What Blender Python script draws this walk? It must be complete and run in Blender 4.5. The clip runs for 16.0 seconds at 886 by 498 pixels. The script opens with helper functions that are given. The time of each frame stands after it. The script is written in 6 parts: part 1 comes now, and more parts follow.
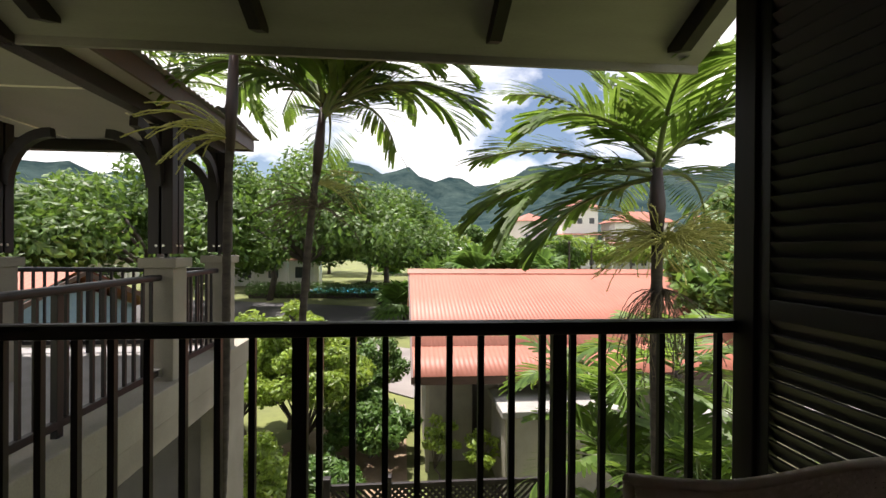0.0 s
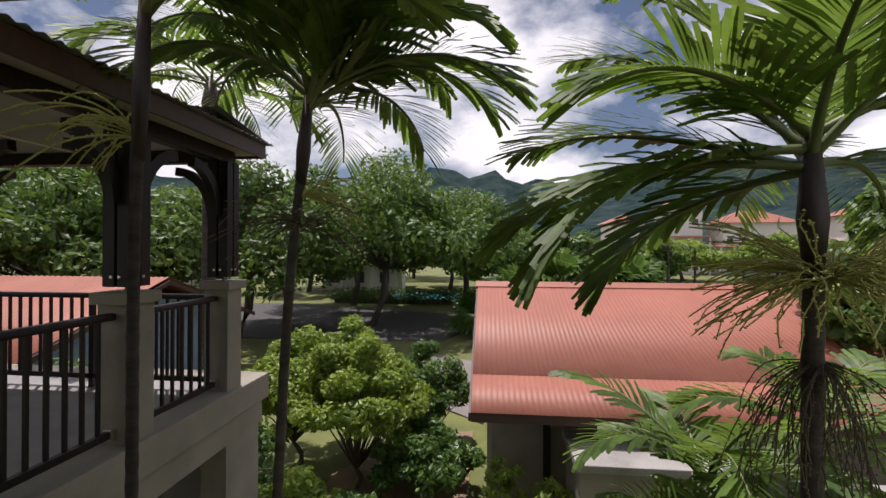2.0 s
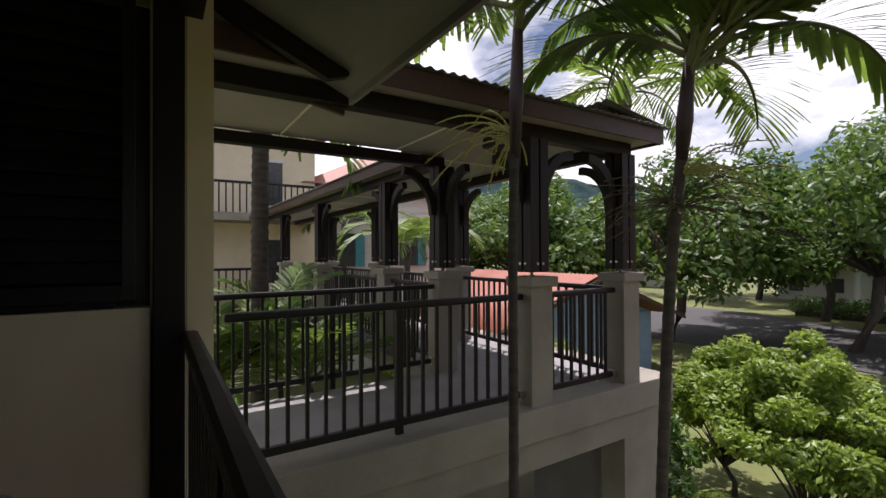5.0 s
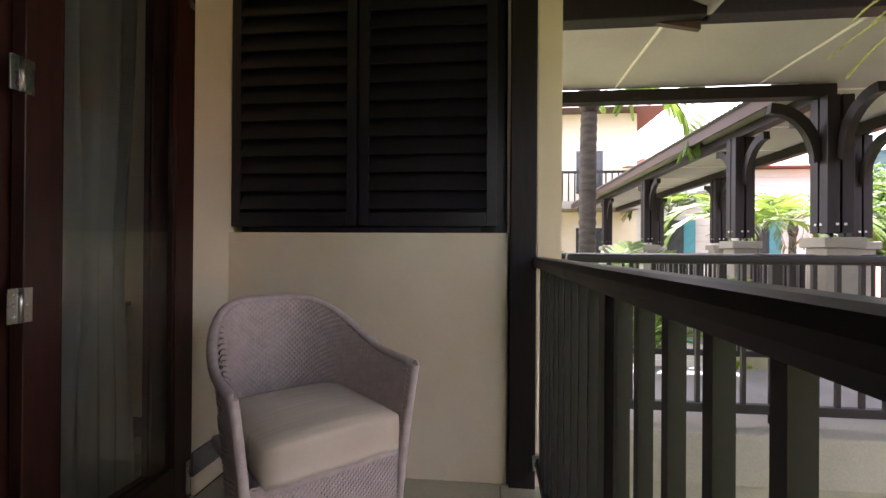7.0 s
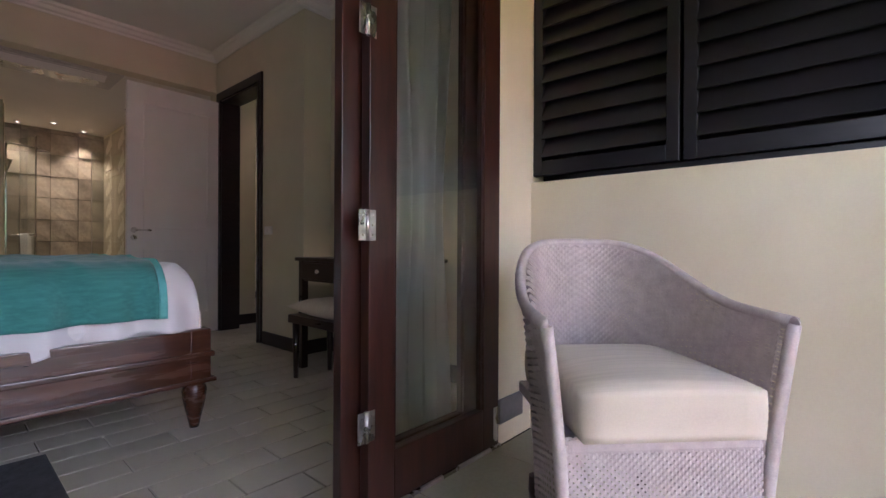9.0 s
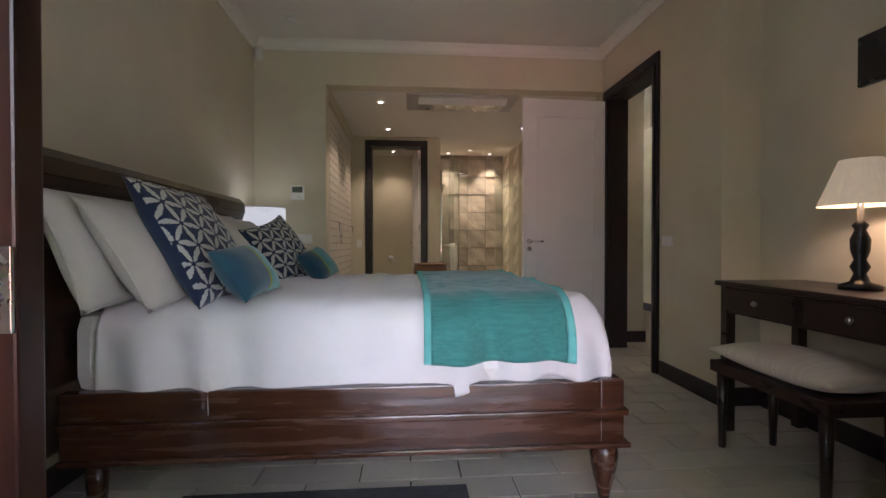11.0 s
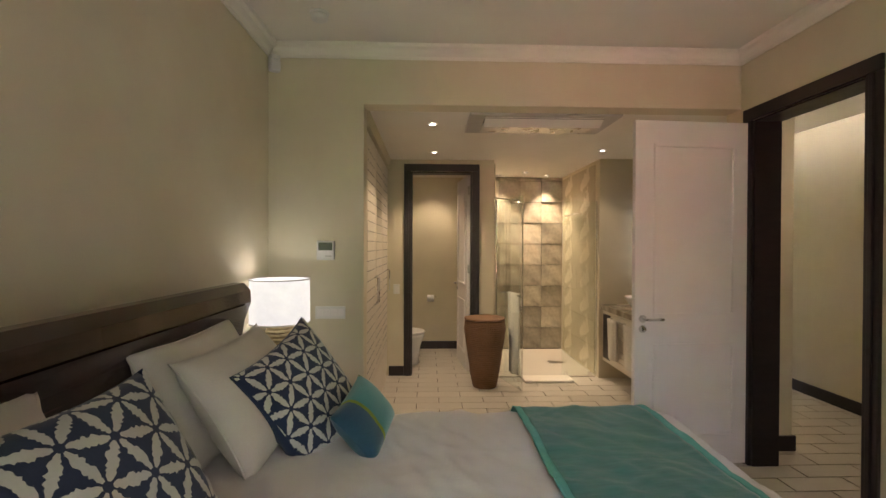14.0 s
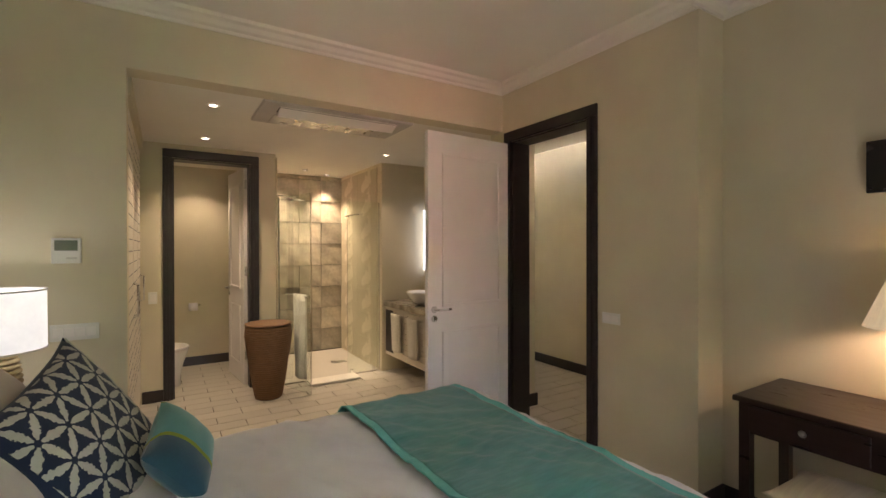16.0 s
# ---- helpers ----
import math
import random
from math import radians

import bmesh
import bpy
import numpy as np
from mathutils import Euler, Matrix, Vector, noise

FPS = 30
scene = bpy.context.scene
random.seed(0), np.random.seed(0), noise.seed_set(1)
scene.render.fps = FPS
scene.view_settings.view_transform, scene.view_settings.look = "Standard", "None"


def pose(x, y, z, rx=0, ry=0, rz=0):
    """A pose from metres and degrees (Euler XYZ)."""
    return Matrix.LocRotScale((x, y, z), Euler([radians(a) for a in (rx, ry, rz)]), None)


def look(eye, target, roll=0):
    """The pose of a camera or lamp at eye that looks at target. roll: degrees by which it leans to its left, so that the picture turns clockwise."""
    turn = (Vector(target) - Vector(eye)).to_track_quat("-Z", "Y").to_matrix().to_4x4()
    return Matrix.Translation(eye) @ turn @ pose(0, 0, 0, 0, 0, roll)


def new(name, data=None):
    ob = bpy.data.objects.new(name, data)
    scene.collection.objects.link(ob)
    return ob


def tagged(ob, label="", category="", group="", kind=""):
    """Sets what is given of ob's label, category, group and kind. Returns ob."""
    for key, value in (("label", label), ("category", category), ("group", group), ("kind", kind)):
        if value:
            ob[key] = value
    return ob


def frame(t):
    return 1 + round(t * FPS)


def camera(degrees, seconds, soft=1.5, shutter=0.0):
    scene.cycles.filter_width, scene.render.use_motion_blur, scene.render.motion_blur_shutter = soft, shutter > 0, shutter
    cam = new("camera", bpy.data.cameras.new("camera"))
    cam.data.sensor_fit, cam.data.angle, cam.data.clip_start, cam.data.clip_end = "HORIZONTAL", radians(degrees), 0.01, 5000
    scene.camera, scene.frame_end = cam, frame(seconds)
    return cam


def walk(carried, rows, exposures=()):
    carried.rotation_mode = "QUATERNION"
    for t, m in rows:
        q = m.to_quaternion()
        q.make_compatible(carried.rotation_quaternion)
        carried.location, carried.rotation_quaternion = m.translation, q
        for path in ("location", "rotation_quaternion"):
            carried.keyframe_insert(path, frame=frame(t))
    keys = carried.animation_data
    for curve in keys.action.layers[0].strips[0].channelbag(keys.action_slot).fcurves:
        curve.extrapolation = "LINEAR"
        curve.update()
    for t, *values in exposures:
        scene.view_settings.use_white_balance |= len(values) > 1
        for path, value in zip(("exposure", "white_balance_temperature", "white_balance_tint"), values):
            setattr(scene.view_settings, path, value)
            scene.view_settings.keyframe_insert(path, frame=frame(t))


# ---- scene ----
cam = camera(89.0, 16.0)
PATH = [
    (0, (0.214, 0.331, 1.362), (0.396, 2.323, 1.355), 0.4),
    (0.5, (0.323, 0.691, 1.372), (0.465, 2.686, 1.372), 0.4),
    (1, (0.458, 1.001, 1.435), (0.525, 3.0, 1.431), 0.6),
    (1.5, (0.572, 1.299, 1.51), (0.543, 3.298, 1.511), 0.6),
    (2, (0.738, 1.492, 1.552), (0.537, 3.482, 1.559), 0.2),
    (2.5, (0.822, 1.651, 1.56), (0.424, 3.611, 1.57), 0.1),
    (3, (0.897, 1.746, 1.577), (0.247, 3.638, 1.587), 0.2),
    (3.2, (0.926, 1.773, 1.596), (0.161, 3.621, 1.602), 0.2),
    (5.5, (0.967, 1.817, 1.378), (-0.897, 2.543, 1.404), 0.0),
    (6, (0.92, 1.753, 1.305), (-1.049, 2.101, 1.328), 0.4),
    (6.5, (0.853, 1.742, 1.223), (-1.147, 1.778, 1.238), 0.3),
    (7, (0.761, 1.714, 1.126), (-1.227, 1.499, 1.133), 0.4),
    (7.5, (0.69, 1.695, 1.046), (-1.258, 1.243, 1.045), 0.5),
    (8, (0.612, 1.635, 0.99), (-1.246, 0.896, 0.979), 0.5),
    (8.5, (0.563, 1.58, 0.938), (-1.15, 0.548, 0.929), 0.4),
    (9, (0.539, 1.519, 0.889), (-0.962, 0.197, 0.882), 0.3),
    (9.5, (0.494, 1.414, 0.884), (-0.756, -0.147, 0.877), 0.3),
    (10, (0.491, 1.275, 0.903), (-0.375, -0.528, 0.892), 0.1),
    (10.2, (0.471, 1.205, 0.923), (-0.224, -0.67, 0.908), -0.0),
    (12.3, (0.457, 0.211, 1.265), (0.63, -1.782, 1.241), 0.1),
    (12.5, (0.456, 0.103, 1.322), (0.628, -1.889, 1.3), -0.0),
    (13, (0.505, -0.115, 1.413), (0.681, -2.107, 1.397), 0.1),
    (13.5, (0.621, -0.244, 1.498), (0.754, -2.239, 1.484), 0.2),
    (14, (0.786, -0.304, 1.535), (0.718, -2.303, 1.519), 0.2),
    (14.5, (0.934, -0.36, 1.55), (0.652, -2.34, 1.538), 0.1),
    (15, (1.031, -0.41, 1.546), (0.473, -2.331, 1.538), 0.1),
    (15.5, (1.06, -0.424, 1.531), (0.252, -2.253, 1.525), 0.1),
    (16, (1.066, -0.398, 1.513), (0.01, -2.096, 1.504), -0.1),
]
walk(cam, [(t, look(eye, target, roll)) for t, eye, target, roll in PATH], [(0.0, 1.05, 6600, 15), (0.7, 0.65, 6500, 17), (1.5, 0.2, 6400, 19), (3.2, -0.15, 6400, 21), (5.5, 0.8, 6200, 23), (6.5, 2.1, 6200, 27), (7.0, 2.7, 6100, 29), (8.0, 3.55, 5800, 30), (9.0, 4.0, 5550, 30), (10.2, 4.45, 5500, 28), (12.4, 4.85, 6300, 23), (14.0, 5.25, 6550, 22), (16.0, 5.28, 6550, 22)])

# ---- world and sun ----
SUN_TO = Vector((-0.15, 0.20, 0.96)).normalized()
world = bpy.data.worlds.new("sky")
scene.world = world
world.use_nodes = True
wt = world.node_tree
wt.nodes.clear()
w_out = wt.nodes.new("ShaderNodeOutputWorld")
w_bg = wt.nodes.new("ShaderNodeBackground")
w_sky = wt.nodes.new("ShaderNodeTexSky")
w_sky.sky_type = "NISHITA"
w_sky.sun_disc = False
w_sky.sun_elevation = math.asin(SUN_TO.z)
w_sky.sun_rotation = math.atan2(SUN_TO.x, SUN_TO.y)
w_co = wt.nodes.new("ShaderNodeTexCoord")
w_map = wt.nodes.new("ShaderNodeMapping")
w_map.inputs["Scale"].default_value = (1.0, 1.0, 1.7)
w_map.inputs["Location"].default_value = (0.35, 0.2, 0.1)
w_noise = wt.nodes.new("ShaderNodeTexNoise")
w_noise.inputs["Scale"].default_value = 2.1
w_noise.inputs["Detail"].default_value = 9
w_noise.inputs["Roughness"].default_value = 0.55
w_ramp = wt.nodes.new("ShaderNodeValToRGB")
w_ramp.color_ramp.elements[0].position = 0.41
w_ramp.color_ramp.elements[1].position = 0.52
w_shade = wt.nodes.new("ShaderNodeTexNoise")
w_shade.inputs["Scale"].default_value = 4.5
w_shade.inputs["Detail"].default_value = 6
w_cloud = wt.nodes.new("ShaderNodeValToRGB")
w_cloud.color_ramp.elements[0].position = 0.3
w_cloud.color_ramp.elements[0].color = (13.5, 13.6, 13.9, 1)
w_cloud.color_ramp.elements[1].position = 0.65
w_cloud.color_ramp.elements[1].color = (18.0, 17.8, 17.5, 1)
w_mix = wt.nodes.new("ShaderNodeMixRGB")
wt.links.new(w_co.outputs["Generated"], w_map.inputs["Vector"])
wt.links.new(w_map.outputs["Vector"], w_noise.inputs["Vector"])
wt.links.new(w_map.outputs["Vector"], w_shade.inputs["Vector"])
wt.links.new(w_noise.outputs["Fac"], w_ramp.inputs["Fac"])
wt.links.new(w_shade.outputs["Fac"], w_cloud.inputs["Fac"])
wt.links.new(w_ramp.outputs["Color"], w_mix.inputs["Fac"])
wt.links.new(w_sky.outputs["Color"], w_mix.inputs["Color1"])
wt.links.new(w_cloud.outputs["Color"], w_mix.inputs["Color2"])
wt.links.new(w_mix.outputs["Color"], w_bg.inputs["Color"])
w_bg.inputs["Strength"].default_value = 0.062
wt.links.new(w_bg.outputs["Background"], w_out.inputs["Surface"])

sun = new("sun", bpy.data.lights.new("sun", "SUN"))
sun.data.energy, sun.data.angle, sun.data.color = 5.0, radians(0.6), (1.0, 0.95, 0.87)
sun.matrix_world = look(SUN_TO * 60, (0, 0, 0))



# daylight standing in the doorway of the bedroom
door_day = new("doorway_daylight", bpy.data.lights.new("doorway_daylight", "AREA"))
door_day.data.shape, door_day.data.size, door_day.data.size_y = "RECTANGLE", 1.06, 2.3
door_day.data.energy, door_day.data.color = 0.25, (0.96, 0.98, 1.0)
door_day.matrix_world = look((0.23, 0.24, 1.2), (0.23, -1.0, 2.15))


# ---- materials ----
def surface(name, a, b, scale=6.0, rough=0.6, bump=0.05, metal=0.0, stretch=(1, 1, 1), fine=60.0, spec=0.5,
            random_tint=0.0, coat=0.0, island=0.0, sheen=0.0, dist=0.003):
    """A node material: two tones at two scales of noise, with fine relief and uneven gloss."""
    m = bpy.data.materials.new(name)
    m.use_nodes = True
    nt = m.node_tree
    p = nt.nodes["Principled BSDF"]
    co = nt.nodes.new("ShaderNodeTexCoord")
    mp = nt.nodes.new("ShaderNodeMapping")
    mp.inputs["Scale"].default_value = stretch
    n1 = nt.nodes.new("ShaderNodeTexNoise")
    n1.inputs["Scale"].default_value, n1.inputs["Detail"].default_value = scale, 5
    n2 = nt.nodes.new("ShaderNodeTexNoise")
    n2.inputs["Scale"].default_value, n2.inputs["Detail"].default_value = fine, 3
    nt.links.new(co.outputs["Object"], mp.inputs["Vector"])
    for n in (n1, n2):
        nt.links.new(mp.outputs["Vector"], n.inputs["Vector"])
    ad = nt.nodes.new("ShaderNodeMath")
    ad.operation = "MULTIPLY_ADD"
    ad.inputs[1].default_value = 0.35
    nt.links.new(n2.outputs["Fac"], ad.inputs[0])
    nt.links.new(n1.outputs["Fac"], ad.inputs[2])
    ramp = nt.nodes.new("ShaderNodeValToRGB")
    ramp.color_ramp.elements[0].position, ramp.color_ramp.elements[0].color = 0.42, (*a, 1)
    ramp.color_ramp.elements[1].position, ramp.color_ramp.elements[1].color = 0.95, (*b, 1)
    nt.links.new(ad.outputs[0], ramp.inputs["Fac"])
    tone = ramp.outputs["Color"]
    if random_tint or island:
        src = nt.nodes.new("ShaderNodeObjectInfo" if random_tint else "ShaderNodeNewGeometry")
        out = src.outputs["Random"] if random_tint else src.outputs["Random Per Island"]
        amount = random_tint or island
        mr = nt.nodes.new("ShaderNodeMapRange")
        mr.inputs["To Min"].default_value, mr.inputs["To Max"].default_value = 1 - amount, 1 + amount
        hs = nt.nodes.new("ShaderNodeHueSaturation")
        nt.links.new(out, mr.inputs["Value"])
        nt.links.new(mr.outputs["Result"], hs.inputs["Value"])
        nt.links.new(tone, hs.inputs["Color"])
        tone = hs.outputs["Color"]
    nt.links.new(tone, p.inputs["Base Color"])
    rr = nt.nodes.new("ShaderNodeMapRange")
    rr.inputs["To Min"].default_value, rr.inputs["To Max"].default_value = max(rough - 0.1, 0.03), min(rough + 0.12, 1)
    nt.links.new(n1.outputs["Fac"], rr.inputs["Value"])
    nt.links.new(rr.outputs["Result"], p.inputs["Roughness"])
    p.inputs["Metallic"].default_value = metal
    p.inputs["Specular IOR Level"].default_value = spec
    p.inputs["Coat Weight"].default_value = coat
    p.inputs["Sheen Weight"].default_value = sheen
    if bump:
        bp = nt.nodes.new("ShaderNodeBump")
        bp.inputs["Strength"].default_value, bp.inputs["Distance"].default_value = bump, dist
        nt.links.new(ad.outputs[0], bp.inputs["Height"])
        nt.links.new(bp.outputs["Normal"], p.inputs["Normal"])
    return m


def leafy(name, a, b, through_light=0.35, rough=0.45, scale=3.0):
    """Foliage: varied from leaf to leaf, glossy, letting some light through."""
    m = surface(name, a, b, scale=scale, rough=rough, bump=0.0, island=0.35, fine=20)
    nt = m.node_tree
    p = nt.nodes["Principled BSDF"]
    tr = nt.nodes.new("ShaderNodeBsdfTranslucent")
    mx = nt.nodes.new("ShaderNodeMixShader")
    mx.inputs["Fac"].default_value = through_light
    src = p.inputs["Base Color"].links[0].from_socket
    hs = nt.nodes.new("ShaderNodeHueSaturation")
    hs.inputs["Value"].default_value = 1.5
    hs.inputs["Hue"].default_value = 0.485
    nt.links.new(src, hs.inputs["Color"])
    nt.links.new(hs.outputs["Color"], tr.inputs["Color"])
    nt.links.new(p.outputs["BSDF"], mx.inputs[1])
    nt.links.new(tr.outputs["BSDF"], mx.inputs[2])
    nt.links.new(mx.outputs["Shader"], nt.nodes["Material Output"].inputs["Surface"])
    return m


def glass(name, tint=(0.95, 0.98, 0.96), rough=0.0):
    m = bpy.data.materials.new(name)
    m.use_nodes = True
    p = m.node_tree.nodes["Principled BSDF"]
    p.inputs["Base Color"].default_value = (*tint, 1)
    p.inputs["Transmission Weight"].default_value = 1.0
    p.inputs["Roughness"].default_value = rough
    p.inputs["IOR"].default_value = 1.45
    return m


def glowing(name, colour, power):
    m = bpy.data.materials.new(name)
    m.use_nodes = True
    p = m.node_tree.nodes["Principled BSDF"]
    p.inputs["Base Color"].default_value = (*colour, 1)
    p.inputs["Emission Color"].default_value = (*colour, 1)
    p.inputs["Emission Strength"].default_value = power
    return m


M_WALL = surface("sage_paint", (0.60, 0.54, 0.40), (0.67, 0.61, 0.46), scale=3, rough=0.75, bump=0.06, fine=220)
M_OUTWALL = surface("cream_plaster", (0.66, 0.57, 0.41), (0.74, 0.66, 0.50), scale=2.5, rough=0.85, bump=0.12, fine=160)
# Weathered cream concrete, darkened further: the walkway's shade is in the colour.
M_CREAM = surface("weathered_cream_concrete_shaded", (0.19, 0.175, 0.145), (0.32, 0.295, 0.245), scale=1.7, rough=0.85, bump=0.15, fine=90)
M_CEIL = surface("white_ceiling_paint", (0.76, 0.73, 0.66), (0.82, 0.79, 0.72), scale=2, rough=0.85, bump=0.03, fine=150)
M_WHITE = surface("white_gloss_paint", (0.76, 0.73, 0.71), (0.82, 0.79, 0.77), scale=4, rough=0.35, bump=0.02, fine=120)
M_DARK = surface("dark_stained_timber", (0.007, 0.005, 0.006), (0.017, 0.011, 0.011), scale=5, rough=0.5, spec=0.3, bump=0.08, stretch=(9, 9, 1), fine=50)
M_DOORWOOD = surface("dark_red_hardwood", (0.020, 0.008, 0.006), (0.055, 0.018, 0.012), scale=4, rough=0.32, bump=0.06, stretch=(10, 10, 1), fine=60)
M_SHUTTER = surface("black_brown_painted_shutter", (0.006, 0.0055, 0.008), (0.014, 0.0125, 0.0165), scale=4, rough=0.36, bump=0.06, stretch=(1, 1, 8), fine=60)
M_BEDWOOD = surface("polished_mahogany", (0.036, 0.012, 0.006), (0.095, 0.034, 0.016), scale=3, rough=0.25, bump=0.03, stretch=(1, 12, 12), fine=40, coat=0.3)
M_HEADWOOD = surface("dark_polished_mahogany", (0.018, 0.007, 0.004), (0.045, 0.016, 0.008), scale=3, rough=0.22, bump=0.03, stretch=(12, 1, 12), fine=40, coat=0.3)
M_DESKWOOD = surface("espresso_wood", (0.016, 0.008, 0.006), (0.032, 0.016, 0.012), scale=3, rough=0.3, bump=0.03, stretch=(12, 2, 12), fine=40)
M_RAIL = surface("dark_brown_powder_coat", (0.008, 0.007, 0.008), (0.018, 0.015, 0.016), scale=7, rough=0.45, spec=0.3, bump=0.04, fine=90)
M_STEEL = surface("brushed_steel", (0.45, 0.44, 0.42), (0.62, 0.60, 0.57), scale=12, rough=0.28, bump=0.02, metal=1.0, fine=150)
M_CHROME = surface("chrome", (0.75, 0.75, 0.75), (0.85, 0.85, 0.85), scale=10, rough=0.08, bump=0.0, metal=1.0)
M_GLASS = glass("clear_glass")
M_TILE = surface("beige_floor_tile", (0.47, 0.43, 0.365), (0.54, 0.50, 0.43), scale=2.5, rough=0.34, bump=0.02, fine=50, random_tint=0.07)
M_GROUT = surface("brown_grout", (0.07, 0.058, 0.045), (0.11, 0.09, 0.07), scale=20, rough=0.9, bump=0.2, fine=200)
M_OUTTILE = surface("pale_stone_tile", (0.33, 0.31, 0.22), (0.47, 0.44, 0.33), scale=3, rough=0.5, bump=0.08, fine=60, random_tint=0.05)
M_SLATE = surface("mixed_slate", (0.22, 0.20, 0.16), (0.50, 0.44, 0.33), scale=5, rough=0.6, bump=0.9, fine=25, random_tint=0.28, dist=0.01)
M_SKIRT = surface("dark_skirting", (0.014, 0.009, 0.010), (0.026, 0.017, 0.017), scale=5, rough=0.4, bump=0.03, stretch=(2, 2, 8))
M_ROOFRED = surface("faded_red_sheet_roof", (0.235, 0.075, 0.046), (0.32, 0.112, 0.074), scale=0.8, rough=0.55, bump=0.03, fine=14)
M_ROOFGREY = surface("grey_corrugated_sheet", (0.10, 0.10, 0.11), (0.18, 0.17, 0.17), scale=2, rough=0.5, bump=0.03, fine=30)
# White soffit boards; the shade of the underside is mixed into this grey.
M_SOFFIT = surface("white_soffit_board_shaded", (0.34, 0.32, 0.32), (0.44, 0.42, 0.41), scale=1.2, rough=0.8, bump=0.04, fine=40)
# Balcony boards and fascia: soffit white darkened again, shade put into the colour.
M_SHADEBOARD = surface("white_roof_boards_shaded", (0.22, 0.21, 0.215), (0.30, 0.29, 0.29), scale=1.4, rough=0.8, bump=0.05, stretch=(1, 5, 1), fine=40)
M_BROWN = surface("brown_fascia", (0.050, 0.025, 0.020), (0.085, 0.045, 0.036), scale=3, rough=0.5, bump=0.05, stretch=(1, 8, 8))
M_FLOORGREY = surface("grey_washed_deck", (0.17, 0.16, 0.16), (0.26, 0.25, 0.25), scale=2.5, rough=0.75, bump=0.15, fine=80)


# ---- builders ----
def box(bm, x0, x1, y0, y1, z0, z1, bevel=0.0):
    r = bmesh.ops.create_cube(bm, size=1)
    vs = r["verts"]
    for v in vs:
        v.co = Vector(((x0 + x1) / 2 + v.co.x * (x1 - x0), (y0 + y1) / 2 + v.co.y * (y1 - y0), (z0 + z1) / 2 + v.co.z * (z1 - z0)))
    if bevel:
        es = list({e for v in vs for e in v.link_edges})
        bmesh.ops.bevel(bm, geom=es, offset=bevel, segments=2, affect="EDGES", profile=0.6)
    return bm


def block(x0, x1, y0, y1, z0, z1, bevel=0.0):
    return box(bmesh.new(), x0, x1, y0, y1, z0, z1, bevel)


def lathe(profile, n=24, centre=(0, 0), bm=None):
    """A turned body from (radius, height) pairs."""
    bm = bm or bmesh.new()
    rings = []
    for r, z in profile:
        rings.append([bm.verts.new((centre[0] + r * math.cos(2 * math.pi * k / n), centre[1] + r * math.sin(2 * math.pi * k / n), z)) for k in range(n)])
    for lo, hi in zip(rings, rings[1:]):
        for k in range(n):
            f = bm.faces.new((lo[k], lo[(k + 1) % n], hi[(k + 1) % n], hi[k]))
            f.smooth = True
    bm.faces.new(rings[0][::-1])
    bm.faces.new(rings[-1])
    return bm


def tube(bm, pts, radii, n=7, cap=True):
    """A tapered tube along points."""
    pts = [Vector(p) for p in pts]
    if not hasattr(radii, "__len__"):
        radii = [radii] * len(pts)
    rings = []
    for i, p in enumerate(pts):
        d = (pts[min(i + 1, len(pts) - 1)] - pts[max(i - 1, 0)]).normalized()
        u = d.cross(Vector((0, 0, 1)) if abs(d.z) < 0.95 else Vector((1, 0, 0))).normalized()
        w = d.cross(u)
        rings.append([bm.verts.new(p + radii[i] * (u * math.cos(2 * math.pi * k / n) + w * math.sin(2 * math.pi * k / n))) for k in range(n)])
    for lo, hi in zip(rings, rings[1:]):
        for k in range(n):
            bm.faces.new((lo[k], lo[(k + 1) % n], hi[(k + 1) % n], hi[k])).smooth = True
    if cap:
        bm.faces.new(rings[0][::-1])
        bm.faces.new(rings[-1])
    return bm


def prism(outline, axis, lo, hi, bm=None):
    """A polygon in the plane across axis ('x' takes (y, z), 'y' takes (x, z), 'z' takes (x, y)), drawn out from lo to hi."""
    bm = bm or bmesh.new()
    put = {"x": lambda a, b, c: (c, a, b), "y": lambda a, b, c: (a, c, b), "z": lambda a, b, c: (a, b, c)}[axis]
    one = [bm.verts.new(put(a, b, lo)) for a, b in outline]
    two = [bm.verts.new(put(a, b, hi)) for a, b in outline]
    n = len(outline)
    bm.faces.new(one[::-1])
    bm.faces.new(two)
    for i in range(n):
        bm.faces.new((one[i], one[(i + 1) % n], two[(i + 1) % n], two[i]))
    return bm


def to_mesh(name, bm, material):
    bmesh.ops.recalc_face_normals(bm, faces=bm.faces)
    me = bpy.data.meshes.new(name)
    bm.to_mesh(me)
    bm.free()
    me.materials.append(material)
    return me


def part(name, bm, material, parent=None, label="", at=None):
    """One mesh object, under a thing or a part if parent is given."""
    ob = new(name, bm if isinstance(bm, bpy.types.Mesh) else to_mesh(name, bm, material))
    if parent:
        ob.parent = parent
    if at is not None:
        ob.matrix_basis = at
    return tagged(ob, label) if label else ob


def thing(name, label, category, at=None, group="", kind=""):
    ob = new(name)
    ob.empty_display_size = 0.1
    if at is not None:
        ob.matrix_basis = at
    return tagged(ob, label, category, group, kind)


def setting(name, bm, material, label="", category=""):
    return tagged(part(name, bm, material), label or name.replace("_", " "), category or "structure", kind="structure")

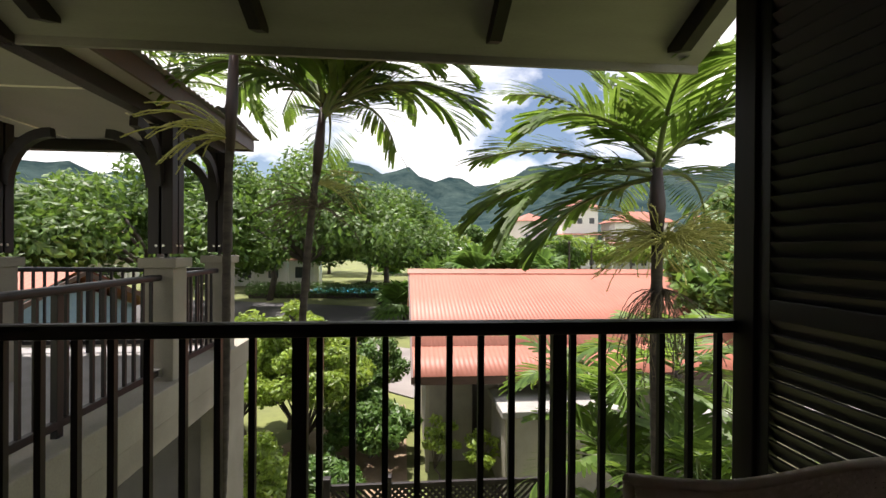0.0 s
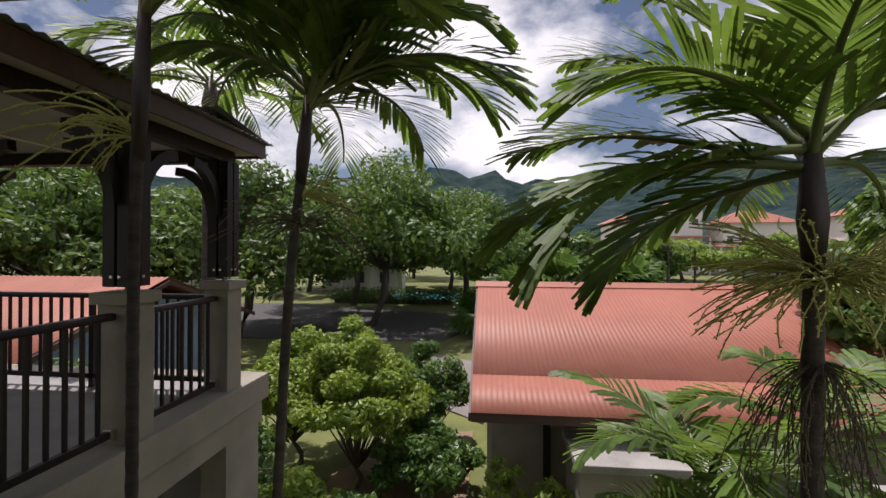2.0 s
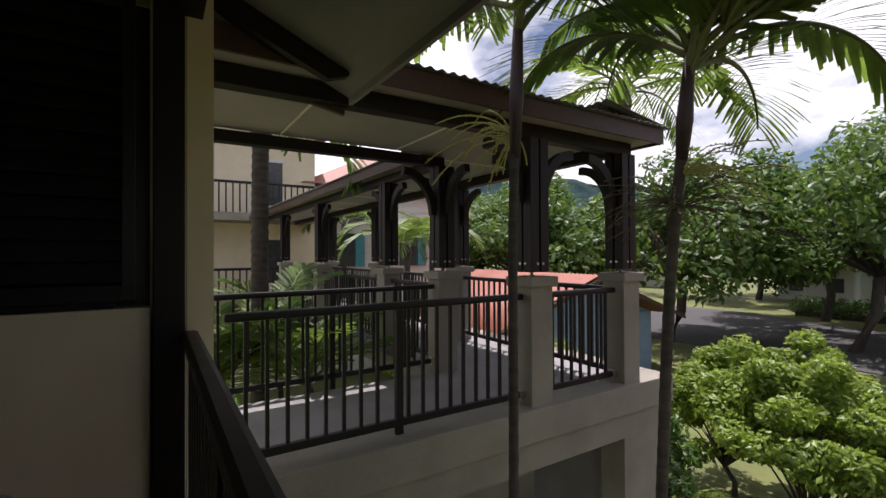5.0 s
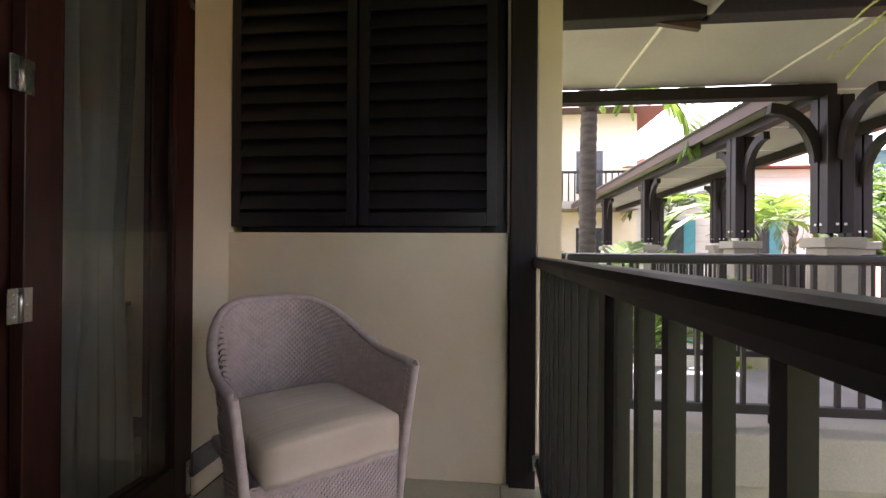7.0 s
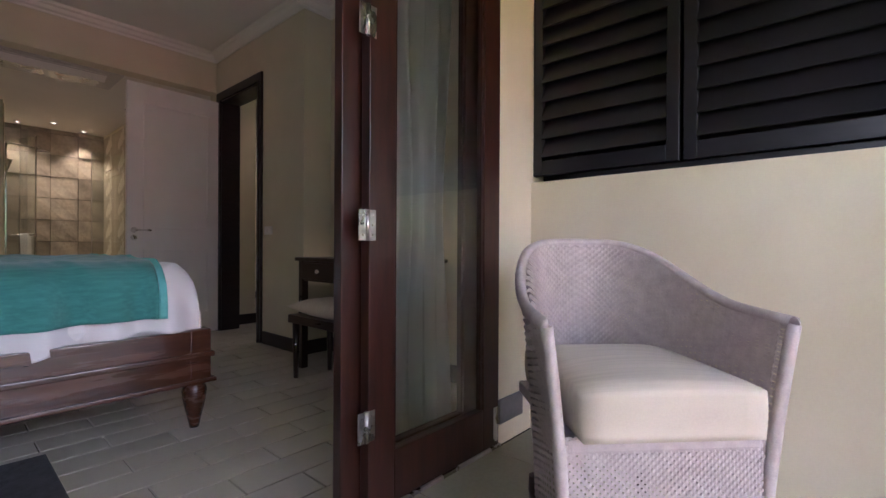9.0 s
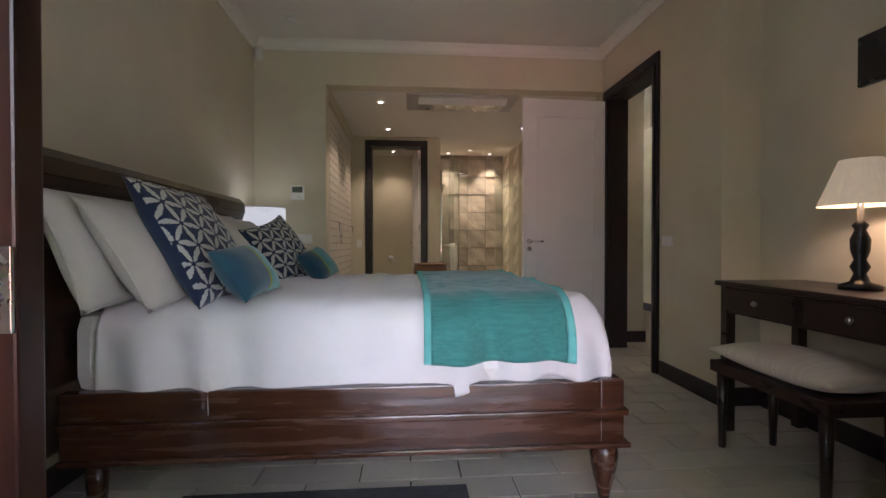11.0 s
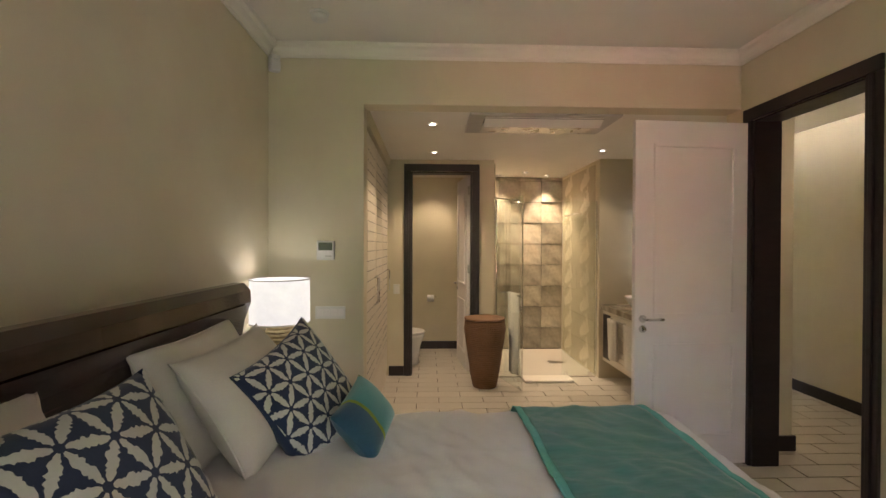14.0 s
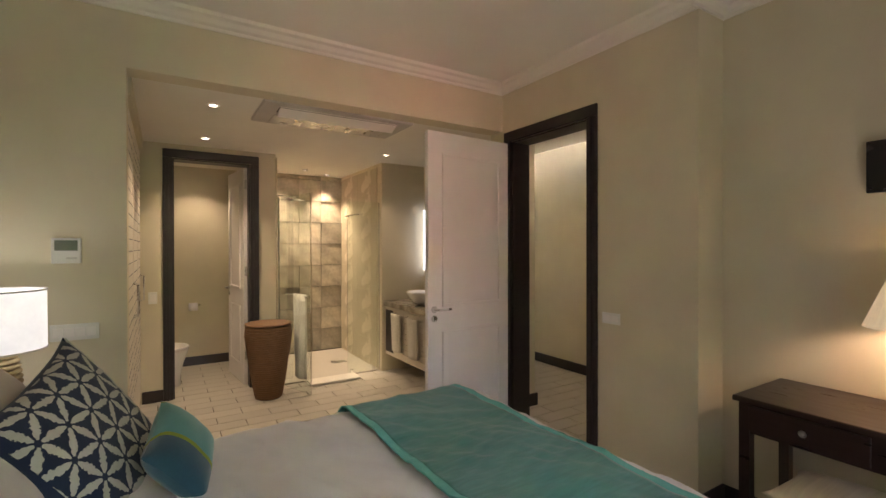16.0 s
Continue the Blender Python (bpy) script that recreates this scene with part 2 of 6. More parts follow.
# ---- the bedroom shell ----
CEIL_Z, EAST, WEST, JOG, BACK, FRONT = 2.93, 1.90, -1.48, -1.74, -3.5, 0.36
floor = setting("floor", block(-3.3, 2.10, -7.3, FRONT, -0.25, -0.012), M_GROUT, "beige tiled floor with brown grout joints", "floor")
setting("wall_east", block(EAST, EAST + 0.2, BACK - 2.3, FRONT, -0.2, 3.6), M_WALL, "sage green painted wall behind the bed", "wall")
bm = block(1.237, EAST, BACK - 0.16, BACK, -0.2, CEIL_Z + 0.1)
box(bm, WEST, 1.237, BACK - 0.16, BACK, 2.527, CEIL_Z + 0.1)
setting("wall_south", bm, M_WALL, "sage green painted wall with a wide dressing room opening", "wall")
bm = block(WEST - 0.18, WEST, -2.54, -1.785, -0.2, CEIL_Z + 0.1)
box(bm, WEST - 0.18, WEST, -3.38, -2.54, 2.41, CEIL_Z + 0.1)
box(bm, WEST - 0.18, WEST, BACK - 0.16, -3.38, -0.2, CEIL_Z + 0.1)
box(bm, JOG - 0.16, WEST - 0.18, -1.945, -1.785, -0.2, CEIL_Z + 0.1)
box(bm, JOG - 0.16, JOG, -1.785, FRONT, -0.2, CEIL_Z + 0.1)
setting("wall_west", bm, M_WALL, "sage green painted wall with a doorway to the hall", "wall")
OPEN_W, OPEN_E, OPEN_TOP = -1.155, 1.75, 2.43
bm = block(JOG - 0.16, OPEN_W, 0.2, FRONT, -0.2, 3.6)
box(bm, OPEN_E, EAST, 0.2, FRONT, -0.2, 3.6)
box(bm, OPEN_W, OPEN_E, 0.2, FRONT, OPEN_TOP, 3.6)
setting("wall_north", bm, M_OUTWALL, "cream plastered wall round the balcony doors", "wall")
setting("ceiling", block(JOG - 0.2, EAST, BACK, 0.2, CEIL_Z, CEIL_Z + 0.15), M_CEIL, "white painted ceiling", "ceiling")


def cornice(x0, y0, x1, y1, inward):
    """A stepped moulding along a wall top; inward is the way into the room."""
    prof = [(0, 0), (0.012, 0), (0.016, 0.018), (0.034, 0.03), (0.05, 0.055), (0.072, 0.066), (0.078, 0.088), (0.0, 0.088)]
    bm = bmesh.new()
    d = Vector((x1 - x0, y1 - y0, 0))
    rows = []
    for base in (Vector((x0, y0, 0)), Vector((x1, y1, 0))):
        rows.append([bm.verts.new(base + Vector((inward[0] * a, inward[1] * a, CEIL_Z - 0.09 + b))) for a, b in prof])
    for i in range(len(prof)):
        j = (i + 1) % len(prof)
        bm.faces.new((rows[0][i], rows[0][j], rows[1][j], rows[1][i]))
    bm.faces.new(rows[0][::-1])
    bm.faces.new(rows[1])
    return setting("cornice", bm, M_CEIL, "white moulded plaster cornice", "cornice")


cornice(EAST - 0.002, BACK, EAST - 0.002, 0.2, (-1, 0))
cornice(WEST, BACK + 0.002, EAST, BACK + 0.002, (0, 1))
cornice(WEST + 0.002, BACK, WEST + 0.002, -1.785, (1, 0))
cornice(JOG, -1.783, WEST + 0.075, -1.783, (0, 1))
cornice(JOG + 0.002, -1.785, JOG + 0.002, 0.2, (1, 0))


def skirting(x0, x1, y0, y1, h=0.115):
    return setting("baseboard", block(x0, x1, y0, y1, 0.0, h, 0.004), M_SKIRT, "dark stained timber skirting board", "skirting")


skirting(WEST, WEST + 0.016, -2.45, -1.77)
skirting(JOG, WEST + 0.016, -1.785, -1.768)
skirting(JOG, JOG + 0.016, -1.766, 0.2)
skirting(EAST - 0.016, EAST, BACK, 0.2)
skirting(1.24, EAST - 0.02, BACK, BACK + 0.016)

# dressing room, wc, shower and hall
NICHE_Z, WCY = 2.542, -5.62
setting("ceiling_dressing", block(-2.0, EAST, -7.3, BACK - 0.16, NICHE_Z, NICHE_Z + 0.12), M_CEIL, "white lowered ceiling of the dressing area", "ceiling")
bm = block(1.065 - 0.085, EAST, WCY - 0.14, WCY, -0.2, NICHE_Z)
box(bm, 0.0, 0.262, WCY - 0.14, WCY, -0.2, NICHE_Z)
box(bm, 0.262, 0.98, WCY - 0.14, WCY, 2.40, NICHE_Z)
box(bm, 0.0, 0.1, -7.0, WCY - 0.14, -0.2, NICHE_Z)
box(bm, 0.1, EAST, -7.14, -7.0, -0.2, NICHE_Z)
box(bm, 1.25, 1.35, -7.0, WCY - 0.14, -0.2, NICHE_Z)
setting("wall_wc", bm, M_WALL, "sage green painted walls of the toilet room", "wall")
bm = block(-2.0, -1.2, -7.0, -5.46, -0.2, NICHE_Z)
box(bm, -1.96, -1.8, -5.46, -3.6, -0.2, NICHE_Z + 0.1)
box(bm, -1.8, WEST - 0.18, -3.66, -3.6, -0.2, CEIL_Z + 0.1)
setting("wall_bathroom", bm, M_WALL, "sage green painted wall beside the basin", "wall")
setting("wall_shower", block(-1.2, 0.0, -7.14, -6.92, -0.2, NICHE_Z), M_GROUT, "shower wall behind the slate tiles", "wall")
bm = block(-3.32, -3.16, -7.3, 0.3, -0.2, CEIL_Z)
box(bm, -3.16, JOG - 0.16, 0.1, 0.3, -0.2, CEIL_Z)
box(bm, -3.16, -1.96, -7.3, -7.14, -0.2, CEIL_Z)
setting("wall_hall", bm, M_WALL, "sage green painted hall wall", "wall")
setting("ceiling_hall", block(-3.32, JOG - 0.02, -7.3, 0.3, 2.75, 2.87), M_CEIL, "white hall ceiling", "ceiling")
skirting(-3.16, -3.14, -7.1, 0.1)
skirting(-1.98, WEST - 0.18, -3.6, -3.58)
skirting(0.1, 1.25, -7.0, -6.984)
skirting(1.065, 1.24, WCY, WCY + 0.016)


def casing(name, label, axis, plane, a0, a1, top, out, width=0.085, depth=0.19):
    """A dark door casing round an opening from a0 to a1 along the wall; out is +1 or -1, the side it stands proud."""
    t = thing(name, label, "door frame", kind="structure")
    f0, f1 = sorted((plane, plane + out * 0.022))
    j0, j1 = sorted((plane, plane - out * depth))

    def piece(nm, u0, u1, z0, z1, d0, d1, bev=0.006):
        if axis == "x":
            part(nm, block(d0, d1, u0, u1, z0, z1, bev), M_SKIRT, t)
        else:
            part(nm, block(u0, u1, d0, d1, z0, z1, bev), M_SKIRT, t)
    for nm, u0, u1 in (("upright", a0 - width, a0), ("upright", a1, a1 + width)):
        piece(nm, u0, u1, 0, top, f0, f1)
        i0, i1 = sorted((plane + out * 0.022, plane + out * 0.034))
        m = (u0 + u1) / 2
        piece("bead", m - 0.012, m + 0.012, 0, top, i0, i1, 0.003)
    piece("head", a0 - width, a1 + width, top + 0.001, top + width, f0, f1)
    piece("jamb", a0 - 0.02, a0 + 0.012, 0, top, j0, j1, 0.002)
    piece("jamb", a1 - 0.012, a1 + 0.02, 0, top, j0, j1, 0.002)
    piece("head_lining", a0, a1, top - 0.012, top + 0.02, j0, j1, 0.002)
    return t


casing("door_frame_hall", "dark stained timber door frame to the hall", "x", WEST, -3.37, -2.555, 2.415, 1)
casing("door_frame_wc", "dark stained timber door frame to the toilet", "y", WCY, 0.262, 0.98, 2.405, 1)

# ---- balcony shell ----
RAIL_Y = 1.945
BW, BE = -1.44, 1.48
setting("floor_balcony", block(-1.75, 1.8, FRONT, 2.1, -0.35, -0.01), M_GROUT, "balcony floor slab", "floor")
bm = block(BW - 0.17, BW, FRONT, 1.80, -0.3, 1.213)
box(bm, BW - 0.17, BW, 1.79, 1.93, -0.3, 3.0)
box(bm, BW - 0.17, BW, FRONT, 1.79, 2.62, 3.5)
box(bm, BW - 0.17, BW - 0.13, FRONT, 1.79, 1.213, 2.62)
setting("wall_balcony_west", bm, M_OUTWALL, "cream plastered balcony wall with a shuttered window", "wall")
setting("pillar_west", block(BW - 0.18, BW + 0.0, 1.933, 2.045, -3.2, 2.75), M_OUTWALL, "cream plastered corner pillar", "pillar")
setting("wall_balcony_east", box(block(BE + 0.05, BE + 0.2, FRONT, 2.12, 2.46, 3.5), BE + 0.05, BE + 0.2, 1.86, 1.93, -3.2, 2.46), M_OUTWALL, "cream plastered balcony wall", "wall")
part_pole = tagged(part("corner_post", block(BW, BW + 0.035, 1.80, 1.925, 0.0, 2.7, 0.006), M_DARK), "dark stained timber post against the cream wall", "post")
# sloped roof over the balcony
SL = 0.43
EAVE_Y, EAVE_Z = 2.85, 2.445


def slope_z(y):
    return EAVE_Z + (EAVE_Y - y) * SL


roof = thing("balcony_roof", "sloped balcony roof with white boards and dark rafters", "roof", kind="structure")
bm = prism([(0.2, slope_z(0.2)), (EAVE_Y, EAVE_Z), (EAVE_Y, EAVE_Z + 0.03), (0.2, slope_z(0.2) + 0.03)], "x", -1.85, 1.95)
part("soffit", bm, M_SHADEBOARD, roof)
bm = prism([(0.1, slope_z(0.1) + 0.16), (EAVE_Y + 0.04, EAVE_Z + 0.13), (EAVE_Y + 0.04, EAVE_Z + 0.16), (0.1, slope_z(0.1) + 0.19)], "x", -1.9, 2.0)
part("roof_sheet", bm, M_ROOFRED, roof)
part("fascia", block(-1.85, 1.95, EAVE_Y, EAVE_Y + 0.025, EAVE_Z - 0.045, EAVE_Z + 0.13), M_SHADEBOARD, roof)
for x in (-1.51, -0.51, 0.69, 1.72):
    bm = prism([(0.36, slope_z(0.36) - 0.14), (2.62, slope_z(2.62) - 0.12), (2.74, slope_z(2.74) - 0.03), (2.74, slope_z(2.74) - 0.003), (0.36, slope_z(0.36) - 0.003)], "x", x - 0.03, x + 0.03)
    part("rafter", bm, M_DARK, roof)
bm = prism([(1.6, slope_z(1.6) - 0.30), (2.55, slope_z(2.55) - 0.16), (EAVE_Y, EAVE_Z - 0.09), (EAVE_Y, EAVE_Z + 0.1), (1.6, slope_z(1.6) + 0.1)], "x", -1.89, -1.852)
part("barge_board", bm, M_BROWN, roof)
tagged(part("eaves_beam", block(BW, BE + 0.05, 1.90, 2.0, 2.56, 2.70, 0.006), M_DARK), "dark timber beam above the balcony rail", "beam")

# ---- balcony rail ----
def railing(name, label, p0, p1, z_top, z_bottom, gap, posts=(), thick=0.022, top_w=0.07, top_h=0.052, inset=0.0):
    """A straight rail: rounded top rail, bottom rail, square balusters and wider posts at the given distances."""
    p0, p1 = Vector((*p0, 0)), Vector((*p1, 0))
    length = (p1 - p0).length
    t = thing(name, label, "railing", pose(p0.x, p0.y, 0, 0, 0, math.degrees(math.atan2(p1.y - p0.y, p1.x - p0.x))))
    part("top_rail", block(0, length, -top_w / 2, top_w / 2, z_top - top_h, z_top, top_h * 0.36), M_RAIL, t)
    part("bottom_rail", block(0, length, -0.02, 0.02, z_bottom, z_bottom + 0.05, 0.005), M_RAIL, t)
    me = to_mesh("baluster", block(-thick / 2, thick / 2, -thick / 2, thick / 2, z_bottom + 0.05, z_top - top_h + 0.002), M_RAIL)
    mp = to_mesh("post", block(-0.026, 0.026, -0.02, 0.02, z_bottom - 0.1, z_top - top_h + 0.002, 0.003), M_RAIL)
    n = round(length / gap)
    for k in range(1, n):
        x = k * length / n
        if all(abs(x - q) > gap * 0.45 for q in posts):
            part("baluster", me, None, t, at=pose(x, 0, 0))
    for q in posts:
        part("post", mp, None, t, at=pose(q, 0, 0))
    br = to_mesh("bracket", block(-0.02, 0.02, -0.035, 0.035, z_bottom - 0.012, z_bottom + 0.062, 0.004), M_STEEL)
    for q in (0.02, length - 0.02):
        part("bracket", br, None, t, at=pose(q, 0, 0))
    return t


railing("balcony_railing", "dark brown metal balcony railing with square balusters", (BW, RAIL_Y), (BE + 0.05, RAIL_Y), 1.098, 0.10, 0.1157, (BW * -1 - 0.136, BW * -1 + 0.791))

# ---- shutters ----
def shutter(name, label, width, height, slats, tilt, thick=0.035, stile=0.05, rails=(), at=None, group=""):
    """A louvred panel, lying in local x (width) and z (height)."""
    t = thing(name, label, "shutter", at, group)
    part("stile", block(0, stile, -thick / 2, thick / 2, 0, height, 0.003), M_SHUTTER, t)
    part("stile", block(width - stile, width, -thick / 2, thick / 2, 0, height, 0.003), M_SHUTTER, t)
    zs = [0.0] + [r for r in rails] + [height - 0.07]
    for z in zs:
        part("rail", block(stile, width - stile, -thick / 2, thick / 2, z, z + 0.07, 0.003), M_SHUTTER, t)
    pitch = height / slats
    me = to_mesh("slat", block(stile - 0.004, width - stile + 0.004, -pitch * 0.58, pitch * 0.58, -0.005, 0.005, 0.002), M_SHUTTER)
    for k in range(slats):
        z = (k + 0.5) * pitch
        if any(r + 0.012 < z < r + 0.058 for r in zs):
            continue
        part("slat", me, None, t, at=pose(0, 0, z, tilt))
    return t


SH_Z, SH_H = 1.246, 1.36
shutter("window_shutter", "black-brown timber window shutter, closed", 0.665, SH_H, 15, 68, at=pose(BW - 0.028, 0.365, SH_Z, 0, 0, 90), group="window shutters")
shutter("window_shutter", "black-brown timber window shutter, closed", 0.69, SH_H, 15, 68, at=pose(BW - 0.028, 1.045, SH_Z, 0, 0, 90), group="window shutters")
tagged(part("shutter_track", block(BW - 0.06, BW - 0.03, 0.56, 1.66, 1.214, 1.24, 0.002), M_SHUTTER), "black bottom track of the window shutters", "track")
# Added sheet in shutter paint; its dark colour gives the shade behind the slats.
setting("window_backing", block(BW - 0.128, BW - 0.12, FRONT + 0.002, 1.788, 1.215, 2.61), M_SHUTTER, "dark sheet standing in for the unlit void behind the shutters", "window")
for k in range(3):
    shutter("louvred_screen", "tall dark brown louvred timber screen, closed", 0.48, 2.42, 46, 64, at=pose(BE + 0.02, 0.385 + 0.483 * k, 0.02, 0, 0, 90), rails=(1.10,), group="louvred screens")
tagged(part("screen_post", block(BE - 0.012, BE + 0.05, 1.834, 1.935, 0.0, 2.9, 0.004), M_DARK), "dark stained timber post beside the louvred screen", "post")

# ---- folding glass doors ----
def door_leaf(name, label, width, height, at, glass_top=True, group=""):
    t = thing(name, label, "door", at, group)
    th, st = 0.042, 0.115
    part("stile", block(0, st, -th / 2, th / 2, 0.012, height, 0.004), M_DOORWOOD, t)
    part("stile", block(width - st, width, -th / 2, th / 2, 0.012, height, 0.004), M_DOORWOOD, t)
    part("bottom_rail", block(st, width - st, -th / 2, th / 2, 0.012, 0.19, 0.004), M_DOORWOOD, t)
    part("top_rail", block(st, width - st, -th / 2, th / 2, height - 0.12, height, 0.004), M_DOORWOOD, t)
    for nm, x0, x1, z0, z1 in (("bead", st, st + 0.012, 0.19, height - 0.12), ("bead", width - st - 0.012, width - st, 0.19, height - 0.12)):
        part(nm, block(x0, x1, -0.013, 0.013, z0, z1), M_DOORWOOD, t)
    pane = part("pane", block(st + 0.002, width - st - 0.002, -0.003, 0.003, 0.188, height - 0.118), M_GLASS, t, "clear glass pane")
    pane.visible_shadow = False
    return t


def hinge(parent, x, y, z):
    h = part("hinge", lathe([(0.0085, z - 0.05), (0.0085, z + 0.05)], 12, (x, y)), M_STEEL, parent, "steel butt hinge")
    bm = block(x - 0.034, x - 0.004, y - 0.004, y + 0.001, z - 0.05, z + 0.05, 0.001)
    box(bm, x + 0.004, x + 0.034, y - 0.004, y + 0.001, z - 0.05, z + 0.05, 0.001)
    part("hinge_plate", bm, M_STEEL, h)
    bm = bmesh.new()
    for dx in (-0.02, 0.02):
        for dz in (-0.032, 0.0, 0.032):
            lathe([(0.004, -0.001), (0.003, 0.001)], 8, (0, 0), bm)
            for v in list(bm.verts)[-16:]:
                v.co = Vector((x + dx + v.co.x, y + 0.001 + v.co.z, z + dz + v.co.y))
    part("screw", bm, M_CHROME, h)


LEAF_W, LEAF_H = 0.745, 2.40
leaf_a = door_leaf("folding_glass_door", "dark red hardwood glazed folding door, folded back", LEAF_W, LEAF_H, pose(-1.145, 0.352, 0), group="folding doors")
leaf_b = door_leaf("folding_glass_door", "dark red hardwood glazed folding door, folded behind another", LEAF_W, LEAF_H, pose(-1.075, 0.298, 0), group="folding doors")
for z in (0.305, 0.96, 1.622, 2.26):
    hinge(leaf_a, LEAF_W + 0.008, 0.022, z)
part("bolt_plate", block(0.012, 0.04, 0.021, 0.025, 0.03, 0.18, 0.001), M_STEEL, leaf_a, "steel flush bolt")
part("bolt_plate", block(0.012, 0.04, 0.021, 0.025, 2.2, 2.36, 0.001), M_STEEL, leaf_a, "steel flush bolt")
leaf_c = door_leaf("folding_glass_door", "dark red hardwood glazed folding door, folded back", LEAF_W, LEAF_H, pose(0.955, 0.352, 0), group="folding doors")
leaf_d = door_leaf("folding_glass_door", "dark red hardwood glazed folding door, folded behind another", LEAF_W, LEAF_H, pose(0.91, 0.298, 0), group="folding doors")
for z in (0.305, 0.96, 1.622, 2.26):
    hinge(leaf_d, 0.035, 0.026, z)
setting("door_threshold", block(OPEN_W, OPEN_E, 0.27, 0.38, -0.01, 0.011, 0.002), M_STEEL, "steel bottom track of the folding doors", "track")
for x0, x1 in ((OPEN_W - 0.0, OPEN_W + 0.02), (OPEN_E - 0.03, OPEN_E)):
    setting("door_jamb", block(x0, x1, 0.21, 0.345, 0, OPEN_TOP), M_DOORWOOD, "dark hardwood door jamb", "door frame")
setting("door_head", block(OPEN_W + 0.02, OPEN_E - 0.03, 0.21, 0.35, LEAF_H + 0.006, OPEN_TOP - 0.001), M_DOORWOOD, "dark hardwood door head", "door frame")
setting("baseboard", block(-1.35, OPEN_W, FRONT, FRONT + 0.014, 0.09, 0.2, 0.003), surface("grey_skirting_tile", (0.14, 0.13, 0.13), (0.22, 0.2, 0.2), rough=0.4), "grey skirting strip on the cream wall", "skirting")

# ---- sheer curtain gathered behind the folded doors ----
M_SHEER = leafy("white_sheer_voile", (0.70, 0.70, 0.67), (0.80, 0.80, 0.77), 0.5, 0.9)


def gathered_curtain(label, x0, x1, y, top, seed):
    """A bunch of soft vertical folds, drawn in a little at hand height."""
    rg = random.Random(seed)
    ph = [rg.uniform(0, 6.28) for _ in range(4)]
    bm = bmesh.new()
    g = []
    for i in range(61):
        u = i / 60
        col = []
        for j in range(25):
            v = j / 24
            pinch = 1 - 0.28 * math.exp(-((v - 0.42) / 0.22) ** 2)
            x = (x0 + x1) / 2 + (u - 0.5) * (x1 - x0) * pinch
            fold = 0.030 * math.sin(u * 24 + ph[0] + 1.1 * math.sin(v * 3 + ph[1])) + 0.008 * math.sin(u * 57 + ph[2] + v * 2)
            col.append(bm.verts.new((x, y + fold * (0.7 + 0.3 * pinch), 0.02 + (top - 0.02) * v)))
        g.append(col)
    for i in range(60):
        for j in range(24):
            bm.faces.new((g[i][j], g[i + 1][j], g[i + 1][j + 1], g[i][j + 1])).smooth = True
    t = thing("sheer_curtain", label, "curtain")
    o = part("cloth", bm, M_SHEER, t)
    md = o.modifiers.new("thickness", "SOLIDIFY")
    md.thickness = 0.0015
    part("header_tape", block(x0, x1, y - 0.03, y + 0.03, top - 0.002, top + 0.045, 0.004), M_SHEER, t)
    return t


gathered_curtain("white sheer curtain gathered beside the folded doors", -1.08, -0.72, 0.115, 2.56, 3)
tagged(part("curtain_rail", block(-1.6, 1.8, 0.10, 0.13, 2.607, 2.635, 0.004), M_WHITE), "white curtain rail above the balcony doors", "curtain rail")

# ---- wicker armchairs ----
M_WICKER = surface("taupe_wicker", (0.46, 0.38, 0.36), (0.62, 0.53, 0.50), scale=30, rough=0.6, bump=0.1, fine=200)
M_CANVAS = surface("beige_striped_canvas", (0.56, 0.47, 0.36), (0.70, 0.60, 0.48), scale=3, rough=0.85, bump=0.15, stretch=(1, 26, 1), fine=180, sheen=0.2)


def woven(bm, shell, nu, nv, width_u, lift):
    """Flat strands woven over and under on a curved shell(u, v) -> point; u runs round, v runs up."""
    def point(u, v, off):
        p = shell(u, v)
        e = 1e-3
        n = (shell(u + e, v) - p).cross(shell(u, v + e) - p)
        return p + n.normalized() * off
    for j in range(nv):
        v = (j + 0.5) / nv
        lo, hi = v - 0.40 / nv, v + 0.40 / nv
        prev = None
        steps = nu * 2
        for i in range(steps + 1):
            u = i / steps
            off = lift * (1 if (i + 2 * (j % 2)) % 4 == 0 else (-1 if (i + 2 * (j % 2)) % 4 == 2 else 0))
            pair = (bm.verts.new(point(u, lo, off)), bm.verts.new(point(u, hi, off)))
            if prev:
                bm.faces.new((prev[0], pair[0], pair[1], prev[1])).smooth = True
            prev = pair
    for i in range(nu):
        u = (i + 0.5) / nu
        prev = None
        for j in range(nv + 1):
            v = j / nv
            pair = (bm.verts.new(point(u - width_u, v, 0)), bm.verts.new(point(u + width_u, v, 0)))
            if prev:
                bm.faces.new((prev[0], pair[0], pair[1], prev[1])).smooth = True
            prev = pair
    return bm


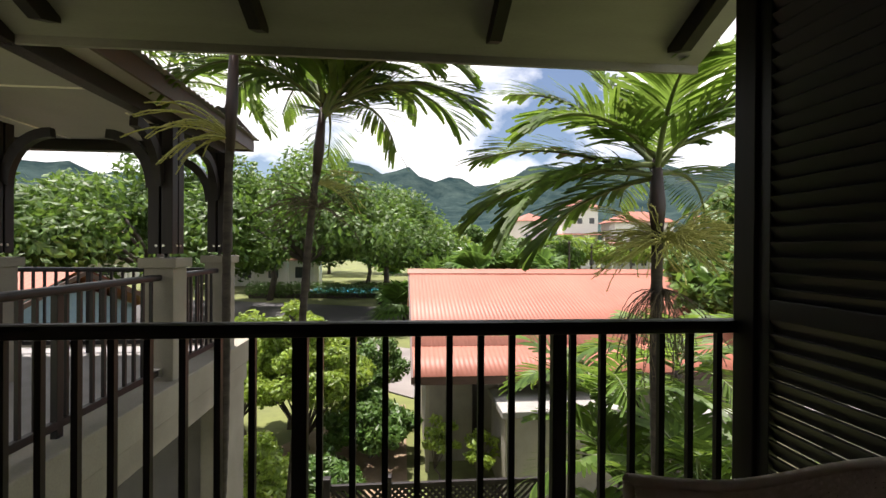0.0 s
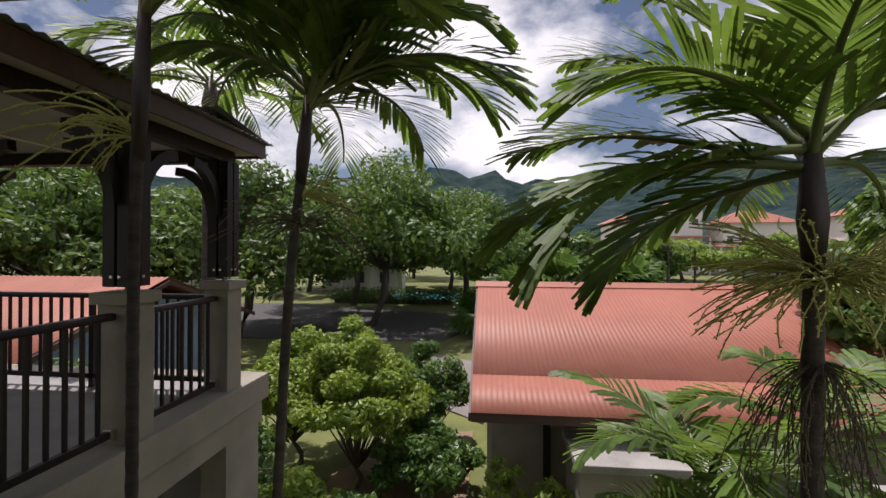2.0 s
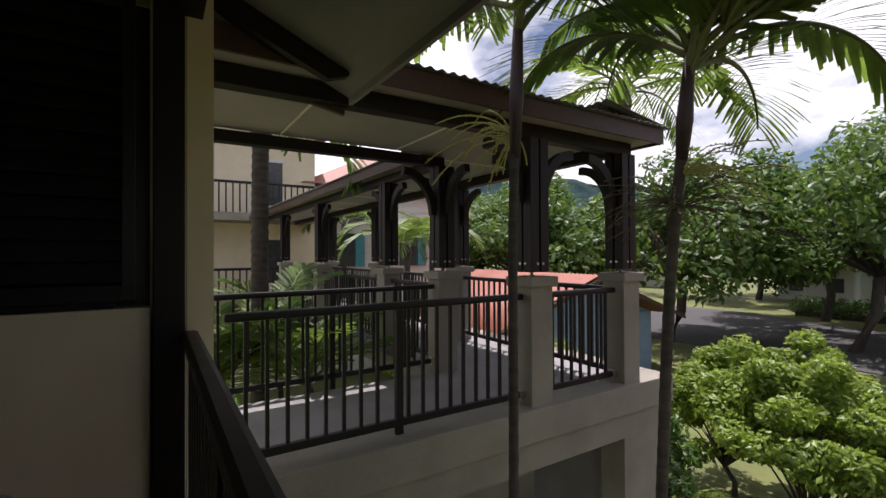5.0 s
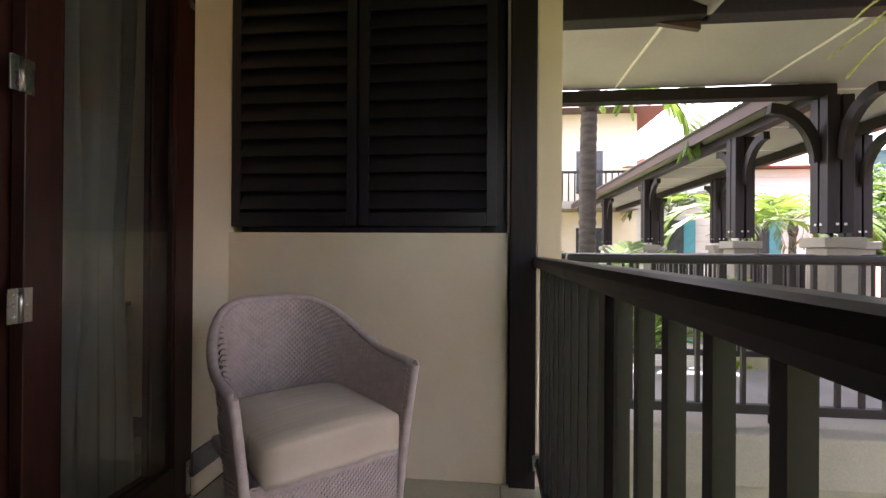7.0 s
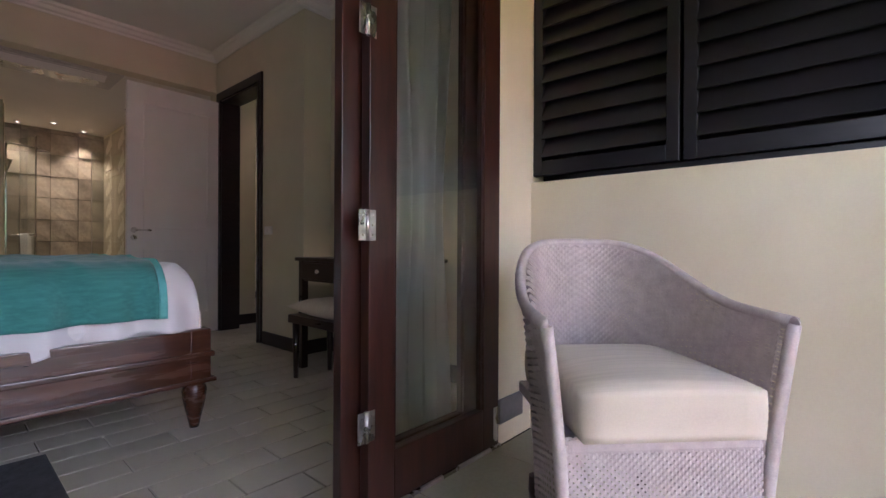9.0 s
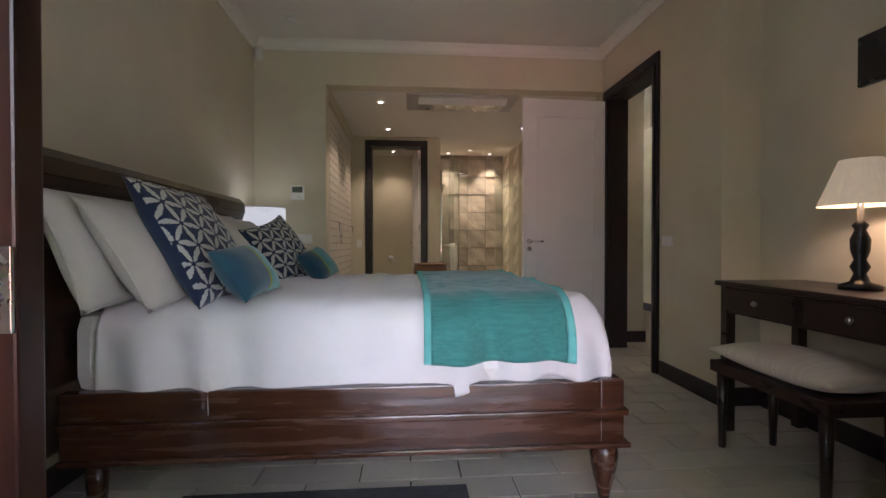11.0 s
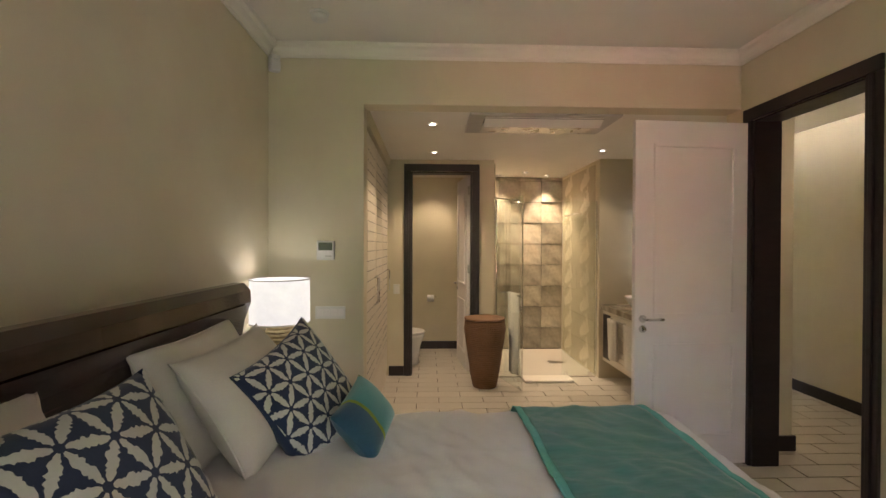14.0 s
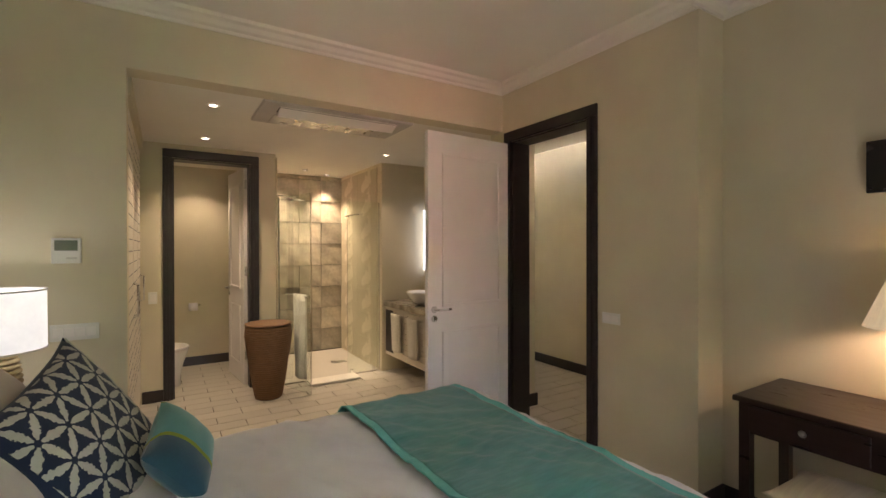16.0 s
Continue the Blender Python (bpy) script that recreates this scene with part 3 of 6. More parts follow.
def wicker_chair(at, label):
    """A tub armchair: a woven shell round three sides, a woven front below a thick seat cushion. The front faces -y."""
    t = thing("wicker_armchair", label, "armchair", at, group="wicker armchairs")
    W, D = 0.285, 0.30

    def edge(u):
        a = math.pi * (-0.04 + 1.08 * u)
        c, s = math.cos(a), math.sin(a)
        x = W * math.copysign(abs(c) ** 0.78, c)
        y = -0.30 + 0.60 * max(s, -0.1) ** 0.75 if s > 0 else -0.30
        return x, y, max(s, 0)

    def top_z(s):
        k = min(max((s - 0.15) / 0.85, 0), 1)
        return 0.70 + 0.06 * max(s, 0) + 0.145 * (k * k * (3 - 2 * k))

    def shell_at(z0):
        def shell(u, v):
            x, y, s = edge(u)
            flare = 1.0 + 0.12 * v * v - 0.10 * (1 - v)
            return Vector((x * flare, y * (1.0 + 0.10 * v) + 0.02, z0 + (top_z(s) - z0) * v))
        return shell
    outer = shell_at(0.06)
    part("backrest", woven(bmesh.new(), outer, 96, 66, 0.0028, 0.0032), M_WICKER, t)

    def inner(u, v):
        p = outer(u, v * 0.6 + 0.4)
        return Vector((p.x * 0.93, p.y * 0.93 - 0.004, p.z))
    part("inner_weave", woven(bmesh.new(), inner, 96, 44, 0.0028, 0.0032), M_WICKER, t)
    bm = bmesh.new()
    tube(bm, [outer(k / 40, 1.0) + Vector((0, 0, 0.004)) for k in range(41)], 0.017, 8)
    for u in (0.0, 1.0):
        tube(bm, [outer(u, k / 10) for k in range(11)], 0.016, 8)
    part("rim", bm, M_WICKER, t)

    def front(u, v):
        return Vector(((u - 0.5) * 0.54, -0.305 + 0.02 * v, 0.05 + 0.37 * v))
    part("front_panel", woven(bmesh.new(), front, 56, 40, 0.0045, 0.0032), M_WICKER, t)
    part("seat_frame", block(-0.255, 0.255, -0.29, 0.22, 0.375, 0.415, 0.01), M_WICKER, t)
    bm = bmesh.new()
    box(bm, -0.238, 0.238, -0.325, 0.2, 0.42, 0.55)
    bmesh.ops.subdivide_edges(bm, edges=bm.edges[:], cuts=7, use_grid_fill=True)
    for v in bm.verts:
        a, b = v.co.x / 0.238, (v.co.y + 0.0625) / 0.2625
        if v.co.z > 0.485:
            v.co.z += 0.022 * (1 - a * a) * (1 - b * b) - 0.005 * (abs(a) ** 6 + abs(b) ** 6)
        k = (v.co.z - 0.485) / 0.065
        v.co.x *= 1 - 0.03 * k * k
        v.co.y -= 0.004 * k * k
    for f in bm.faces:
        f.smooth = True
    part("seat_cushion", bm, M_CANVAS, t, "beige striped canvas cushion")
    for x, y in ((-0.23, -0.26), (0.23, -0.26), (-0.2, 0.2), (0.2, 0.2)):
        part("leg", lathe([(0.018, 0.0), (0.022, 0.03), (0.02, 0.08)], 10, (x, y)), M_DOORWOOD, t, "dark wooden leg")
    return t


wicker_chair(pose(-0.885, 0.99, 0, 0, 0, 135.6), "taupe wicker tub armchair with beige cushion by the shuttered window")
wicker_chair(pose(1.03, 1.15, 0, 0, 0, -112), "taupe wicker tub armchair with beige cushion by the louvred screen")

# ---- covered walkway beside the balcony ----
WALK_Z = 0.17
XB, XC, YN, YF = -1.84, -3.25, 4.48, 5.66
setting("walkway_deck", prism([(-1.95, 2.13), (-1.95, 5.98), (-14.0, 5.98), (-14.0, 4.28), (-3.2, 4.28), (-3.2, 2.13)], "z", 0.0, WALK_Z), M_FLOORGREY, "grey washed concrete deck of the covered walkway", "floor")
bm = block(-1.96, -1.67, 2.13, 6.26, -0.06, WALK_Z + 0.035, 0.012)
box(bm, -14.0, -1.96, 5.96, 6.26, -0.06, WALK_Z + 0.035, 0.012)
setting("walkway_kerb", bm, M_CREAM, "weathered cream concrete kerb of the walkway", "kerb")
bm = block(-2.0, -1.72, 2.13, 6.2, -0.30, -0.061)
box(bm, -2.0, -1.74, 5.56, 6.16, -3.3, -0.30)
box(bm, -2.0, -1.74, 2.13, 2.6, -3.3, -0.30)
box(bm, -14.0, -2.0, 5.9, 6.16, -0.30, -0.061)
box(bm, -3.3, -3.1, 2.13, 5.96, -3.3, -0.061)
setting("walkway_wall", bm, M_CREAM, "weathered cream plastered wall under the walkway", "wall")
setting("undercroft_wall", block(-3.1, -2.0, 5.70, 5.89, -3.3, -0.3), M_FLOORGREY, "grey wall under the walkway", "wall")


def pier(x, y, label="cream masonry pier with a dark timber post and curved braces", braces=()):
    """A masonry pier with a cap, a dark post above it on a steel pin, and curved braces."""
    t = thing("walkway_pier", label, "pier", pose(x, y, 0), group="walkway piers")
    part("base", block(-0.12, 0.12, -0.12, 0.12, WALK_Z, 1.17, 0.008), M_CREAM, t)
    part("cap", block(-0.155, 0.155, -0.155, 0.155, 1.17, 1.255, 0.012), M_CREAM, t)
    part("pin", lathe([(0.04, 1.253), (0.04, 1.262), (0.014, 1.263), (0.014, 1.30)], 12), M_STEEL, t, "steel post foot")
    for dx in (-0.055, 0.055):
        for dy in (-0.055, 0.055):
            part("post", block(dx - 0.046, dx + 0.046, dy - 0.046, dy + 0.046, 1.29, 2.40, 0.005), M_DARK, t, "dark stained timber post")
    part("post_core", block(-0.05, 0.05, -0.05, 0.05, 1.31, 2.40), M_DARK, t)
    for s in (-0.03, 0.03):
        part("bolt", tube(bmesh.new(), [(s, -0.1005, 1.36), (s, -0.108, 1.36)], 0.011, 8), M_STEEL, t)
        part("bolt", tube(bmesh.new(), [(0.1005, s, 1.36), (0.108, s, 1.36)], 0.011, 8), M_STEEL, t)
    for bx, by in braces:
        bm = bmesh.new()
        outer, inner = [], []
        for k in range(11):
            a = k / 10 * math.pi / 2
            outer.append((0.08 + 0.40 * (1 - math.cos(a)), 1.90 + 0.46 * math.sin(a)))
            inner.append((0.08 + 0.075 + 0.335 * (1 - math.cos(a)), 1.86 + 0.42 * math.sin(a)))
        outline = outer + inner[::-1]
        for lo, hi in zip(range(10), range(1, 11)):
            quad = [outer[lo], outer[hi], inner[hi], inner[lo]]
            d = Vector((bx, by, 0))
            n = Vector((-by, bx, 0)) * 0.032
            vs = [[bm.verts.new(d * q[0] + s * n + Vector((0, 0, q[1]))) for q in quad] for s in (-1, 1)]
            bm.faces.new(vs[0])
            bm.faces.new(vs[1][::-1])
            for i in range(4):
                bm.faces.new((vs[0][i], vs[0][(i + 1) % 4], vs[1][(i + 1) % 4], vs[1][i]))
        bmesh.ops.remove_doubles(bm, verts=bm.verts, dist=1e-4)
        part("brace", bm, M_DARK, t, "curved dark timber brace")
    return t


pier(XB, YN, braces=((0, 1), (-1, 0), (0, -1)))
pier(XB, YF, braces=((0, -1), (-1, 0)))
pier(XC, YN, braces=((1, 0), (-1, 0), (0, -1)))
for x in (-4.62, -7.6, -10.5):
    pier(x, YN, braces=((1, 0), (-1, 0)))
for x in (-4.62, -7.6, -10.5):
    pier(x, YF, braces=((1, 0), (-1, 0)))
RZ = 1.115
railing("walkway_railing", "dark brown metal railing between cream piers", (XB, 2.13), (XB, YN - 0.12), RZ, WALK_Z + 0.09, 0.115, (1.1,))
railing("walkway_railing", "dark brown metal railing between cream piers", (XB, YN + 0.12), (XB, YF - 0.12), RZ, WALK_Z + 0.09, 0.115)
railing("walkway_railing", "dark brown metal railing between cream piers", (XC, 2.13), (XC, YN - 0.12), RZ, WALK_Z + 0.09, 0.115, (1.1,))
for a, b in ((XC, -4.62), (-4.62, -7.6), (-7.6, -10.5)):
    railing("walkway_railing", "dark brown metal railing between cream piers", (a - 0.12, YN), (b + 0.12, YN), RZ, WALK_Z + 0.09, 0.115, ((a - b) / 2 - 0.12,))
for a, b in ((XB, -4.62), (-4.62, -7.6), (-7.6, -10.5)):
    railing("walkway_railing", "dark brown metal railing between cream piers", (a - 0.12, YF), (b + 0.12, YF), RZ, WALK_Z + 0.09, 0.115, ((a - b) / 2 - 0.12,))

# walkway roof: beams, white flat soffit, brown fascia and grey corrugated sheets
canopy = thing("walkway_roof", "walkway roof with white soffit, dark beams and corrugated sheets", "roof", kind="structure")
bm = block(XB - 0.06, XB + 0.06, 1.7, YF + 0.1, 2.40, 2.52, 0.006)
part("beam", bm, M_DARK, canopy)
part("beam", block(XC - 0.06, XC + 0.06, 1.7, YN, 2.40, 2.50, 0.006), M_DARK, canopy)
part("beam", block(-14, XB - 0.062, YF - 0.06, YF + 0.06, 2.40, 2.52, 0.006), M_DARK, canopy)
part("beam", block(-14, XC - 0.062, YN - 0.06, YN + 0.06, 2.40, 2.50, 0.006), M_DARK, canopy)
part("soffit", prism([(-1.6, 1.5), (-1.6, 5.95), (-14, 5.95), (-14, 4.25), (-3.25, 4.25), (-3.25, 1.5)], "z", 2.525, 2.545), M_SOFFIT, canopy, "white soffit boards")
bm = bmesh.new()
for y in (2.75, 3.9):
    box(bm, -3.2, -1.9, y - 0.008, y + 0.008, 2.515, 2.526)
for x in (-2.2, -3.4, -4.6, -5.8, -7.0, -8.2, -9.4):
    box(bm, x - 0.008, x + 0.008, 4.52, 5.66, 2.515, 2.526)
part("batten", bm, M_CEIL, canopy)
part("fascia", block(-1.6, -1.575, 1.5, 5.95, 2.50, 2.64), M_BROWN, canopy, "brown timber fascia board")
part("fascia", block(-14, -1.575, 5.951, 5.975, 2.50, 2.64), M_BROWN, canopy, "brown timber fascia board")
part("fascia", block(-14, -3.25, 4.225, 4.249, 2.48, 2.60), M_BROWN, canopy, "brown timber fascia board")


def corrugated(origin, along, up, length, rise, pitch=0.09, depth=0.018, per=6):
    """A wavy roof sheet: waves run across 'along', and the sheet climbs 'up'."""
    bm = bmesh.new()
    along, up, origin = Vector(along).normalized(), Vector(up), Vector(origin)
    n = along.cross(up.normalized()).normalized()
    if n.z < 0:
        n = -n
    cols = int(length / pitch * per)
    prev = None
    for i in range(cols + 1):
        a = i / per * pitch
        off = n * depth * 0.5 * math.sin(2 * math.pi * i / per)
        pair = [bm.verts.new(origin + along * a + up * k * rise + off) for k in (0, 1)]
        if prev:
            bm.faces.new((prev[0], pair[0], pair[1], prev[1])).smooth = True
        prev = pair
    return bm


def sheet(parent, bm, material, thick=0.004):
    ob = part("roof_sheet", bm, material, parent)
    md = ob.modifiers.new("thickness", "SOLIDIFY")
    md.thickness = thick
    return ob


sheet(canopy, corrugated((-1.53, 1.4, 2.655), (0, 1, 0), (-0.95, 0, 0.12), 4.65, 0.98), M_ROOFGREY)
sheet(canopy, corrugated((-3.32, 1.4, 2.655), (0, 1, 0), (0.95, 0, 0.12), 2.9, 0.98), M_ROOFGREY)
sheet(canopy, corrugated((-14, 6.02, 2.655), (1, 0, 0), (0, -0.95, 0.12), 12.45, 0.98), M_ROOFGREY)
sheet(canopy, corrugated((-14, 4.18, 2.62), (1, 0, 0), (0, 0.95, 0.12), 10.8, 0.98), M_ROOFGREY)

# ---- ground ----
GZ = -3.25
M_GRASS = surface("grass_and_soil", (0.075, 0.085, 0.028), (0.16, 0.18, 0.05), scale=0.5, rough=0.9, bump=0.5, fine=6, dist=0.03)
M_SOIL = surface("dry_earth", (0.17, 0.12, 0.08), (0.28, 0.20, 0.13), scale=2, rough=0.95, bump=0.5, fine=14, dist=0.02)
M_ASPHALT = surface("asphalt", (0.045, 0.043, 0.045), (0.075, 0.07, 0.072), scale=1.5, rough=0.85, bump=0.3, fine=60)
M_PAVE = surface("grey_paving", (0.15, 0.13, 0.125), (0.22, 0.20, 0.19), scale=1.2, rough=0.85, bump=0.2, fine=30)
bm = bmesh.new()
ring = [bm.verts.new((2500 * math.cos(a), 2500 * math.sin(a), GZ)) for a in [2 * math.pi * k / 48 for k in range(48)]]
bm.faces.new(ring)
setting("ground", bm, M_GRASS, "grass ground with patches of soil", "ground")
setting("earth_bed", prism([(-3.0, 6.3), (0.35, 6.3), (0.35, 13.5), (-1.0, 13.0), (-2.5, 11)], "z", GZ, GZ + 0.03), M_SOIL, "dry earth of the planting bed", "soil")
setting("path", prism([(-2.2, 16.5), (0.6, 14.0), (1.4, 20.2), (-2.0, 22.2)], "z", GZ, GZ + 0.05), M_PAVE, "grey paved driveway", "path")
setting("road", prism([(-60, 24.0), (-1.8, 25.0), (1.6, 34.0), (-16, 40), (-60, 40)], "z", GZ, GZ + 0.04), M_ASPHALT, "dark asphalt road", "road")
pool = thing("swimming_pool", "turquoise swimming pool with a pale stone rim", "pool", kind="structure")
part("rim", block(-9.5, 1.0, 44.2, 50.8, GZ, GZ + 0.12, 0.03), M_CREAM, pool)
part("water", block(-9.0, 0.5, 44.8, 50.2, GZ + 0.121, GZ + 0.16), surface("pool_water", (0.05, 0.45, 0.55), (0.09, 0.55, 0.65), rough=0.12, bump=0.2, fine=8), pool, "turquoise water")

# ---- long building with the red roof below the balcony ----
garage = thing("red_roofed_building", "low cream building with a faded red corrugated roof", "building", pose(0, 0, 0))
EY, EZ, RY, RZ2, GX0, GX1 = 9.0, -1.14, 14.2, 0.64, 0.45, 13.0
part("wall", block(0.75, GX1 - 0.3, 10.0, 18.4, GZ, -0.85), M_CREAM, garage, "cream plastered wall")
bm = prism([(10.0, -0.85), (18.4, -0.85), (14.2, 0.5)], "x", 0.75, 0.85)
part("gable", bm, M_CREAM, garage)
up = Vector((0, RY - EY, RZ2 - EZ))
sheet(garage, corrugated((GX0, EY, EZ), (1, 0, 0), up, GX1 - GX0, 0.22, pitch=0.1, depth=0.006), M_ROOFRED)
sheet(garage, corrugated(Vector((GX0, EY, EZ + 0.006)) + up * 0.2, (1, 0, 0), up, GX1 - GX0, 0.80, pitch=0.1, depth=0.006), M_ROOFRED)
sheet(garage, corrugated((GX0, 2 * RY - EY, EZ), (1, 0, 0), Vector((0, -(RY - EY), RZ2 - EZ)), GX1 - GX0, 1.0, pitch=0.2, depth=0.02, per=4), M_ROOFRED)
part("ridge_cap", prism([(RY - 0.30, RZ2 - 0.06), (RY, RZ2 + 0.06), (RY + 0.3, RZ2 - 0.06), (RY + 0.3, RZ2 - 0.10), (RY, RZ2 + 0.02), (RY - 0.3, RZ2 - 0.10)], "x", GX0 - 0.05, GX1), M_ROOFRED, garage)
part("fascia", block(GX0, GX1, EY + 0.04, EY + 0.07, EZ - 0.17, EZ - 0.01), M_BROWN, garage)
part("barge_board", prism([(EY + 0.02, EZ - 0.15), (RY, RZ2 - 0.16), (RY, RZ2 - 0.02), (EY + 0.02, EZ - 0.01)], "x", GX0 - 0.04, GX0), M_BROWN, garage)
part("soffit", prism([(EY + 0.05, EZ - 0.06), (10.0, EZ + 0.27), (10.0, EZ + 0.24), (EY + 0.05, EZ - 0.09)], "x", GX0, GX1), M_SOFFIT, garage)
part("post", block(0.72, 0.80, 9.55, 9.63, GZ, EZ - 0.02, 0.006), M_CREAM, garage, "cream post")
for x in (1.75, 5.4):
    part("downpipe", block(x, x + 0.13, 9.9, 10.0, GZ, -1.25, 0.01), M_DARK, garage, "dark downpipe")
pit = thing("concrete_planter", "weathered grey concrete enclosure with a flat slab top", "enclosure")
M_OLDCONC = surface("stained_concrete", (0.20, 0.19, 0.18), (0.36, 0.35, 0.33), scale=1.6, rough=0.9, bump=0.3, fine=40)
part("slab", block(2.05, 4.6, 8.35, 9.75, -1.75, -1.62, 0.02), M_OLDCONC, pit)
part("wall", block(2.12, 4.5, 8.42, 9.7, GZ, -1.752), M_CREAM, pit)
far_wall = thing("garden_wall", "low grey concrete wall beyond the palms", "wall")
part("coping", block(5.0, 9.5, 7.8, 8.05, -1.62, -1.54, 0.015), M_OLDCONC, far_wall)
part("body", block(5.04, 9.46, 7.83, 8.02, GZ, -1.621), M_CREAM, far_wall)
fence = thing("lattice_fence", "dark timber lattice fence panel between posts", "fence", pose(-0.15, 6.9, GZ))
part("frame", block(-0.7, 2.6, -0.03, 0.03, 1.12, 1.19, 0.006), M_DARK, fence)
part("frame", block(-0.7, 2.6, -0.03, 0.03, 0.25, 0.32, 0.006), M_DARK, fence)
for x in (-0.75, 0.12, 2.6):
    part("post", block(x, x + 0.12, -0.06, 0.06, 0, 1.30, 0.012), M_DARK, fence)
lat = bmesh.new()
for s in (1, -1):
    k = -0.7
    while k < 2.7:
        x0, x1 = k, k + s * 0.82
        a, b = Vector((x0, 0.012 * s, 0.31)), Vector((x1, 0.012 * s, 1.13))
        if -0.7 <= min(x0, x1) and max(x0, x1) <= 2.6:
            d = (b - a).normalized()
            w = Vector((d.z, 0, -d.x)) * 0.02
            t2 = Vector((0, 0.006, 0))
            vs = [[lat.verts.new(p + sx * w + sy * t2) for p in (a, b)] for sx, sy in ((1, 1), (-1, 1), (-1, -1), (1, -1))]
            for i in range(4):
                j = (i + 1) % 4
                lat.faces.new((vs[i][0], vs[j][0], vs[j][1], vs[i][1]))
        k += 0.1
part("lattice", lat, M_DARK, fence)

# ---- plants ----
M_PALMLEAF = leafy("palm_leaf", (0.046, 0.098, 0.015), (0.13, 0.21, 0.033), 0.48, 0.5)
M_TREELEAF = leafy("tree_leaf", (0.040, 0.095, 0.016), (0.105, 0.185, 0.03), 0.38, 0.5)
M_BUSHLEAF = leafy("shrub_leaf", (0.12, 0.20, 0.024), (0.25, 0.34, 0.05), 0.45, 0.42)
M_DARKLEAF = leafy("dark_shrub_leaf", (0.045, 0.11, 0.02), (0.10, 0.18, 0.035), 0.38, 0.4)
M_BARK = surface("grey_brown_bark", (0.055, 0.045, 0.038), (0.13, 0.11, 0.095), scale=5, rough=0.9, bump=0.7, stretch=(1, 1, 0.4), fine=40, dist=0.01)
M_PALMBARK = surface("ringed_palm_bark", (0.026, 0.021, 0.019), (0.10, 0.083, 0.073), scale=4, rough=0.9, bump=0.5, stretch=(1, 1, 4), fine=30, dist=0.006)
M_SHEATH = surface("dark_purple_crownshaft", (0.018, 0.012, 0.016), (0.06, 0.035, 0.035), scale=4, rough=0.5, bump=0.1, stretch=(6, 6, 1))
M_STALK = surface("green_frond_stalk", (0.07, 0.10, 0.03), (0.14, 0.17, 0.06), scale=5, rough=0.5, bump=0.05)
M_FLOWER = surface("yellow_green_flower_strings", (0.30, 0.31, 0.08), (0.52, 0.50, 0.18), scale=30, rough=0.8, bump=0.3)
M_DRYFLOWER = surface("dry_brown_flower_strings", (0.06, 0.05, 0.035), (0.14, 0.11, 0.07), scale=30, rough=0.9, bump=0.3)


def frond(rng, azimuth, rise, length, droop, leaflet=0.5, count=34, width=0.05, hang=0.32):
    """The leaf of a feather palm from its foot at the origin: (stalk mesh, leaflet mesh)."""
    out = Vector((math.cos(azimuth), math.sin(azimuth), 0))
    side = Vector((-out.y, out.x, 0))
    pts, dirs, a, p, steps = [], [], rise, Vector((0, 0, 0)), 22
    sway = rng.uniform(-0.25, 0.25)
    for k in range(steps + 1):
        s = k / steps
        d = (out * math.cos(a) + Vector((0, 0, 1)) * math.sin(a) + side * sway * s).normalized()
        pts.append(p.copy())
        dirs.append(d)
        p = p + d * (length / steps)
        a -= droop / steps * (0.4 + 1.2 * s)
    stalk = tube(bmesh.new(), pts, [0.022 * (1 - 0.85 * k / steps) + 0.003 for k in range(steps + 1)], 6)
    verts, faces = [], []
    for sgn in (1, -1):
        for i in range(count):
            s = 0.14 + 0.86 * (i + rng.uniform(-0.2, 0.2)) / count
            f = s * steps
            k = min(int(f), steps - 1)
            base = pts[k].lerp(pts[k + 1], min(f - k, 1))
            d = dirs[k]
            sd = d.cross(Vector((0, 0, 1)))
            sd = (sd.normalized() if sd.length > 0.05 else side) * sgn
            upv = sd.cross(d) * sgn
            ll = leaflet * (0.35 + 0.65 * math.sin(math.pi * min(0.12 + s * 0.86, 0.97)) ** 0.7) * rng.uniform(0.85, 1.1)
            go = (sd * (0.88 - 0.35 * s) + d * (0.42 + 0.55 * s) + upv * rng.uniform(0.0, 0.28)).normalized()
            row, q, h = [], base, hang * rng.uniform(0.6, 1.3)
            wide = go.cross(Vector((0, 0, 1)))
            wide = (wide.normalized() if wide.length > 0.05 else d)
            tw = wide * math.cos(0.5) + go.cross(wide) * math.sin(0.5) * sgn
            for m, wf in enumerate((0.35, 0.85, 1.0, 0.62)):
                o = len(verts)
                verts += [q + tw * width * 0.5 * wf, q - tw * width * 0.5 * wf]
                if m:
                    faces.append((o - 2, o, o + 1, o - 1))
                q = q + go * (ll / 3)
                go = (go + Vector((0, 0, -1)) * h * 0.55).normalized()
    me = bpy.data.meshes.new("leaf_blade")
    me.from_pydata([tuple(v) for v in verts], [], faces)
    me.materials.append(M_PALMLEAF)
    return to_mesh("stalk", stalk, M_STALK), me


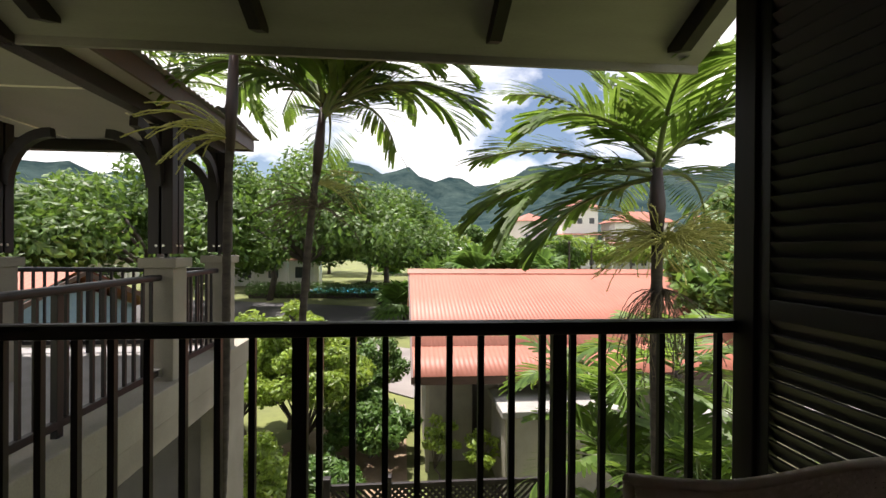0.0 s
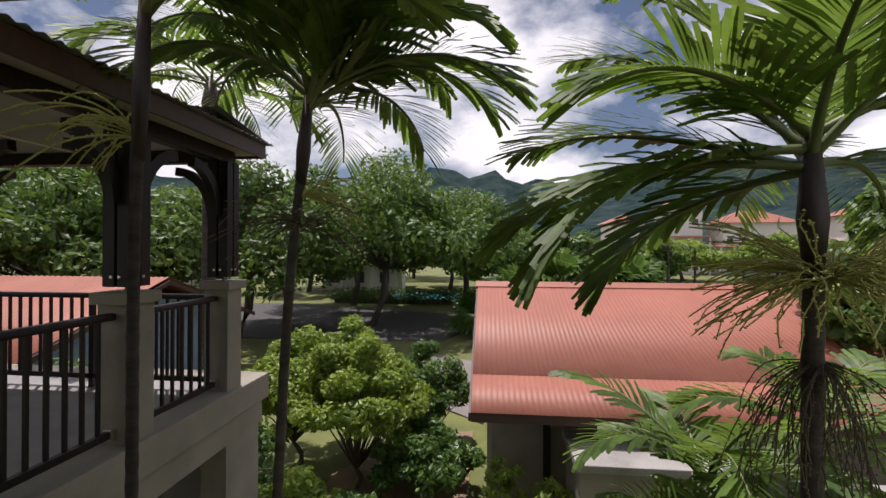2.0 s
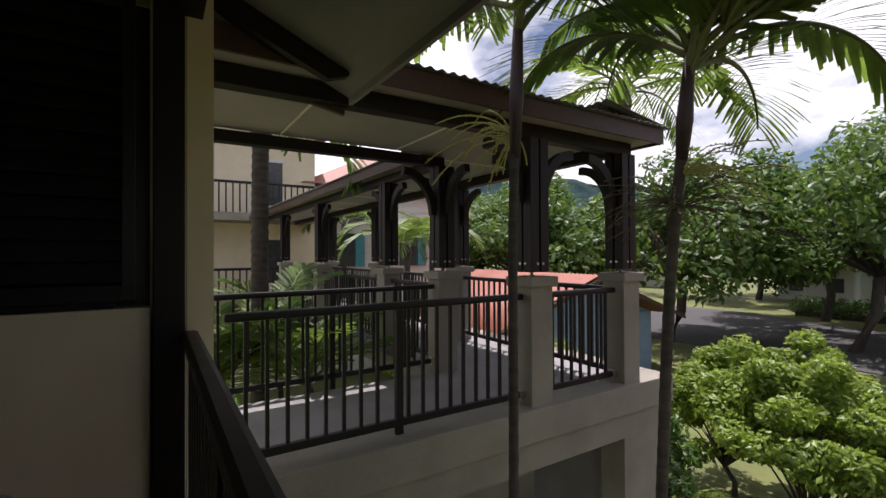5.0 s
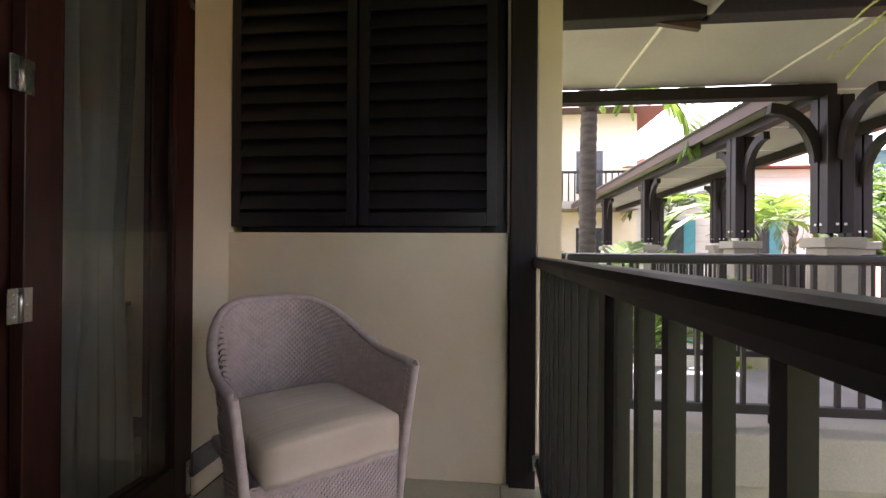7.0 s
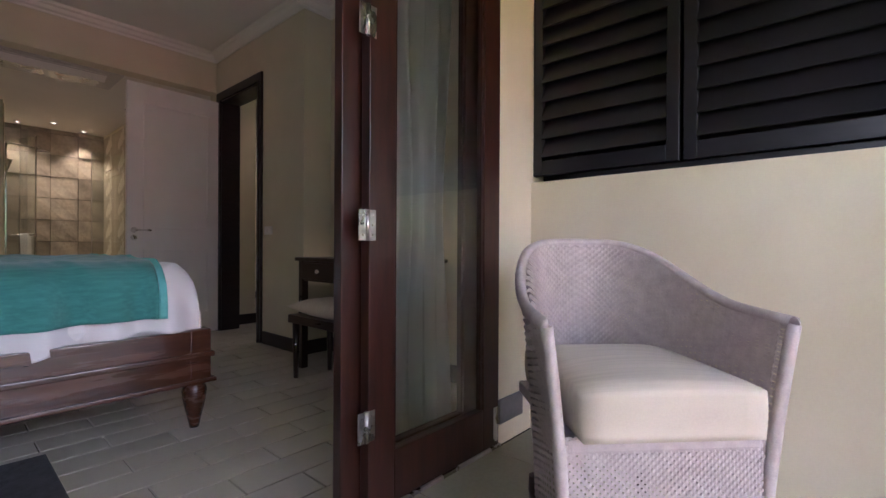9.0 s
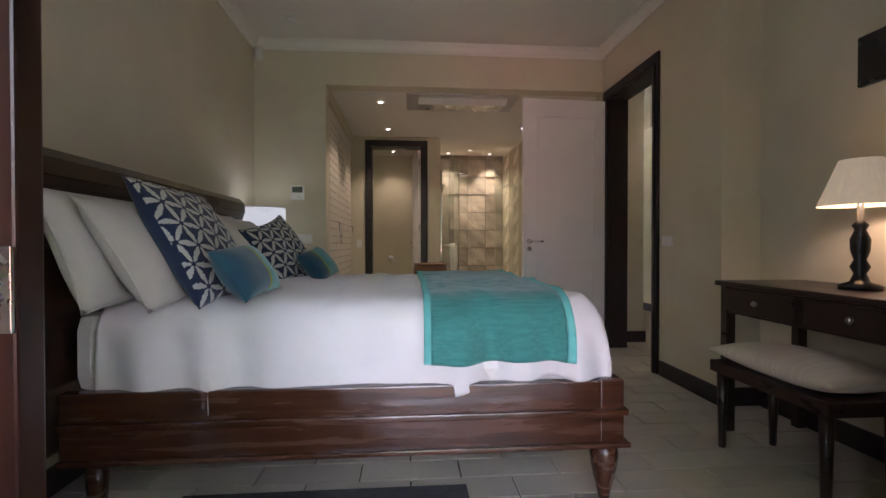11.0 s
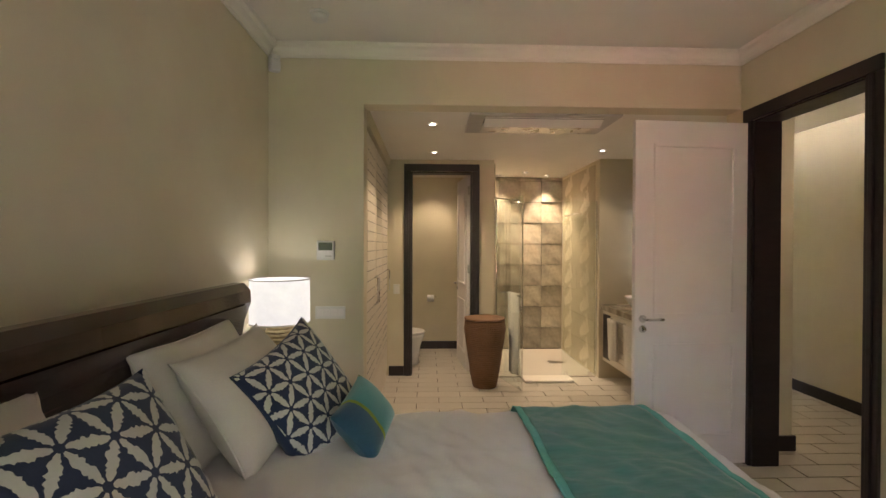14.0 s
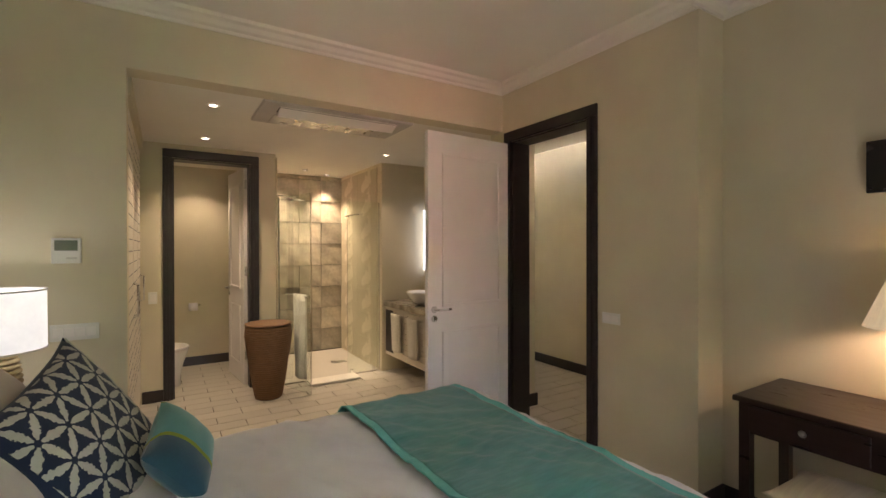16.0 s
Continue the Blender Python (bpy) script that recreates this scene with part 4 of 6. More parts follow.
def strings(rng, count, length, spread, down, material_beads=True, az0=0.0, az_range=math.pi, rise=0.5, thin=0.003, curl=0.3):
    """A branched flower cluster: many thin hanging strings, knobbly with buds."""
    bm = bmesh.new()
    for k in range(count):
        a = az0 + rng.uniform(-az_range, az_range)
        el = rise + rng.uniform(-0.5, 0.5)
        p, d = Vector((0, 0, 0)), Vector((math.cos(a) * math.cos(el), math.sin(a) * math.cos(el), math.sin(el)))
        pts = [p]
        L = length * rng.uniform(0.6, 1.1)
        for i in range(7):
            p = p + d * (L / 7)
            d = (d + Vector((rng.uniform(-curl, curl), rng.uniform(-curl, curl), rng.uniform(-curl, curl) * 0.6 - down * 0.35))).normalized()
            pts.append(p)
        tube(bm, pts, [0.0055] + [thin] * 7, 4, cap=False)
        for i in range(1, 7):
            for _ in range(3):
                c = pts[i].lerp(pts[i + 1], rng.random()) + Vector([rng.uniform(-0.008, 0.008) for _ in range(3)])
                r = rng.uniform(0.005, 0.008)
                vs = [bm.verts.new(c + Vector(o) * r) for o in ((1, 0, 0), (-0.5, 0.87, 0), (-0.5, -0.87, 0), (0, 0, 1.2))]
                for f in ((0, 1, 3), (1, 2, 3), (2, 0, 3)):
                    bm.faces.new([vs[q] for q in f])
    return bm


def palm(label, foot, crown, fronds, seed, girth=0.06, shaft=0.5, name="palm_tree", leaflet=0.5, width=0.05, count=34):
    """A slender feather palm: ringed trunk, crownshaft, fronds as (azimuth, rise, length, droop)."""
    rng = random.Random(seed)
    foot, crown = Vector(foot), Vector(crown)
    t = thing(name, label, "palm tree", Matrix.Translation(foot))
    top = crown - foot
    bm = bmesh.new()
    n = max(int(top.length / 0.06), 8)
    pts, rad = [], []
    for k in range(n + 1):
        s = k / n
        pts.append(top * s + Vector((0.05 * math.sin(s * 5 + seed), 0.04 * math.sin(s * 4), 0)) * (s * (1 - s)) * 3)
        rad.append(girth * (1.12 - 0.2 * s) * (1.0 + (0.07 if k % 2 else -0.03)))
    tube(bm, pts, rad, 12)
    part("trunk", bm, M_PALMBARK, t)
    d = top.normalized()
    part("crownshaft", tube(bmesh.new(), [top - d * shaft * 0.2, top + d * shaft * 0.2, top + d * shaft], [girth * 1.0, girth * 1.45, girth * 0.7], 10), M_SHEATH, t)
    for az, rise, length, droop in fronds:
        stalk, leaves = frond(rng, az, rise, length, droop, leaflet=leaflet, count=count, width=width)
        o = part("frond", stalk, None, t, at=Matrix.Translation(top + d * shaft * rng.uniform(0.55, 1.0)))
        part("leaf_blade", leaves, None, o)
    return t, top


def fan(n, rng, rise=(0.2, 1.1), length=(1.5, 2.0), droop=(1.2, 2.0), start=0.0):
    return [(start + 2 * math.pi * k / n + rng.uniform(-0.25, 0.25), rng.uniform(*rise), rng.uniform(*length), rng.uniform(*droop)) for k in range(n)]


R = math.radians
rng = random.Random(4)
# three palms in front of the balcony
t1, top = palm("slender palm with a dark crownshaft and yellow flower strings", (-1.12, 3.46, GZ), (-0.95, 3.52, 2.15),
               [(R(150), 0.9, 1.5, 1.6), (R(200), 0.5, 1.4, 1.5), (R(100), 0.9, 1.6, 1.7), (R(50), 0.8, 1.5, 1.8), (R(10), 0.7, 1.4, 1.9), (R(280), 0.9, 1.3, 1.6), (R(330), 1.0, 1.4, 1.7), (R(240), 1.1, 1.3, 1.4), (R(75), 1.3, 1.5, 1.0)], 11, girth=0.028, shaft=0.85, leaflet=0.5, width=0.042, count=40)
part("inflorescence", strings(rng, 20, 0.66, 1, 0.55, az0=R(185), az_range=R(50), rise=0.45, thin=0.005, curl=0.12), M_FLOWER, t1, "yellow-green flower strings", at=Matrix.Translation(top + Vector((0, 0, -0.06))))
t2, top = palm("slender palm with broad drooping fronds and dry flower strings", (-1.03, 4.5, GZ), (-0.55, 4.5, 2.12),
               [(R(20), 0.75, 1.55, 1.9), (R(45), 0.9, 1.7, 1.8), (R(-15), 0.95, 1.5, 1.9), (R(70), 1.1, 1.6, 1.5), (R(0), 1.2, 1.7, 1.5), (R(115), 0.8, 1.5, 1.8), (R(155), 0.7, 1.5, 1.8), (R(205), 0.7, 1.3, 1.9), (R(265), 0.9, 1.2, 2.0), (R(310), 0.8, 1.3, 2.0), (R(35), 1.35, 1.6, 0.9), (R(5), 0.55, 1.5, 1.5), (R(60), 0.6, 1.5, 1.9), (R(-40), 1.1, 1.4, 1.7), (R(135), 1.1, 1.5, 1.5), (R(180), 1.0, 1.4, 1.6), (R(90), 0.5, 1.4, 1.7)], 12, girth=0.034, shaft=0.6, leaflet=0.56, width=0.042, count=36)
part("inflorescence", strings(rng, 60, 0.6, 1, 0.35, rise=0.3), M_DRYFLOWER, t2, "dry brown flower strings", at=Matrix.Translation(top + Vector((0, 0, -0.40))))
part("inflorescence", strings(rng, 24, 0.5, 1, 0.5, az0=R(0), az_range=R(60), rise=0.3), M_FLOWER, t2, "yellow-green flower strings", at=Matrix.Translation(top + Vector((0, 0, -0.2))))
t3, top = palm("palm with wide arching fronds and a big green flower cluster", (2.36, 3.80, GZ), (2.22, 3.72, 1.60),
               [(az, ri, ln * 0.84, dr) for az, ri, ln, dr in ((R(150), 0.45, 1.9, 0.75), (R(163), 0.15, 1.85, 1.05), (R(135), 0.85, 2.0, 0.8), (R(115), 1.15, 2.1, 0.8), (R(178), 0.0, 1.7, 1.2), (R(200), 0.6, 1.4, 1.3), (R(250), 1.0, 1.3, 1.3), (R(60), 1.0, 2.0, 1.0), (R(20), 0.7, 2.1, 1.2), (R(-15), 0.5, 1.9, 1.3), (R(-45), 0.9, 1.6, 1.3), (R(90), 0.9, 2.0, 1.1), (R(130), -0.1, 1.5, 1.2), (R(5), 1.15, 2.0, 0.9), (R(75), 0.3, 1.8, 1.2), (R(35), 0.2, 1.8, 1.3))], 13, girth=0.045, leaflet=0.5, width=0.036, count=44)
part("inflorescence", strings(rng, 230, 0.62, 1, 0.35, rise=0.3, thin=0.0036), M_FLOWER, t3, "yellow-green flower strings", at=Matrix.Translation(top + Vector((0.06, -0.02, -0.18))))
part("inflorescence", strings(rng, 70, 0.75, 1, 1.0, rise=-0.6), M_DRYFLOWER, t3, "dry brown flower strings", at=Matrix.Translation(top + Vector((0.04, 0, -0.55))))
# lower palms under the rail, in front of the red-roofed building
for k, (x, y, z, n, L) in enumerate(((2.9, 6.3, -1.0, 9, 1.9), (4.4, 6.9, -0.7, 9, 2.0), (2.75, 5.4, -1.6, 8, 1.6), (3.4, 4.9, -1.5, 8, 1.7), (5.6, 5.6, -0.5, 9, 1.9), (2.3, 4.4, -2.2, 7, 1.4))):
    palm("young palm with arching green fronds", (x, y, GZ), (x + 0.05, y, z), fan(n, rng, (0.45, 1.2), (L * 0.8, L), (1.1, 1.8), k), 30 + k, girth=0.05, shaft=0.25, name="young_palm", leaflet=0.48, width=0.055, count=26)
# palms beyond the walkway
palm("ringed palm with drooping fronds beside the walkway", (-5.4, 2.9, GZ), (-5.2, 2.95, 3.0), fan(11, rng, (0.2, 1.0), (1.6, 2.1), (1.6, 2.3)), 41, girth=0.11, shaft=0.5)
for k, (x, y, z) in enumerate(((-4.3, 3.3, 0.3), (-5.0, 2.5, 0.2), (-6.2, 3.4, 0.5))):
    palm("young palm with stiff dark fronds", (x, y, GZ), (x, y, z - 0.5), fan(9, rng, (0.5, 1.3), (1.2, 1.6), (0.9, 1.5), k), 45 + k, girth=0.05, shaft=0.2, name="young_palm", leaflet=0.42, count=24)
for k, (x, y, z) in enumerate(((-11.5, 8.4, 1.4), (-13.5, 10.5, 1.7), (-16, 8.0, 2.2), (-3.9, 8.6, 3.9))):
    palm("tall palm with pale drooping fronds", (x, y, GZ), (x, y, z), fan(11, rng, (0.2, 1.1), (1.8, 2.5), (1.5, 2.4), k), 55 + k, girth=0.1, leaflet=0.6, width=0.06, count=26)
for k in range(11):
    x, y = 11 + 4.6 * k + rng.uniform(-1.5, 1.5), 62 + rng.uniform(-6, 9)
    palm("distant palm in the garden", (x, y, GZ), (x, y, rng.uniform(0.4, 2.2)), fan(9, rng, (0.1, 1.1), (2.2, 3.0), (1.4, 2.2), k), 70 + k, girth=0.14, leaflet=0.8, width=0.16, count=14)


def fan_palm(x, y, z, seed, r=1.5):
    """A fan palm: pleated round leaves on stalks."""
    rg = random.Random(seed)
    t = thing("fan_palm", "fan palm with broad pleated leaves", "palm tree", Matrix.Translation((x, y, GZ)))
    part("trunk", tube(bmesh.new(), [(0, 0, 0), (0.1, 0, (z - GZ) * 0.5), (0, 0, z - GZ)], [0.2, 0.17, 0.16], 10), M_BARK, t)
    for k in range(17):
        a, el = rg.uniform(0, 6.28), rg.uniform(-0.3, 1.2)
        d = Vector((math.cos(a) * math.cos(el), math.sin(a) * math.cos(el), math.sin(el)))
        s = d.cross(Vector((0, 0, 1))).normalized()
        u = s.cross(d)
        bm = bmesh.new()
        hub = Vector((0, 0, z - GZ)) + d * r * 0.45
        tube(bm, [Vector((0, 0, z - GZ)), hub], [0.03, 0.02], 5)
        o = part("stalk", bm, M_STALK, t)
        verts, faces = [], []
        for i in range(22):
            b = -2.2 + 4.4 * i / 21
            w = (d * math.cos(b) + s * math.sin(b) + u * 0.12).normalized()
            side = (d * -math.sin(b) + s * math.cos(b))
            q = len(verts)
            tip = hub + w * r * rg.uniform(0.8, 1.0) + Vector((0, 0, -0.22 * r))
            mid = hub + w * r * 0.55
            verts += [hub, mid + side * r * 0.075 + u * 0.03, mid - side * r * 0.075, tip]
            faces += [(q, q + 1, q + 3, q + 2)]
        me = bpy.data.meshes.new("fan_leaf")
        me.from_pydata([tuple(v) for v in verts], [], faces)
        me.materials.append(M_DARKLEAF)
        part("fan_leaf", me, None, o)


for k, (x, y, z) in enumerate(((4.3, 24.5, -0.1), (6.3, 25.5, -0.4), (2.6, 26.0, -0.9), (8.2, 27, -0.3), (0.4, 27.5, -2.2))):
    fan_palm(x, y, z, 90 + k, 1.75)


def leaf_cloud(rng_np, clumps, per, size, material, flat=0.3):
    """Leaves scattered in and near the skins of clumps (centre, radii)."""
    n = len(clumps) * per
    c = np.repeat(np.array([k[0] for k in clumps]), per, axis=0)
    r = np.repeat(np.array([k[1] for k in clumps]), per, axis=0)
    d = rng_np.normal(size=(n, 3))
    d /= np.linalg.norm(d, axis=1)[:, None]
    rad = rng_np.uniform(0.35, 1.08, n) ** 0.6
    pos = c + d * r * rad[:, None]
    nrm = d * 0.6 + rng_np.normal(size=(n, 3)) * 0.55 + np.array([0, 0, 0.5])
    nrm /= np.linalg.norm(nrm, axis=1)[:, None]
    t = rng_np.normal(size=(n, 3)) + np.array([0, 0, -flat])
    t -= nrm * (t * nrm).sum(1)[:, None]
    t /= np.linalg.norm(t, axis=1)[:, None]
    b = np.cross(nrm, t)
    s = (size * rng_np.uniform(0.6, 1.25, n))[:, None]
    v = np.stack([pos - t * s * 0.5, pos + b * s * 0.24 - nrm * s * 0.06, pos + t * s * 0.5, pos - b * s * 0.24 - nrm * s * 0.06], axis=1).reshape(-1, 3)
    f = np.arange(n * 4).reshape(-1, 4)
    me = bpy.data.meshes.new("crown")
    me.from_pydata(v.tolist(), [], f.tolist())
    me.materials.append(material)
    return me


def tree(label, x, y, height, spread, clear, clumps, per, leaf, material, seed, girth=0.2, name="tree", clump_r=0.3, gz=None):
    """A trunk that forks into limbs, each with clumps of leaves."""
    rg, rn = random.Random(seed), np.random.default_rng(seed)
    gz = GZ if gz is None else gz
    t = thing(name, label, "shrub" if name == "shrub" else "tree", Matrix.Translation((x, y, gz)))
    bm = bmesh.new()
    fork = Vector((rg.uniform(-0.1, 0.1) * height, rg.uniform(-0.1, 0.1) * height, clear))
    tube(bm, [(0, 0, -0.05), fork * 0.5 + Vector((0.03 * height, 0, 0)), fork], [girth * 1.2, girth, girth * 0.85], 9)
    balls = []
    for k in range(clumps):
        a = 2 * math.pi * k / clumps * 2.4 + rg.uniform(-0.5, 0.5)
        q = math.sqrt((k + 0.5) / clumps)
        zt = height * (1 - 0.42 * q * q) * rg.uniform(0.82, 1.0)
        zt = clear + (zt - clear) * rg.uniform(0.45, 1.0) if rg.random() < 0.55 else zt
        tip = Vector((math.cos(a) * spread * q, math.sin(a) * spread * q, zt - clump_r * spread * 0.4))
        mid = fork.lerp(tip, 0.5) + Vector((0, 0, 0.12 * height * rg.uniform(0, 1)))
        if k % 2 == 0 or clumps < 14:
            tube(bm, [fork * 0.95, mid, tip], [girth * 0.5, girth * 0.28, girth * 0.08], 6)
        rr = clump_r * spread * rg.uniform(0.7, 1.25)
        balls.append((tuple(tip), (rr, rr, rr * 0.72)))
    part("trunk", bm, M_BARK, t)
    part("crown", leaf_cloud(rn, balls, per, leaf, material), None, t)
    return t


# shrubs in the planting bed
tree("tall yellow-green shrub in the planting bed", -1.9, 10.4, 3.3, 1.3, 0.5, 60, 260, 0.13, M_BUSHLEAF, 101, 0.05, "shrub", 0.24)
tree("tall yellow-green shrub in the planting bed", -3.4, 11.2, 3.2, 1.35, 0.5, 56, 250, 0.13, M_BUSHLEAF, 102, 0.05, "shrub", 0.24)
tree("slim yellow-green shrub rising above the others", -2.6, 12.0, 3.75, 0.6, 0.6, 22, 200, 0.13, M_BUSHLEAF, 107, 0.05, "shrub", 0.34)
tree("round green shrub in the planting bed", -0.85, 12.4, 2.65, 1.15, 0.4, 44, 240, 0.12, M_DARKLEAF, 103, 0.05, "shrub", 0.25)
tree("low glossy green shrub", -0.5, 10.2, 1.6, 1.0, 0.2, 38, 220, 0.15, M_DARKLEAF, 104, 0.04, "shrub", 0.27)
tree("low glossy green shrub", -1.2, 8.4, 1.0, 0.7, 0.15, 20, 160, 0.14, M_DARKLEAF, 105, 0.04, "shrub", 0.3)
tree("low glossy green shrub", -2.2, 8.0, 1.5, 0.8, 0.2, 24, 180, 0.13, M_BUSHLEAF, 106, 0.04, "shrub", 0.3)
tree("slim young shrub by the cream wall", 1.0, 9.2, 1.5, 0.35, 0.2, 12, 60, 0.12, M_BUSHLEAF, 108, 0.02, "shrub", 0.35)
tree("slim young shrub by the cream wall", 1.75, 8.9, 1.3, 0.35, 0.2, 12, 60, 0.12, M_BUSHLEAF, 109, 0.02, "shrub", 0.35)
for k in range(7):
    tree("green shrub beyond the walkway", -4.2 - 2.2 * k, 8.6 + (k % 3) * 0.9, 2.4 + 0.3 * (k % 2), 1.3, 0.3, 26, 150, 0.16, M_BUSHLEAF if k % 2 else M_DARKLEAF, 120 + k, 0.05, "shrub", 0.28)
# broad trees of the garden
for k, (x, y, h, s, mt) in enumerate(((-6.5, 29, 11.0, 7.0, 0), (-1.5, 37, 10.0, 6.5, 0), (-13, 25, 9.5, 6.0, 0), (-20, 21, 9.5, 6.0, 0), (-27, 26, 10.5, 7, 0), (-24, 12.5, 8.5, 5.0, 0),
                                      (-30, 16, 9, 6, 0), (-11, 40, 11, 7, 0), (-34, 8, 9, 6, 0), (2.5, 47, 7.0, 5.0, 1), (8, 54, 7.5, 5, 1), (-4, 57, 9, 6, 1), (14, 50, 5.5, 4, 1), (-20, 52, 11, 8, 0),
                                      (22, 66, 6.5, 5, 1), (32, 78, 7, 6, 1), (4, 76, 9, 7, 1), (-12, 78, 11, 9, 1), (16, 80, 8, 7, 1), (50, 84, 8, 7, 1), (-36, 44, 11, 8, 0), (62, 76, 8, 7, 1), (10.5, 11.0, 7.0, 3.0, 0))):
    near = y < 45
    tree("broad leafy garden tree with a spreading crown", x, y, h, s, h * 0.34, 46 if near else 34, 420 if near else 220, 0.42 if near else 0.85, M_BUSHLEAF if mt and k % 2 else M_TREELEAF, 150 + k, 0.24, "tree", 0.27)
hedge = thing("hedge", "long clipped green hedge beyond the road", "hedge", Matrix.Translation((0, 0, GZ)))
balls = [((-13 + 0.45 * k, 41.6 + 0.1 * math.sin(k), 0.75), (0.6, 0.7, 0.75)) for k in range(27)]
part("crown", leaf_cloud(np.random.default_rng(5), balls, 260, 0.22, M_DARKLEAF), None, hedge)
part("stem", block(-13.2, -1.2, 41.4, 41.8, 0, 0.4), M_BARK, hedge)

# ---- distance: houses and wooded hills ----
M_FARWALL = surface("white_render", (0.62, 0.60, 0.57), (0.72, 0.70, 0.67), scale=0.3, rough=0.9, bump=0.0)
M_FARGLASS = surface("dark_window_glass", (0.03, 0.035, 0.04), (0.06, 0.065, 0.07), rough=0.15, bump=0.0)


def hip_roof(x0, x1, y0, y1, z, h):
    bm = bmesh.new()
    i = min(x1 - x0, y1 - y0) / 2
    lo = [bm.verts.new(p) for p in ((x0, y0, z), (x1, y0, z), (x1, y1, z), (x0, y1, z))]
    ym = (y0 + y1) / 2
    a, b = bm.verts.new((x0 + i, ym, z + h)), bm.verts.new((x1 - i + 0.01, ym, z + h))
    for f in ((lo[0], lo[1], b, a), (lo[1], lo[2], b), (lo[2], lo[3], a, b), (lo[3], lo[0], a), (lo[3], lo[2], lo[1], lo[0])):
        bm.faces.new(f)
    return bm


def villa(x, y, w, d, h, storeys, label, turn=0):
    t = thing("villa", label, "house", pose(x, y, GZ, 0, 0, turn))
    part("wall", block(-w / 2, w / 2, -d / 2, d / 2, 0, h), M_FARWALL, t)
    part("roof", hip_roof(-w / 2 - 0.8, w / 2 + 0.8, -d / 2 - 0.8, d / 2 + 0.8, h, d * 0.3), M_ROOFRED, t)
    if storeys > 1:
        part("roof", hip_roof(-w / 2 - 1.6, w / 2 + 1.6, -d / 2 - 2.2, d / 2 + 1, h * 0.55, 0.9), M_ROOFRED, t)
    n = max(int(w / 2.6), 2)
    for s in range(storeys):
        for k in range(n):
            xx = -w / 2 + (k + 0.5) * w / n
            z0 = s * h / storeys + 0.9
            win = part("window", block(xx - 0.55, xx + 0.55, -d / 2 - 0.05, -d / 2 + 0.05, z0, z0 + 1.3), M_FARGLASS, t)
            part("sill", block(xx - 0.65, xx + 0.65, -d / 2 - 0.12, -d / 2 + 0.02, z0 - 0.1, z0), M_FARWALL, win)
    for k in range(4):
        xx = -w / 2 - 1.0 + k * (w + 2.0) / 3
        part("column", block(xx - 0.14, xx + 0.14, -d / 2 - 1.9, -d / 2 - 1.6, 0, h * 0.55), M_FARWALL, t)
    return t


villa(41.5, 104, 8, 8, 14.0, 3, "white villa with stacked red hipped roofs", -12)
villa(31, 108, 7, 7, 11.0, 2, "white villa with red hipped roofs", 8)
villa(54, 100, 13, 9, 10.5, 2, "white villa with red hipped roofs", -6)
villa(72, 92, 13, 9, 11.5, 2, "white villa with red hipped roofs", -14)
villa(-42, 62, 14, 9, 6.0, 2, "white villa half hidden by trees", 15)
villa(-15, 58, 9, 7, 5.5, 2, "white villa half hidden by trees", 5)

second = thing("red_roofed_building", "low blue building with a faded red corrugated roof", "building", pose(-9.3, 0.6, 0))
M_BLUE = surface("blue_boards", (0.13, 0.20, 0.28), (0.20, 0.28, 0.36), rough=0.7, bump=0.05)
part("wall", block(-12, -0.6, 10, 18, GZ, -0.9), M_BLUE, second, "blue boarded wall")
part("gable", prism([(10.0, -0.9), (18, -0.9), (14.0, 0.35)], "x", -0.75, -0.65), M_BLUE, second)
sheet(second, corrugated((-12.5, 9.0, -1.1), (1, 0, 0), up, 12.5, 1.0, pitch=0.2, depth=0.03, per=4), M_ROOFRED)
sheet(second, corrugated((-12.5, 19.4, -1.1), (1, 0, 0), Vector((0, -(RY - EY), RZ2 - EZ)), 12.5, 1.0, pitch=0.2, depth=0.03, per=4), M_ROOFRED)
part("barge_board", prism([(9.02, -1.25), (14.2, 0.44), (14.2, 0.58), (9.02, -1.1)], "x", 0.0, 0.05), M_BROWN, second)
part("barge_board", prism([(19.38, -1.25), (14.2, 0.44), (14.2, 0.58), (19.38, -1.1)], "x", 0.0, 0.05), M_BROWN, second)

cream = thing("apartment_building", "cream apartment building with dark balcony rails", "building", pose(-17, 3.5, GZ))
part("wall", block(-4, 1.5, -4.5, 3.2, 0, 9.2), M_OUTWALL, cream, "cream plastered wall")
part("roof", hip_roof(-4.8, 2.3, -5.3, 4.0, 9.2, 2.0), M_BROWN, cream)
for z in (3.3, 6.0):
    part("slab", block(1.5, 2.9, -4.3, 2.9, z - 0.25, z), M_CREAM, cream)
    bal = part("balcony_rail", block(2.78, 2.84, -4.2, 2.8, z + 0.9, z + 0.98), M_RAIL, cream)
    me = to_mesh("baluster", block(-0.02, 0.02, -0.02, 0.02, 0, 0.95), M_RAIL)
    for k in range(36):
        part("baluster", me, None, bal, at=pose(2.81, -4.2 + 0.195 * k, z))
for z in (0.8, 3.5, 6.2):
    for y in (-3.0, -0.6, 1.6):
        win = part("window", block(1.48, 1.53, y - 0.45, y + 0.45, z + 0.2, z + 1.7), M_FARGLASS, cream)
        part("frame", block(1.5, 1.56, y - 0.53, y + 0.53, z + 1.7, z + 1.8), M_FARWALL, win)
clap = thing("clapboard_house", "pale grey clapboard house with teal shutters", "building", pose(-17.5, 10.2, GZ))
for k in range(26):
    part("board", block(-3, 1.5, -3.4, 2.6, 0.28 * k, 0.28 * k + 0.27), M_FARWALL, clap, at=pose(0.02 * (k % 2), 0, 0))
